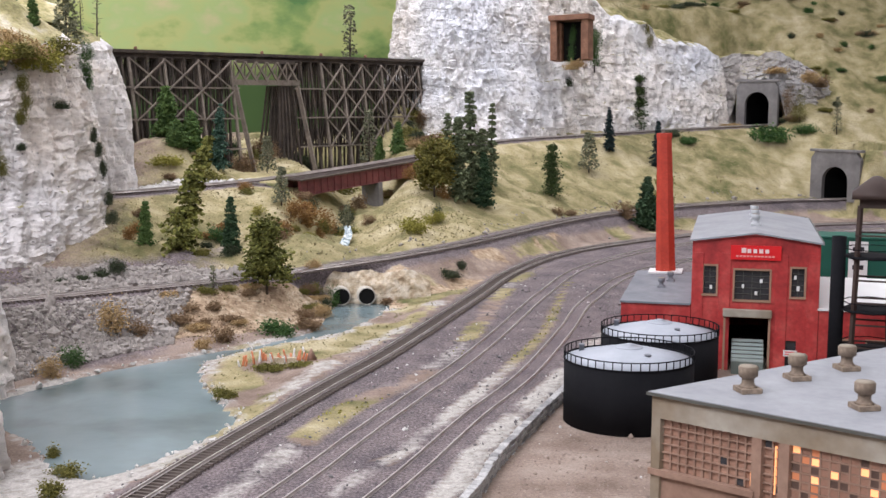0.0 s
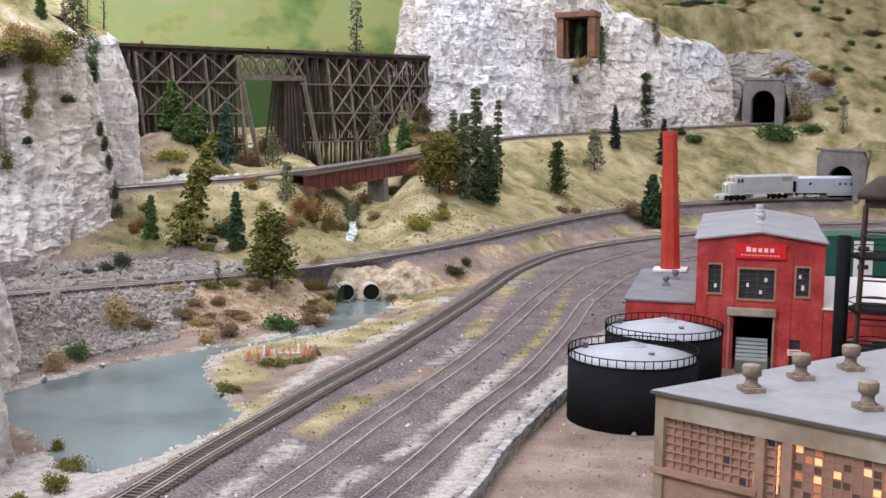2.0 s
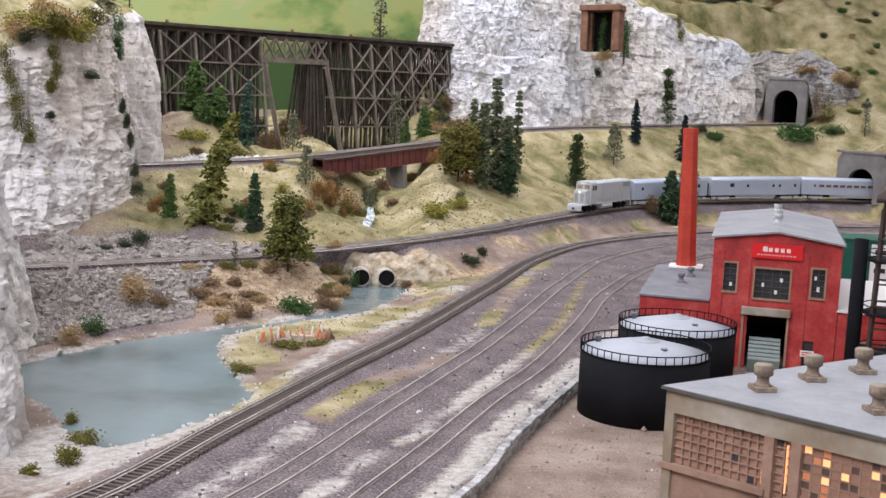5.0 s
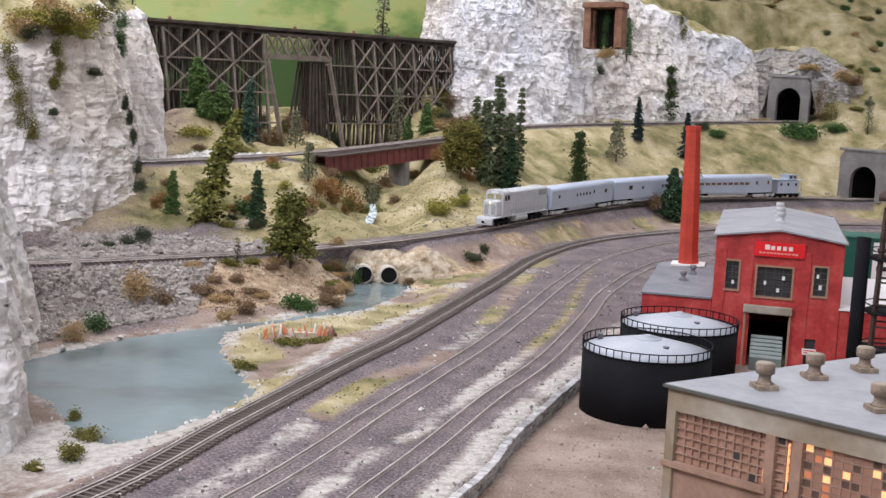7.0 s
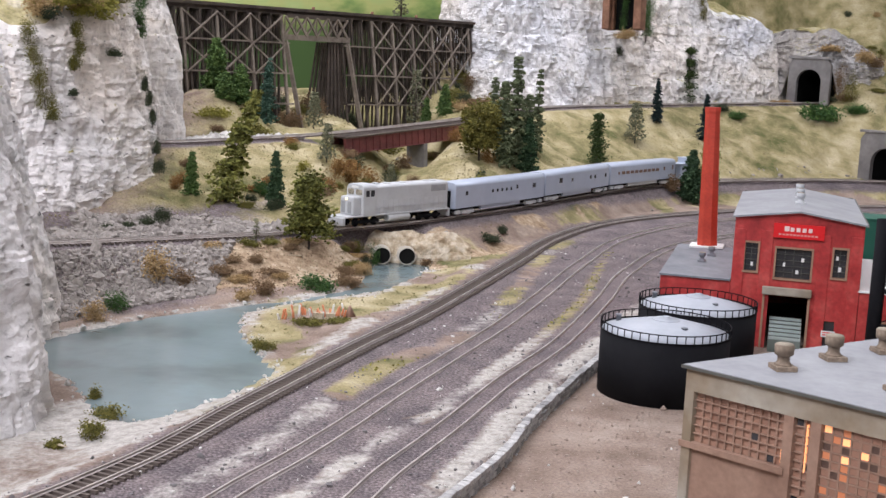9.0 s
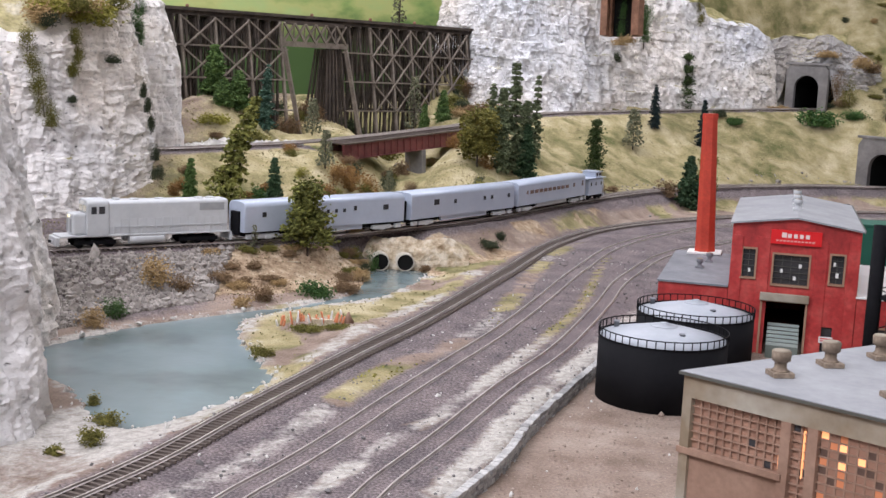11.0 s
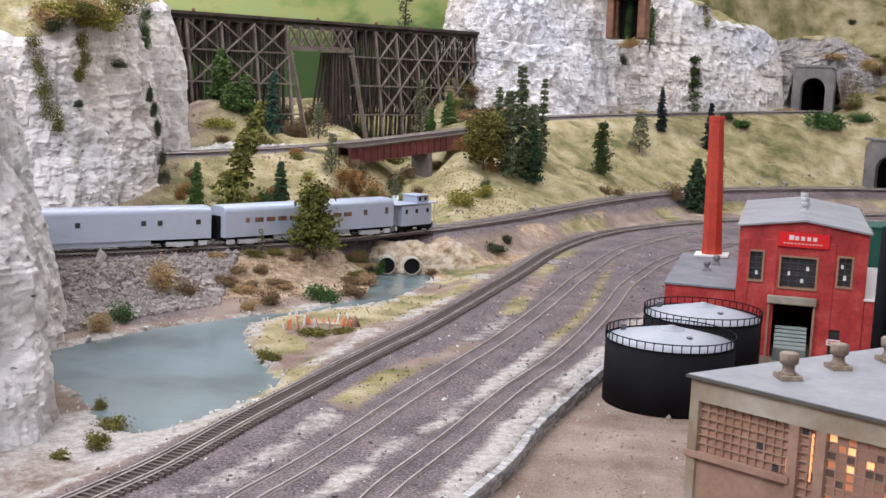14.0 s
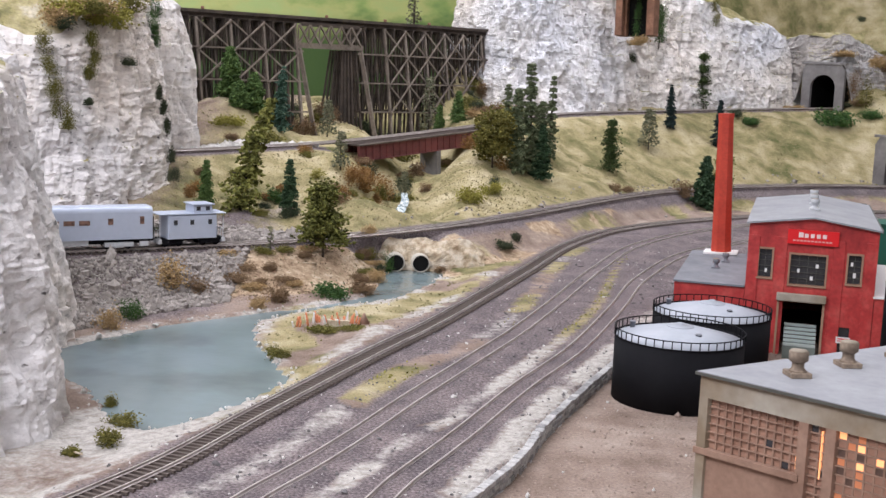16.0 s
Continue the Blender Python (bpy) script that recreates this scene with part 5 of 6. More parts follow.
M_ROOFD = speckled("grey_tar_roof", [(0.3, (0.15, 0.16, 0.18)), (0.7, (0.24, 0.25, 0.275))], 25, 0.75, fine=0.1)
factory()


def lot(x, y):
    """From the factory's own axes to the plan."""
    return pose(0.280, 1.24, LOT, 0, 0, -14.5) @ Vector((x * 0.955, y, 0))


def chimney():
    x, y, _ = lot(-0.040, 0.222)
    t = thing("factory_chimney", pose(x, y, 0.0590, 0, -2.0, -14.5), "tall tapering orange-red chimney on the low wing", "chimney")
    part("plinth", boxes((-0.020, 0.020, -0.016, 0.016, 0, 0.0025), bevel=0.0005), M_WHITE, t, "white base plate")
    bm = lathe(bmesh.new(), [(0.0128, 0.0025), (0.0122, 0.012), (0.0092, 0.160), (0.0098, 0.163), (0.0098, 0.168), (0.0085, 0.168)], 8, pose(0, 0, 0, 0, 0, 22.5))
    for f in bm.faces:
        f.smooth = False
    part("shaft", bm, M_CHIM, t)


chimney()
for vx, vy, s in ((-0.030, 0.15, 0.0062), (-0.038, 0.10, 0.0062)):
    x, y, _ = lot(vx, vy)
    roof_vent("roof_vent", pose(x, y, 0.0587, 0, 0, -14.5), M_ROOFD, s, "small grey ventilator on the low factory roof", "factory vents")
for vy in (0.075, 0.13, 0.185):
    x, y, _ = lot(0.066, vy)
    roof_vent("ridge_vent", pose(x, y, LOT + 0.1455, 0, 0, -14.5), M_GREY, 0.0072, "pale grey ventilator on the factory ridge", "factory vents")


def tank(x, y, label):
    R, H = 0.0557, 0.0575
    t = thing("storage_tank", pose(x, y, LOT, 0, 0, 12), label, "storage tank", "storage tanks")
    part("shell", lathe(bmesh.new(), [(R, 0), (R, H), (R - 0.001, H), (R - 0.001, H - 0.001)], 72), M_BLACK, t, "matt black tank shell")
    part("roof", lathe(bmesh.new(), [(R - 0.0012, H - 0.002), (R - 0.0012, H - 0.0005), (R * 0.5, H + 0.0062), (0.004, H + 0.011)], 72), M_TANKROOF, t, "white conical tank roof")
    part("roof_hatch", lathe(bmesh.new(), [(0.012, H + 0.0085), (0.012, H + 0.0098), (0.0115, H + 0.0102), (0.0035, H + 0.0114), (0.0035, H + 0.0124), (0.001, H + 0.0126)], 24), M_TANKROOF, t)
    for a, r in ((-1.3, 0.026), (2.4, 0.044)):
        part("roof_fitting", lathe(bmesh.new(), [(0.0024, H), (0.0024, H + 0.0068), (0.0028, H + 0.0068), (0.0028, H + 0.0080)], 10, pose(r * math.cos(a), r * math.sin(a), 0)), M_ROOFD, t)
    n = 46
    for z, rr in ((H + 0.0072, 0.00042), (H + 0.0002, 0.0005)):
        bm = bmesh.new()
        for k in range(72):
            a, b = 2 * math.pi * k / 72, 2 * math.pi * (k + 1) / 72
            beam(bm, (R * math.cos(a), R * math.sin(a), z), (R * math.cos(b), R * math.sin(b), z), rr * 2)
        part("rail", bm, M_BLACK, t)
    for k in range(n):
        a = 2 * math.pi * k / n
        part("railing_post", boxes((R * math.cos(a) - 0.00035, R * math.cos(a) + 0.00035, R * math.sin(a) - 0.00035, R * math.sin(a) + 0.00035, H, H + 0.0072)), M_BLACK, t)
    return t


tank(0.181, 1.035, "black storage tank with white conical roof and railing")
tank(0.2305, 1.152, "black storage tank beside the factory, white roof and railing")


def smokestack():
    t = thing("steel_stack", pose(0.377, 1.085, LOT), "slender matt black steel stack beside the factory", "chimney")
    part("pipe", lathe(bmesh.new(), [(0.0064, 0), (0.0064, 0.158), (0.0052, 0.158), (0.0052, 0.150)], 28), M_BLACK, t)
    part("collar", lathe(bmesh.new(), [(0.0085, 0), (0.0085, 0.004), (0.0064, 0.005)], 28), M_BLACK, t)
    return t


smokestack()


def tower():
    t = thing("lookout_tower", pose(0.405, 1.075, LOT, 0, 0, -20), "dark brown skeleton tower with hipped cabin and ring platforms", "tower")
    for sx in (-1, 1):
        for sy in (-1, 1):
            part("leg", beam(bmesh.new(), (sx * 0.017, sy * 0.017, 0), (sx * 0.013, sy * 0.013, 0.185), 0.0035), M_DKBROWN, t)
    for k in range(8):
        z = 0.02 + 0.02 * k
        part("tie_bar", boxes((-0.016, 0.016, -0.0165, -0.0150, z, z + 0.0015), (-0.016, 0.016, 0.0150, 0.0165, z, z + 0.0015), (-0.0165, -0.0150, -0.016, 0.016, z, z + 0.0015)), M_DKBROWN, t)
    for z in (0.055, 0.092, 0.140):
        p = part("platform", lathe(bmesh.new(), [(0.012, z), (0.0265, z), (0.0265, z + 0.0018), (0.012, z + 0.0018)], 8, None), M_BLACK, t)
        part("platform_rail", lathe(bmesh.new(), [(0.0262, z + 0.008), (0.027, z + 0.008), (0.027, z + 0.0088), (0.0262, z + 0.0088), (0.0262, z + 0.008)], 8, None, False), M_BLACK, p)
    part("cabin", boxes((-0.014, 0.014, -0.014, 0.014, 0.185, 0.199)), M_DKBROWN, t)
    part("roof", lathe(bmesh.new(), [(0.029, 0.193), (0.029, 0.198), (0.006, 0.212), (0.002, 0.213)], 4, pose(0, 0, 0, 0, 0, 45)), M_DKBROWN, t, "brown hipped roof")
    return t


M_DKBROWN = speckled("dark_brown_paint", [(0.3, (0.035, 0.020, 0.016)), (0.7, (0.06, 0.035, 0.028))], 40, 0.7)
tower()


def green_shed():
    t = thing("green_shed", pose(0.505, 1.60, LOT, 0, 0, -14.5), "dark green flat-sided shed behind the factory", "shed")
    part("shed_body", boxes((0, 0.22, 0, 0.06, 0, 0.098), bevel=0.001), M_GREEN, t)
    part("roof", boxes((-0.002, 0.222, -0.002, 0.062, 0.0982, 0.1005)), M_GREEN, t)
    part("placard", boxes((0.061, 0.085, -0.003, -0.001, 0.045, 0.095)), M_WHITE, t, "white placard with dark bars")
    for z in (0.082, 0.07, 0.058):
        part("placard_bar", boxes((0.066, 0.08, -0.0036, -0.0029, z, z + 0.006)), M_DARK, t)


green_shed()


# ---- the warehouse in front, lit from inside ----
def warehouse():
    c = Vector((0.1395, 0.714, 0))
    side, front = Vector((0.83, 0.557, 0)).normalized(), Vector((0.737, -0.676, 0)).normalized()
    zr, ls, lf = 0.0935, 0.34, 0.40
    t = thing("warehouse", Matrix(), "stained concrete warehouse with flat roof and large lit multi-pane windows", "building")

    def pt(a, b, z):
        p = c + front * a + side * b
        return (p.x, p.y, z)

    def slab(bm, a0, a1, b0, b1, z0, z1):
        v = [bm.verts.new(pt(a, b, z)) for z in (z0, z1) for a, b in ((a0, b0), (a1, b0), (a1, b1), (a0, b1))]
        for q in ((0, 1, 2, 3), (4, 5, 6, 7), (0, 1, 5, 4), (1, 2, 6, 5), (2, 3, 7, 6), (3, 0, 4, 7)):
            bm.faces.new([v[i] for i in q])
        bmesh.ops.recalc_face_normals(bm, faces=bm.faces)
        return bm

    part("roof", slab(bmesh.new(), -0.0015, lf, -0.0015, ls, zr - 0.0008, zr + 0.0012), M_ROOF, t, "flat pale grey roof with a dark edge")
    part("roof_edge", slab(bmesh.new(), -0.0022, lf, -0.0024, -0.0016, zr - 0.001, zr + 0.0008), M_MULL, t)
    part("cornice", slab(bmesh.new(), 0, lf, 0, 0.006, zr - 0.0145, zr - 0.001), M_CONC, t, "concrete band below the roof")
    part("side_wall", slab(bmesh.new(), 0.0, 0.005, 0.0062, ls, LOT, zr - 0.001), M_CONC, t)
    part("back_wall", slab(bmesh.new(), 0.0052, lf, ls - 0.005, ls, LOT, zr - 0.001), M_CONC, t)
    part("end_wall", slab(bmesh.new(), lf - 0.005, lf, 0.0062, ls - 0.0052, LOT, zr - 0.001), M_CONC, t)
    part("plinth", slab(bmesh.new(), 0.0, lf, 0.0, 0.006, LOT, LOT + 0.02), M_CONC, t)
    part("sill_band", slab(bmesh.new(), -0.0012, 0.068, -0.001, 0.006, 0.044, 0.0478), M_TAN, t, "tan sill band")
    cols = [0.0, 0.066, 0.084, 0.165, 0.180, 0.26, 0.275, 0.36]
    part("corner_pier", slab(bmesh.new(), 0.0, 0.006, 0.0, 0.006, LOT + 0.02, zr - 0.0145), M_CONC, t)
    for a in (0.0655, 0.082, 0.160, 0.238, 0.316):
        part("pier", slab(bmesh.new(), a, a + 0.006, 0.0, 0.005, LOT + 0.02, zr - 0.0145), M_TAN, t)
    bays = [(0.006, 0.0655), (0.0715, 0.082), (0.088, 0.160), (0.166, 0.238), (0.244, 0.316), (0.322, lf)]
    for a0, a1 in bays:
        z0, z1 = (0.048, zr - 0.0145) if a0 < 0.05 else (LOT + 0.02, zr - 0.0145)
        w = part("window", slab(bmesh.new(), a0, a1, 0.0035, 0.0038, z0, z1), M_PANE if a0 < 0.08 else M_DARKPANE, t, "translucent tan factory glazing" if a0 < 0.08 else "dim factory glazing with lit and broken panes")
        bm = bmesh.new()
        n = max(2, round((a1 - a0) / 0.0056))
        for k in range(1, n):
            a = a0 + (a1 - a0) * k / n
            slab(bm, a - 0.0005, a + 0.0005, 0.0022, 0.0034, z0, z1)
        m = round((z1 - z0) / 0.0052)
        for k in range(1, m):
            z = z0 + (z1 - z0) * k / m
            slab(bm, a0, a1, 0.0020, 0.0034, z - 0.0004, z + 0.0004)
        part("mullions", bm, M_TAN, w, "tan window bars")
        rs = random.Random(int(a0 * 1000))
        if 0.08 < a0 < 0.24:
            # single panes: frosted, dark brown, faintly lit and brightly lit
            cells = []
            for mat in (M_PANE, M_BROWNPANE, M_DIM, M_BULB):
                me = bpy.data.meshes.new("pane")
                bm = slab(bmesh.new(), a0 + 0.0007, a0 + (a1 - a0) / n - 0.0007, 0.0024, 0.0032, z0 + 0.0006, z0 + (z1 - z0) / m - 0.0006)
                bm.to_mesh(me)
                bm.free()
                me.materials.append(mat)
                cells.append(me)
            for i in range(n):
                for j in range(m // 3, m):
                    u = rs.random() + (0.10 if j > 0.7 * m else 0.0)
                    ob = new("pane", cells[0 if u < 0.66 else 1 if u < 0.86 else 2 if u < 1.05 else 3])
                    ob.parent = w
                    ob.matrix_world = Matrix.Translation(front * ((a1 - a0) * i / n) + Vector((0, 0, (z1 - z0) * j / m)))
        for _ in range(2 if a0 < 0.06 else 0 if 0.08 < a0 < 0.24 else 5):
            i, j = rs.randrange(n), rs.randrange(m)
            aa, zz = a0 + (a1 - a0) * i / n, z0 + (z1 - z0) * j / m
            part("open_pane", slab(bmesh.new(), aa + 0.0006, aa + (a1 - a0) / n - 0.0006, 0.0026, 0.0033, zz + 0.0005, zz + (z1 - z0) / m - 0.0005), M_DARK, w, "dark broken pane")
    part("lower_wall", slab(bmesh.new(), 0.006, 0.0655, 0.002, 0.006, LOT + 0.02, 0.044), M_TAN, t)
    for a, z, h in ((0.0785, 0.048, 0.028), (0.0640, 0.050, 0.008)):
        part("glow", slab(bmesh.new(), a, a + 0.0006, 0.0018, 0.0030, z, z + h), M_BULB, t, "warm light showing along a frame")
    for a, b in ((0.034, 0.038), (0.029, 0.090), (0.029, 0.139), (0.100, 0.046), (0.11, 0.12)):
        x, y, _ = pt(a, b, 0)
        roof_vent("roof_vent", pose(x, y, zr + 0.0012, 0, 0, 10), M_VENT, 0.0092, "weathered tan mushroom ventilator on the warehouse roof", "warehouse vents")


M_TAN = speckled("tan_concrete", [(0.3, (0.23, 0.135, 0.095)), (0.7, (0.35, 0.225, 0.165))], 30, 0.8, fine=0.15)
M_DARKPANE = speckled("dim_interior", [(0.3, (0.07, 0.035, 0.022)), (0.7, (0.13, 0.07, 0.045))], 30, 0.4, fine=0.1)
M_BROWNPANE = speckled("dark_brown_pane", [(0.3, (0.05, 0.032, 0.028)), (0.7, (0.16, 0.095, 0.07))], 60, 0.3, fine=0.1)
M_DIM = glow("dim_warm_pane", (0.50, 0.18, 0.085), 0.28)
M_PANE = speckled("frosted_pink_glazing", [(0.3, (0.25, 0.13, 0.09)), (0.7, (0.42, 0.25, 0.18))], 30, 0.35, fine=0.1)
M_VENT = speckled("weathered_vent", [(0.3, (0.12, 0.085, 0.06)), (0.7, (0.33, 0.255, 0.19))], 60, 0.75, fine=0.25)
warehouse()


# ---- trees and bushes ----
def leaves(pts, size, rs, droop=0.0):
    """Many small crossed leaf clumps at the given points."""
    n = len(pts)
    v, f = [], []
    a = rs.uniform(0, 2 * math.pi, n)
    t = rs.uniform(-0.7, 0.7, n) - droop
    s = size * rs.uniform(0.6, 1.3, n)
    u = np.stack([np.cos(a) * np.cos(t), np.sin(a) * np.cos(t), np.sin(t)], -1)
    w = np.cross(u, rs.normal(size=(n, 3)))
    w /= np.linalg.norm(w, axis=1)[:, None] + 1e-9
    k = np.cross(u, w)
    k = k * np.where(k[:, 2:] < 0, -1.0, 1.0)
    p = np.stack([pts - u * s[:, None] * 0.8, pts + w * s[:, None] * 0.55, pts + u * s[:, None], pts - w * s[:, None] * 0.55, pts + k * s[:, None] * 0.45], 1)
    i = 5 * np.arange(n)[:, None]
    f = np.concatenate([i + [[0, 1, 4]], i + [[1, 2, 4]], i + [[2, 3, 4]], i + [[3, 0, 4]]])
    return p.reshape(-1, 3), f


FOL = {
    "spruce": foliage("mid_green_needles", (0.026, 0.058, 0.018), (0.120, 0.190, 0.055)),
    "dark_spruce": foliage("dark_green_needles", (0.014, 0.034, 0.018), (0.060, 0.105, 0.050)),
    "blue_spruce": foliage("blue_green_needles", (0.030, 0.070, 0.050), (0.085, 0.150, 0.110)),
    "black": foliage("blackish_needles", (0.008, 0.018, 0.020), (0.026, 0.043, 0.043)),
    "tiered": foliage("dull_dark_green", (0.024, 0.044, 0.016), (0.072, 0.102, 0.032)),
    "tall": foliage("grey_green_needles", (0.050, 0.070, 0.036), (0.185, 0.215, 0.115)),
    "old_pine": foliage("mossy_yellow_green", (0.060, 0.066, 0.016), (0.250, 0.250, 0.066)),
    "leafy": foliage("deep_leaf_green", (0.045, 0.050, 0.014), (0.210, 0.215, 0.055)),
    "olive": foliage("olive_leaves", (0.070, 0.068, 0.016), (0.217, 0.196, 0.051)),
    "grey": foliage("grey_olive_twigs", (0.100, 0.110, 0.070), (0.217, 0.217, 0.138)),
    "tan": foliage("dry_tan_twigs", (0.280, 0.180, 0.090), (0.522, 0.377, 0.189)),
    "brown": foliage("brown_scrub", (0.120, 0.076, 0.044), (0.275, 0.181, 0.102)),
    "rust": foliage("rusty_autumn_scrub", (0.140, 0.064, 0.024), (0.348, 0.203, 0.072)),
    "green": foliage("green_scrub", (0.024, 0.068, 0.024), (0.087, 0.160, 0.043)),
    "dark": foliage("dark_scrub", (0.028, 0.040, 0.024), (0.080, 0.094, 0.051)),
    "moss": foliage("bright_moss", (0.160, 0.150, 0.028), (0.348, 0.319, 0.072)),
}
M_BARK = speckled("bark", [(0.3, (0.035, 0.026, 0.020)), (0.7, (0.085, 0.065, 0.05))], 120, 0.9, fine=0.2)
TREE_LABEL = {"spruce": "bristly mid-green conifer", "dark_spruce": "dense dark green conifer", "blue_spruce": "blue-green conifer", "black": "narrow blackish conifer", "tiered": "dark tree of stacked rounded tiers",
              "tiered_tall": "tall thin tree of stacked dark tiers", "tall": "tall slender grey-green conifer", "old_pine": "leaning mossy yellow-green pine", "leafy": "broad dark leafy tree", "olive": "bushy olive-green tree",
              "grey": "sparse grey-green tree", "thin": "thin sparse sapling", "twig": "small bare twiggy sapling"}


def trunk(h, r, lean, rs):
    bm = bmesh.new()
    lathe(bm, [(r, -0.004), (r * 0.75, h * 0.3), (r * 0.45, h * 0.7), (r * 0.15, h * 0.98)], 7)
    for v in bm.verts:
        v.co.x += lean * max(0, v.co.z / h) ** 1.5 * h
    for k in range(9):
        z = h * (0.25 + 0.07 * k)
        a = rs.uniform(0, 6.28)
        x = lean * (z / h) ** 1.5 * h
        beam(bm, (x, 0, z), (x + 0.16 * h * math.cos(a) * (1.1 - z / h), 0.16 * h * math.sin(a) * (1.1 - z / h), z + 0.02 * h), r * 0.35)
    return bm


def tree(kind, x, y, z, h, r, seed):
    rs = np.random.RandomState(seed)
    z = height(x, y) if z is None else z
    t = thing("tree", pose(x, y, z - 0.002, 0, 0, rs.uniform(0, 360) if kind != "old_pine" else 0), TREE_LABEL[kind] + " on the scenery", "tree", "model trees")
    lean = 0.28 if kind == "old_pine" else rs.uniform(-0.05, 0.05)
    part("trunk", trunk(h * 0.97, max(0.0012, h * 0.016), lean, rs), M_BARK, t)
    if kind in ("leafy", "olive"):
        c = []
        for _ in range(34):
            d = rs.normal(size=3)
            d /= np.linalg.norm(d)
            u = rs.uniform(0.25, 0.92)
            wide = (1.25 - 0.85 * u) if kind == "leafy" else math.sqrt(max(0.1, 1 - ((u - 0.5) / 0.55) ** 2))
            c.append((d[0] * r * 0.78 * wide, d[1] * r * 0.78 * wide, u * h))
        pts = np.concatenate([np.array(q) + rs.normal(size=(90, 3)) * r * np.array([0.22, 0.22, 0.20]) for q in c])
        v, f = leaves(pts, r * 0.125, rs)
        mat = FOL[kind]
    elif kind in ("tiered", "tiered_tall"):
        n = 6 if kind == "tiered" else 5
        pts = []
        for k in range(n):
            u = 0.08 + 0.88 * k / n
            rr = r * (1.0 - 0.55 * k / n) * rs.uniform(0.8, 1.1)
            q = rs.normal(size=(330, 3)) * np.array([0.46, 0.46, 0.34]) * rr
            pts.append(q * [1, 1, 1.0] + [0.1 * r * rs.normal(), 0, u * h + 0.05 * h])
        v, f = leaves(np.concatenate(pts), r * 0.16, rs)
        mat = FOL["tiered"]
    elif kind in ("grey", "thin", "twig"):
        n = 420 if kind == "grey" else 110
        u = rs.uniform(0.12, 1, n)
        rr = r * (1.05 - 0.7 * u) * np.sqrt(rs.uniform(0, 1, n))
        a = rs.uniform(0, 6.283, n)
        v, f = leaves(np.stack([rr * np.cos(a), rr * np.sin(a), u * h], -1), max(r * 0.16, 0.0018), rs)
        mat = FOL["grey"]
    else:
        # a conifer: whorls of drooping boughs, each a fan of needles
        pts = []
        dense = {"tall": 27, "old_pine": 26}.get(kind, 30)
        for k in range(dense):
            u = 0.06 + 0.92 * k / dense + rs.uniform(-0.015, 0.015)
            reach = r * (1.08 - u) ** (0.8 if kind != "tall" else 0.6) * rs.uniform(0.7, 1.15)
            for _ in range(9):
                a = rs.uniform(0, 6.283)
                m = 11
                s = np.linspace(0.12, 1, m) * rs.uniform(0.65, 1.05)
                wob = rs.normal(size=(m, 3)) * reach * 0.09
                q = np.stack([np.cos(a) * reach * s, np.sin(a) * reach * s, u * h + 0.016 * h * s - 0.055 * h * s * s * (1.3 - u)], -1)
                pts.append(q + wob * [1, 1, 0.7])
        pts = np.concatenate(pts)
        pts[:, 0] += lean * np.clip(pts[:, 2] / h, 0, 1) ** 1.5 * h
        if kind == "old_pine":
            pts = pts[rs.uniform(size=len(pts)) < 0.8]
        v, f = leaves(pts, r * (0.15 if kind != "tall" else 0.2), rs, 0.3)
        mat = FOL[kind]
    mesh_object("crown", v, f, mat, t, flat=True)
    return t


TREES = [
    ("spruce", -0.387, 1.717, None, 0.065, 0.015), ("old_pine", -0.338, 1.721, None, 0.172, 0.034), ("dark_spruce", -0.267, 1.726, None, 0.086, 0.018), ("leafy", -0.193, 1.528, None, 0.100, 0.029),
    ("spruce", -0.452, 2.20, None, 0.096, 0.034), ("spruce", -0.412, 2.22, None, 0.074, 0.029), ("blue_spruce", -0.375, 2.28, None, 0.125, 0.024), ("spruce", -0.43, 2.17, None, 0.05, 0.024), ("grey", -0.300, 2.40, None, 0.076, 0.021),
    ("spruce", -0.086, 2.60, None, 0.076, 0.019), ("spruce", -0.048, 2.60, None, 0.068, 0.021), ("grey", -0.112, 2.66, None, 0.125, 0.024), ("olive", 0.026, 2.237, None, 0.110, 0.036),
    ("tall", 0.097, 2.294, None, 0.215, 0.026), ("tall", 0.138, 2.395, None, 0.175, 0.018), ("tall", 0.069, 2.261, None, 0.163, 0.024), ("tall", 0.053, 2.42, None, 0.13, 0.018), ("tall", 0.115, 2.31, None, 0.15, 0.02), ("dark_spruce", 0.118, 2.288, None, 0.106, 0.026),
    ("tiered", 0.269, 2.492, None, 0.115, 0.020), ("grey", 0.373, 2.696, None, 0.091, 0.028), ("black", 0.438, 2.828, None, 0.105, 0.018), ("tiered_tall", 0.548, 3.075, None, 0.163, 0.022), ("black", 0.552, 2.834, None, 0.114, 0.021),
    ("dark_spruce", 0.461, 2.47, None, 0.109, 0.033), ("olive", 0.509, 2.535, None, 0.108, 0.020), ("grey", 1.047, 3.063, None, 0.097, 0.014), ("twig", -0.255, 1.495, None, 0.034, 0.007),
    ("grey", -0.223, 1.964, None, 0.064, 0.018), ("grey", -0.129, 2.153, None, 0.055, 0.015), ("dark_spruce", -0.594, 1.806, 0.340, 0.10, 0.024), ("spruce", -0.543, 1.756, 0.330, 0.085, 0.017),
    ("grey", -0.542, 1.906, 0.335, 0.105, 0.029), ("thin", -0.548, 2.106, 0.345, 0.12, 0.009), ("thin", -0.547, 2.006, 0.345, 0.10, 0.008), ("grey", -0.172, 2.99, 0.20, 0.29, 0.034), ("grey", 0.42, 2.97, 0.335, 0.10, 0.014)]
for i, row in enumerate(TREES):
    tree(*row, seed=100 + i)

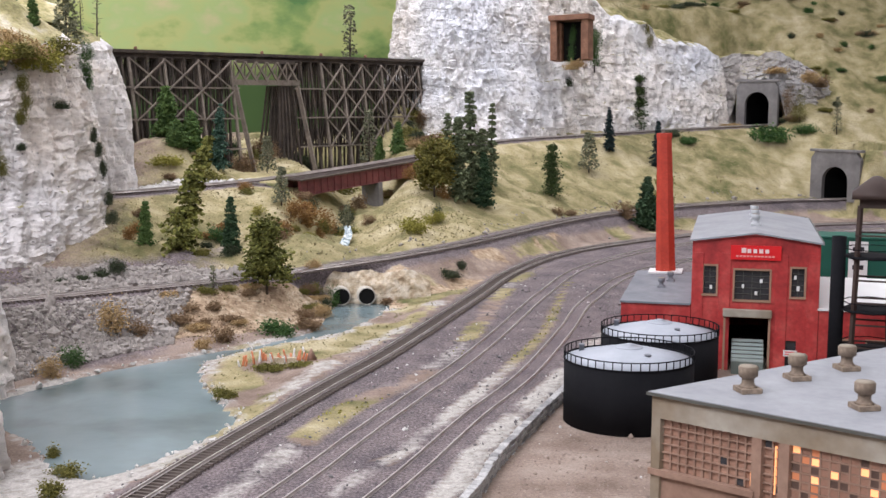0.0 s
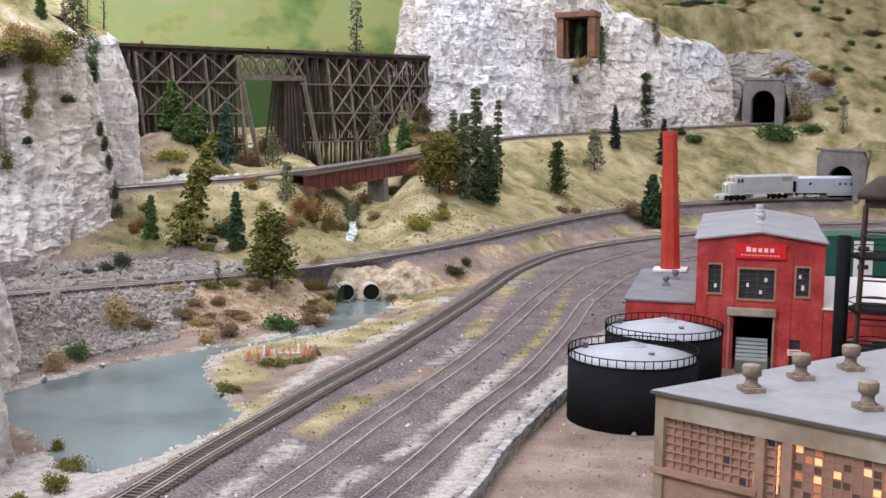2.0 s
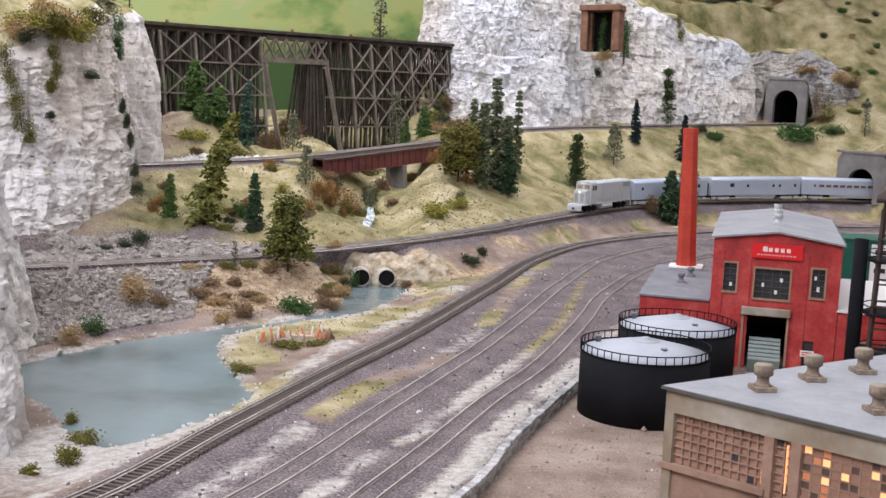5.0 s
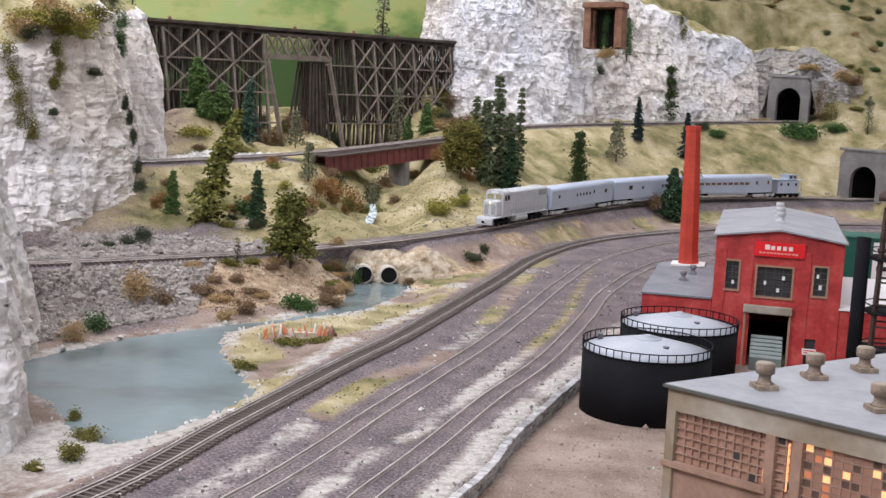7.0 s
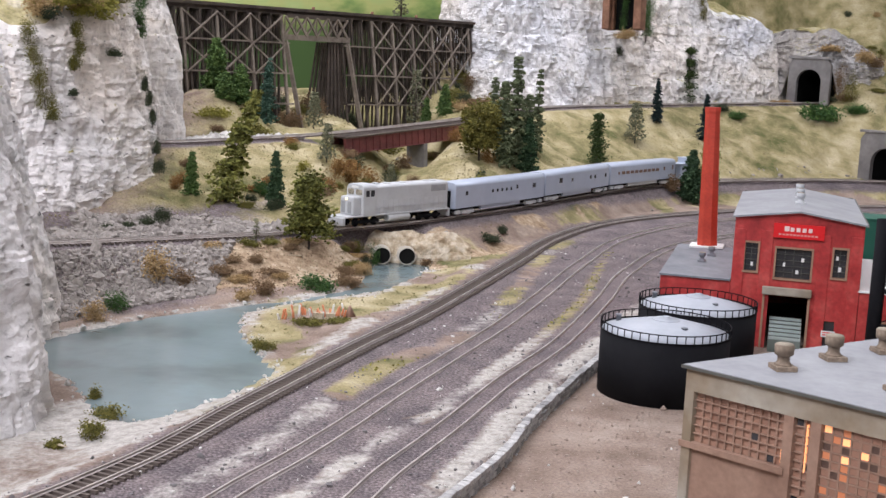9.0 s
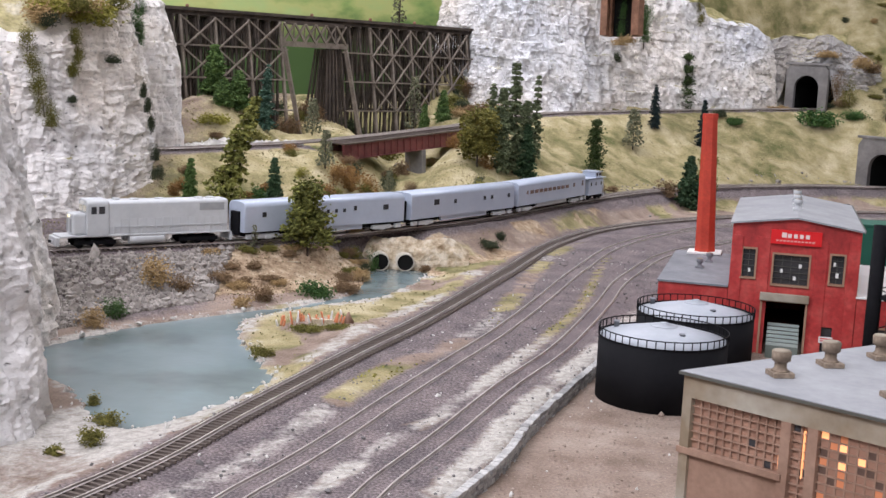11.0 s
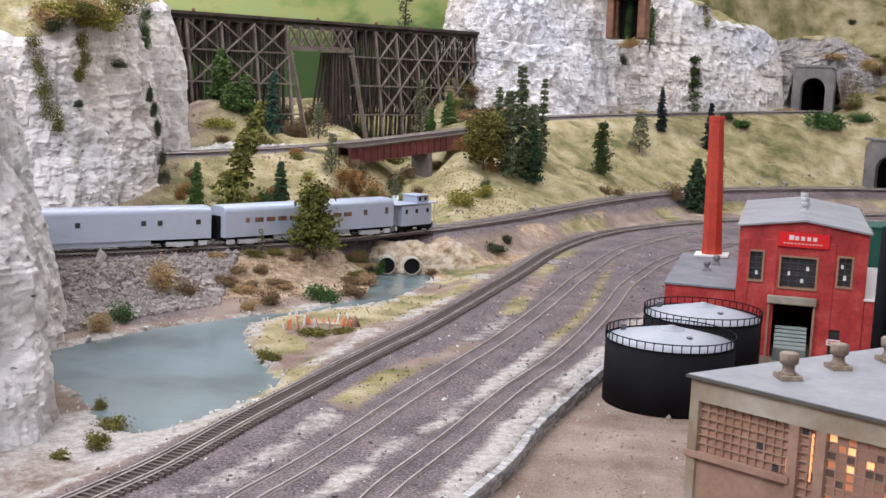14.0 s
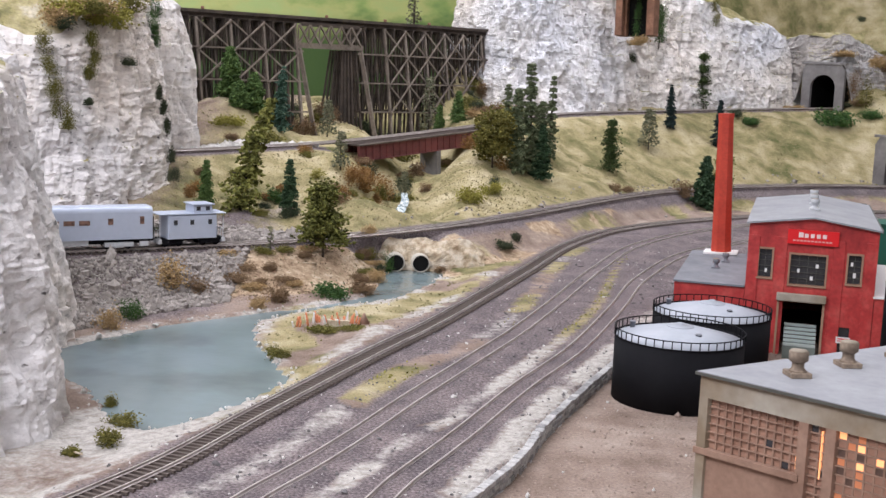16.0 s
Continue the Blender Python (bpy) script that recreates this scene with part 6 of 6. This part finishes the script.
BUSH_LABEL = {"dark": "low dark green scrub bush", "tan": "dry tan tumbleweed bush", "brown": "low brown dead scrub", "green": "leafy green bush", "olive": "small olive-green shrub", "rust": "rusty orange autumn shrub", "moss": "bright mossy clump"}


def bush(kind, x, y, r, h, seed, z=None):
    rs = np.random.RandomState(seed)
    z = height(x, y) if z is None else z
    t = thing("bush", pose(x, y, z - 0.001), BUSH_LABEL[kind] + " on the ground", "bush", "bushes of the layout")
    n = 9
    cs = np.c_[rs.uniform(-0.6, 0.6, n) * r, rs.uniform(-0.5, 0.5, n) * r, rs.uniform(0.15, 0.7, n) * h]
    pts = np.concatenate([c + rs.normal(size=(110, 3)) * [0.28 * r, 0.28 * r, 0.2 * h] for c in cs])
    pts[:, 2] = np.abs(pts[:, 2])
    v, f = leaves(pts, max(0.0011, 0.09 * r), rs)
    mesh_object("foliage", v, f, FOL[kind], t, flat=True)
    stem = bmesh.new()
    beam(stem, (0, 0, -0.002), (rs.uniform(-0.2, 0.2) * r, rs.uniform(-0.2, 0.2) * r, h * 0.5), 0.0008)
    part("stem", stem, M_BARK, t)
    return t


BUSHES = [
    ("dark", -0.455, 1.545, 0.0122, 0.0115), ("dark", -0.438, 1.571, 0.0109, 0.0102), ("dark", -0.417, 1.597, 0.0133, 0.0148), ("dark", -0.402, 1.619, 0.015, 0.0195), ("tan", -0.348, 1.362, 0.0209, 0.0367),
    ("brown", -0.315, 1.364, 0.0139, 0.019), ("green", -0.361, 1.244, 0.0144, 0.0208), ("tan", -0.367, 1.197, 0.0139, 0.0222), ("green", -0.165, 1.419, 0.0217, 0.0198), ("tan", -0.24, 1.335, 0.0124, 0.0149),
    ("brown", -0.226, 1.371, 0.0159, 0.0178), ("green", -0.116, 1.632, 0.010, 0.044), ("tan", -0.123, 1.537, 0.0143, 0.0171), ("olive", -0.152, 1.205, 0.0169, 0.005), ("olive", -0.122, 1.214, 0.0142, 0.005),
    ("olive", -0.181, 1.113, 0.0119, 0.0103), ("dark", 0.043, 1.791, 0.0183, 0.0133), ("dark", 0.062, 1.833, 0.0085, 0.0136), ("olive", -0.285, 0.935, 0.0055, 0.0169), ("olive", -0.262, 0.882, 0.0123, 0.0106),
    ("olive", -0.254, 0.826, 0.0084, 0.0123), ("olive", -0.273, 0.802, 0.0056, 0.0074), ("moss", -0.002, 1.988, 0.0277, 0.0233), ("moss", 0.022, 2.093, 0.0194, 0.0193), ("rust", -0.183, 1.984, 0.0276, 0.040),
    ("rust", -0.206, 1.937, 0.018, 0.036), ("rust", -0.158, 2.077, 0.0193, 0.040), ("rust", -0.203, 1.793, 0.0208, 0.0233), ("green", 0.874, 3.061, 0.0497, 0.0412), ("green", 0.655, 2.99, 0.0278, 0.0205),
    ("green", 0.976, 3.085, 0.0315, 0.0258), ("dark", 0.618, 3.005, 0.0209, 0.0155), ("brown", 0.267, 2.37, 0.0132, 0.0176), ("brown", -0.085, 1.655, 0.0083, 0.010), ("brown", -0.133, 1.455, 0.0169, 0.0162),
    ("brown", 0.415, 2.459, 0.0228, 0.0388), ("green", -0.298, 1.784, 0.0182, 0.0233), ("olive", -0.157, 2.52, 0.0359, 0.0479), ("rust", 0.042, 2.244, 0.0156, 0.0313), ("dark", -0.125, 1.599, 0.0074, 0.0148),
    ("olive", -0.139, 1.624, 0.0113, 0.0151), ("brown", -0.286, 1.41, 0.0131, 0.0092), ("olive", -0.37, 2.12, 0.03, 0.02), ("moss", -0.44, 2.12, 0.03, 0.016), ("brown", 0.30, 2.40, 0.015, 0.012), ("dark", 0.03, 2.13, 0.012, 0.02)]
for k in range(70):
    bx, by = 0.60 + 0.72 * random.random(), 3.12 + 0.55 * random.random()
    BUSHES.append((random.choice(["green", "olive", "brown", "dark", "tan"]), bx, by, random.uniform(0.010, 0.026), random.uniform(0.008, 0.018)))
for i, row in enumerate(BUSHES):
    bush(*row, seed=300 + i)


CLINGING = [
    ("olive", -0.558, 1.545, 0.265, 0.012, 0.03), ("olive", -0.553, 1.552, 0.237, 0.012, 0.03), ("olive", -0.546, 1.552, 0.208, 0.012, 0.03), ("olive", -0.540, 1.559, 0.182, 0.012, 0.028), ("olive", -0.532, 1.562, 0.168, 0.012, 0.022),
    ("olive", -0.516, 1.610, 0.275, 0.010, 0.026), ("olive", -0.514, 1.612, 0.250, 0.010, 0.026), ("olive", -0.517, 1.602, 0.232, 0.009, 0.02), ("green", -0.522, 1.94, 0.325, 0.010, 0.04), ("green", -0.476, 1.765, 0.298, 0.009, 0.03),
    ("green", -0.478, 1.778, 0.278, 0.009, 0.03), ("dark", -0.536, 1.575, 0.296, 0.014, 0.018), ("dark", -0.486, 1.676, 0.252, 0.010, 0.013), ("dark", -0.518, 1.596, 0.199, 0.006, 0.009), ("dark", -0.456, 1.725, 0.205, 0.006, 0.024),
    ("dark", -0.452, 1.730, 0.184, 0.006, 0.024), ("dark", -0.449, 1.742, 0.156, 0.006, 0.024), ("dark", -0.447, 1.755, 0.114, 0.007, 0.022), ("dark", -0.429, 1.701, 0.092, 0.010, 0.02), ("dark", 0.357, 2.972, 0.296, 0.012, 0.024),
    ("green", 0.415, 2.93, 0.345, 0.020, 0.06), ("green", 0.420, 2.95, 0.385, 0.018, 0.06), ("green", 0.352, 2.875, 0.348, 0.010, 0.055), ("green", 0.355, 2.88, 0.395, 0.009, 0.045), ("tan", 0.36, 2.87, 0.335, 0.025, 0.022),
    ("olive", 0.571, 3.11, 0.43, 0.012, 0.05), ("olive", 0.578, 3.108, 0.395, 0.010, 0.04), ("moss", -0.509, 1.632, 0.303, 0.024, 0.024), ("moss", -0.500, 1.676, 0.312, 0.022, 0.02), ("olive", -0.513, 1.602, 0.318, 0.022, 0.02),
    ("tan", -0.537, 1.632, 0.335, 0.022, 0.022), ("moss", -0.505, 1.65, 0.300, 0.034, 0.034), ("tan", -0.52, 1.62, 0.312, 0.030, 0.028), ("moss", -0.545, 1.60, 0.315, 0.030, 0.024), ("olive", -0.49, 1.70, 0.325, 0.022, 0.024), ("tan", -0.56, 1.585, 0.30, 0.026, 0.026), ("moss", -0.401, 1.110, 0.010, 0.007, 0.016), ("olive", -0.405, 1.165, 0.012, 0.008, 0.014), ("brown", 0.94, 3.13, 0.22, 0.02, 0.08), ("olive", 0.97, 3.12, 0.21, 0.022, 0.085), ("tan", 1.0, 3.16, 0.31, 0.03, 0.03),
    ("tan", 0.93, 3.20, 0.335, 0.03, 0.02), ("brown", 1.05, 3.2, 0.30, 0.025, 0.03)]
for i, (k, bx, by, bz, br, bh) in enumerate(CLINGING):
    tagged(bush(k, bx, by, br, bh, 700 + i, bz), BUSH_LABEL[k].replace(" bush", "") + " clinging to the rock")
for k in range(26):
    bx, by = random.uniform(-0.06, 0.09), random.uniform(2.58, 2.86)
    bush(random.choice(["brown", "tan", "dark", "olive"]), bx, by, random.uniform(0.012, 0.022), random.uniform(0.012, 0.03), 800 + k)
for k in range(16):
    bx, by = random.uniform(-0.22, 0.01), random.uniform(2.02, 2.48)
    bush(random.choice(["brown", "olive", "dark", "rust"]), bx, by, random.uniform(0.012, 0.024), random.uniform(0.012, 0.028), 880 + k)
for k in range(64):
    # undergrowth round the trestle's feet
    a = random.uniform(0.0, 0.76)
    off = random.uniform(-0.10, 0.085)
    bx, by = -0.569 + 0.7076 * a + 0.7066 * off, 2.30 + 0.7066 * a - 0.7076 * off
    if abs(near(UPPER, np.array([bx]), np.array([by]))[0][0]) > 0.032:
        bush(random.choice(["dark", "olive", "brown", "dark", "green"]), bx, by, random.uniform(0.012, 0.024), random.uniform(0.016, 0.045), 1000 + k)
for k in range(22):
    bx, by = random.uniform(-0.43, -0.16), random.uniform(1.70, 2.10)
    bush(random.choice(["brown", "olive", "dark", "rust", "moss"]), bx, by, random.uniform(0.008, 0.018), random.uniform(0.008, 0.018), 840 + k)


for k in range(30):
    bx = random.uniform(-0.33, -0.13)
    by = float(np.interp(bx, MAIN[:, 0], MAIN[:, 1])) - random.uniform(0.035, 0.12)
    if not inside(POND, np.array([bx]), np.array([by]))[0] and abs(bx + 0.193) > 0.02:
        bush(random.choice(["brown", "tan", "brown", "olive"]), bx, by, random.uniform(0.006, 0.015), random.uniform(0.004, 0.010), 920 + k)
for i, (k, bx, by, br, bh) in enumerate((("tan", -0.146, 1.645, 0.012, 0.016), ("brown", -0.150, 1.61, 0.012, 0.014), ("olive", -0.040, 1.665, 0.012, 0.010), ("tan", -0.030, 1.69, 0.014, 0.010), ("brown", -0.045, 1.64, 0.008, 0.008))):
    bush(k, bx, by, br, bh, 960 + i)


# ---- small stones ----
def stones(name, n, where, size, mat, label, seed):
    """Angular stones strewn where the given test allows."""
    rs = np.random.RandomState(seed)
    x, y = where(rs, n)
    z = ground(x, y)
    ico = bmesh.new()
    bmesh.ops.create_icosphere(ico, subdivisions=1, radius=1)
    b = np.array([v.co[:] for v in ico.verts])
    fb = np.array([[v.index for v in f.verts] for f in ico.faces])
    ico.free()
    s = size * rs.lognormal(0, 0.45, len(x))[:, None, None]
    v = b[None] * (1 + 0.35 * rs.normal(size=(len(x), len(b), 1)).clip(-1.2, 1.2)) * rs.uniform(0.6, 1.2, (len(x), 1, 3)) * s
    v = v + np.stack([x, y, z + 0.2 * s[:, 0, 0]], -1)[:, None]
    f = fb[None] + len(b) * np.arange(len(x))[:, None, None]
    ob = mesh_object(name, v.reshape(-1, 3), f.reshape(-1, 3), mat, flat=True)
    return tagged(ob, label, "stones", kind="stuff")


def island_stone(name, lo, hi):
    m, nt, b = material(name, hi, 0.9)
    rnd = nt.nodes.new("ShaderNodeNewGeometry").outputs["Random Per Island"]
    col = ramp(nt, rnd, [(0.0, lo), (1.0, hi)])
    col = mix(nt, 0.5, col, ramp(nt, noise_tex(nt, world_coords(nt), 300, 3), [(0.3, lo), (0.7, hi)]))
    nt.links.new(col, b.inputs["Base Color"])
    return m


M_RUBBLE = island_stone("grey_rubble", (0.15, 0.13, 0.12), (0.46, 0.42, 0.385))
M_PALESTONE = island_stone("pale_stone", (0.45, 0.43, 0.40), (0.74, 0.72, 0.70))
M_CINDER = island_stone("dark_cinder", (0.08, 0.073, 0.075), (0.26, 0.24, 0.24))


def left_bank(rs, n):
    s = rs.uniform(0.0, 1, n) ** 1.3
    x = -0.50 + 0.22 * s
    p = np.stack([np.interp(x, MAIN[:, 0], MAIN[:, 1])], -1)[:, 0]
    y = p - 0.03 - rs.uniform(0, 0.29, n) * (1.05 - 0.6 * s)
    k = ~inside(POND, x, y)
    return x[k], y[k]


def behind_main(rs, n):
    x = rs.uniform(-0.50, -0.18, n)
    y = np.interp(x, MAIN[:, 0], MAIN[:, 1]) + 0.028 + rs.uniform(0, 0.19, n) * np.clip((-0.16 - x) / 0.25, 0.12, 1)
    return x, y


def yard_scatter(rs, n):
    x, y = rs.uniform(-0.5, 0.35, n), rs.uniform(0.5, 1.9, n)
    d0, dw, dm = near(YARD[0], x, y)[0], near(WALL, x, y)[0], near(MAIN, x, y)[0]
    clear = np.min([np.abs(near(c, x, y)[0]) for c in YARD], axis=0) > 0.011
    k = (d0 < 0.035) & (dw > 0.0) & (dm < -0.05) & clear
    return x[k], y[k]


def slope_scatter(rs, n):
    x, y = rs.uniform(-0.4, 1.0, n), rs.uniform(1.7, 3.1, n)
    dm, du = near(MAIN, x, y)[0], near(UPPER, x, y)[0]
    k = ((dm > 0.028) & (dm < 0.07)) | ((du > 0.025) & (du < 0.06)) | ((dm < -0.03) & (dm > -0.06) & (rs.uniform(size=n) < 0.3))
    return x[k], y[k]


def shore(rs, n):
    i = rs.randint(0, len(POND), n)
    x, y = POND[i, 0] + rs.normal(size=n) * 0.008, POND[i, 1] + rs.normal(size=n) * 0.008
    return x, y


def trestle_end(rs, n):
    x = rs.uniform(-0.47, -0.29, n)
    return x, np.interp(x, UPPER[:, 0], UPPER[:, 1]) + 0.030 + rs.uniform(0, 0.09, n) * np.clip((-0.26 - x) / 0.12, 0.2, 1)


stones("rubble", 1500, trestle_end, 0.0026, M_PALESTONE, "pale broken rubble heaped below the buttress", 9)
stones("rubble", 10000, left_bank, 0.0019, M_RUBBLE, "grey angular rubble bank below the main line", 1)
stones("rubble", 8500, behind_main, 0.0024, M_RUBBLE, "grey angular rubble at the cliff foot", 2)
stones("gravel", 12000, yard_scatter, 0.00065, M_CINDER, "dark cinders and gravel between the yard tracks", 3)
stones("gravel", 900, yard_scatter, 0.0008, M_PALESTONE, "pale stones strewn between the yard tracks", 4)
stones("gravel", 2600, slope_scatter, 0.0022, M_RUBBLE, "grey gravel along the upper tracks", 5)
def lot_scatter(rs, n):
    x, y = rs.uniform(-0.12, 0.35, n), rs.uniform(0.45, 1.3, n)
    k = near(WALL, x, y)[0] < -0.008
    return x[k], y[k]


M_GRIT = island_stone("pinkish_grit", (0.20, 0.14, 0.11), (0.46, 0.38, 0.33))
stones("gravel", 9000, lot_scatter, 0.0006, M_GRIT, "pinkish grit strewn over the factory yard", 7)
stones("gravel", 160, lot_scatter, 0.0011, M_PALESTONE, "pale stones strewn over the factory yard", 8)
stones("shore_stones", 420, shore, 0.0011, M_PALESTONE, "pale pebbles along the pond shore", 6)


def tufts(n, test, size, kind, label, seed):
    rs = np.random.RandomState(seed)
    x, y = rs.uniform(-0.55, 1.35, n), rs.uniform(1.0, 3.7, n)
    k = test(x, y, rs)
    x, y = x[k], y[k]
    z = ground(x, y)
    v, f = leaves(np.stack([x, y, z + size * 0.3], -1), size, rs, -0.5)
    ob = mesh_object("grass_tufts", v, f, FOL[kind], flat=True)
    return tagged(ob, label, "grass", kind="stuff")


def on_hill(x, y, rs):
    dm, du = near(MAIN, x, y)[0], near(UPPER, x, y)[0]
    return (dm > 0.04) & (np.abs(du) > 0.03) & (fbm(x * 6, y * 6, 5.0) + 0.25 * rs.normal(size=len(x)) > 0.02)


def on_scrub(x, y, rs):
    dm = near(MAIN, x, y)[0]
    return (dm < -0.035) & (dm > -0.14) & (x > -0.40) & (x < -0.10) & ~inside(POND, x, y)


def on_lawn(x, y, rs):
    dm, d0 = near(MAIN, x, y)[0], near(YARD[0], x, y)[0]
    return (dm < -0.03) & (d0 > 0.035) & (x > -0.25) & ~inside(POND, x, y) & (fbm(x * 9, y * 9, 2.0, 5) > -0.05)


FOL["hay"] = foliage("dry_hay_grass", (0.20, 0.165, 0.085), (0.40, 0.34, 0.21))
FOL["scrub"] = foliage("pinkish_brown_scrub", (0.16, 0.11, 0.075), (0.36, 0.26, 0.18))
FOL["sage"] = foliage("dull_olive_grass", (0.17, 0.15, 0.07), (0.30, 0.265, 0.14))
tufts(70000, on_hill, 0.0021, "hay", "dry pale grass tufts on the hillside", 11)
tufts(50000, on_hill, 0.0019, "sage", "dull olive grass tufts on the hillside", 12)
tufts(90000, on_scrub, 0.0018, "scrub", "brown dead scrub on the bank", 13)
tufts(30000, on_scrub, 0.0020, "hay", "dry straw on the bank", 14)
tufts(26000, on_lawn, 0.0018, "sage", "short olive grass beside the yard", 15)


# ---- camp on the bank, driftwood and odds and ends ----
M_ORANGE = speckled("orange_plastic", [(0.3, (0.62, 0.20, 0.09)), (0.7, (0.75, 0.32, 0.17))], 60, 0.6)


def camp():
    rs = random.Random(9)
    for k in range(26):
        x, y = -0.184 + 0.0028 * k + rs.uniform(-0.003, 0.003), 1.240 + rs.uniform(-0.020, 0.018)
        h = rs.uniform(0.007, 0.0135)
        bm = lathe(bmesh.new(), [(0.0011, 0), (0.0013, h * 0.35), (0.0009, h * 0.7), (0.0012, h * 0.85), (0.0005, h)], 8)
        ob = part("figurine", bm, M_ORANGE if k % 4 else M_WHITE)
        ob.matrix_world = pose(x, y, height(x, y) - 0.0005, rs.uniform(-14, 14), rs.uniform(-14, 14), 0)
        tagged(ob, "tiny plain orange or white peg figure on the bank", "figurine", "camp figures")
    for x, y, s in ((-0.143, 1.222, 0.0052), (-0.130, 1.222, 0.0048)):
        ob = part("crate", boxes((-s, s, -s * 0.5, s * 0.5, 0, s * 1.4), bevel=0.0004), M_CREAM)
        ob.matrix_world = pose(x, y, height(x, y), 0, 0, 10)
        tagged(ob, "small cream box standing at the camp", "box")
    ob = part("tent", lathe(bmesh.new(), [(0.0062, 0), (0.0008, 0.012)], 4), M_TAN)
    ob.matrix_world = pose(-0.112, 1.245, height(-0.112, 1.245))
    tagged(ob, "small brown pointed tent at the camp", "tent")
    for x, y, a, ln in ((-0.262, 1.60, 120, 0.05), (-0.245, 1.585, 35, 0.03), (-0.236, 1.60, 60, 0.03), (-0.25, 1.59, 150, 0.028), (-0.27, 0.80, 40, 0.03), (-0.20, 1.50, -8, 0.10)):
        bm = bmesh.new()
        lathe(bm, [(0.0013, -ln / 2), (0.0010, 0), (0.0004, ln / 2)], 7, pose(0, 0, 0.002, 80))
        ob = part("driftwood", bm, M_CREAM)
        ob.matrix_world = pose(x, y, height(x, y) + 0.001, 0, 0, a)
        tagged(ob, "bleached dead branch lying on the ground", "branch", "driftwood")


camp()


def weeds(x, y, rs):
    d0, dw = near(YARD[0], x, y)[0], near(WALL, x, y)[0]
    strip = (np.abs(near(WEEDS_NEAR, x, y)[0]) < 0.007) & (y > 1.15) & (y < 1.85)
    patch = (np.abs(near(WEEDS_FAR, x, y)[0]) < 0.014) & (fbm(x * 6, y * 6, 4.0) > 0.0) & (y < 1.3)
    return (strip | patch) & (dw > 0) & (y < 2.0)


tufts(42000, weeds, 0.0019, "moss", "yellow-green weeds between the yard tracks", 17)


# ---- the stone retaining wall of the yard ----
def retaining_wall():
    t = thing("retaining_wall", Matrix(), "grey cut-stone retaining wall along the yard edge", "retaining wall")
    tagged(t, kind="structure")
    shapes = []
    rs = random.Random(4)
    for k in range(5):
        bm = bmesh.new()
        box(bm, -0.5, 0.5, -0.5, 0.5, -0.5, 0.5, bevel=0.12)
        for v in bm.verts:
            v.co += Vector((rs.uniform(-0.06, 0.06), rs.uniform(-0.06, 0.06), rs.uniform(-0.06, 0.06)))
        me = bpy.data.meshes.new("stone")
        bm.to_mesh(me)
        bm.free()
        me.materials.append(M_WALLSTONE)
        shapes.append(me)
    for c in range(4):
        z = LOT + 0.0012 + 0.0038 * c
        p, d, s = evenly(WALL, 0.0098, 0.20 + 0.0045 * (c % 2), 0.90)
        for q, e in zip(p, d):
            ob = new("stone", rs.choice(shapes))
            ob.parent = t
            ob.matrix_world = Matrix.Translation((q[0] + e[1] * (0.003 + rs.uniform(-0.0006, 0.0006)), q[1] - e[0] * 0.003, z)) @ Matrix.Rotation(math.atan2(e[1], e[0]), 4, "Z") @ Matrix.Diagonal((rs.uniform(0.0086, 0.0094), 0.0062, 0.0035, 1))


def wallstone():
    m, nt, b = material("wall_stone", (0.4, 0.4, 0.4), 0.9)
    rnd = nt.nodes.new("ShaderNodeObjectInfo").outputs["Random"]
    col = ramp(nt, rnd, [(0.0, (0.24, 0.235, 0.235)), (1.0, (0.50, 0.49, 0.48))])
    g = ramp(nt, noise_tex(nt, world_coords(nt), 350, 3), [(0.3, (0.75, 0.75, 0.75)), (0.7, (1.2, 1.2, 1.2))])
    nt.links.new(mix(nt, 1.0, col, g, "MULTIPLY"), b.inputs["Base Color"])
    return m


M_WALLSTONE = wallstone()
retaining_wall()


# ---- what moves ----
S0 = lengths(MAIN)[3 * 40]
TRAVEL = [(0.0, 2.318), (0.5, 2.222), (1.0, 2.126), (1.5, 2.020), (2.0, 1.912), (2.5, 1.803), (3.0, 1.698), (3.5, 1.598), (4.0, 1.500), (5.0, 1.306), (6.0, 1.113), (7.0, 0.931), (8.0, 0.744), (9.0, 0.548), (10.0, 0.353),
          (11.0, 0.168), (11.5, 0.076), (12.5, -0.114), (14.0, -0.430), (15.0, -0.618), (16.0, -0.798)]


def motions():
    s = lengths(MAIN)

    def on_line(a):
        return Vector((np.interp(a, s, MAIN[:, 0]), np.interp(a, s, MAIN[:, 1]), RAIL_TOP))

    for ob, back, wheelbase in TRAIN:
        rows = []
        for k in range(65):
            t = k / 4
            nose = S0 + float(np.interp(t, [r[0] for r in TRAVEL], [r[1] for r in TRAVEL]))
            a, b = on_line(nose + back - wheelbase), on_line(nose + back + wheelbase)
            rows.append((t, pose(*((a + b) / 2), 0, 0, math.degrees(math.atan2(a.y - b.y, a.x - b.x)))))
        walk(ob, rows)


motions()
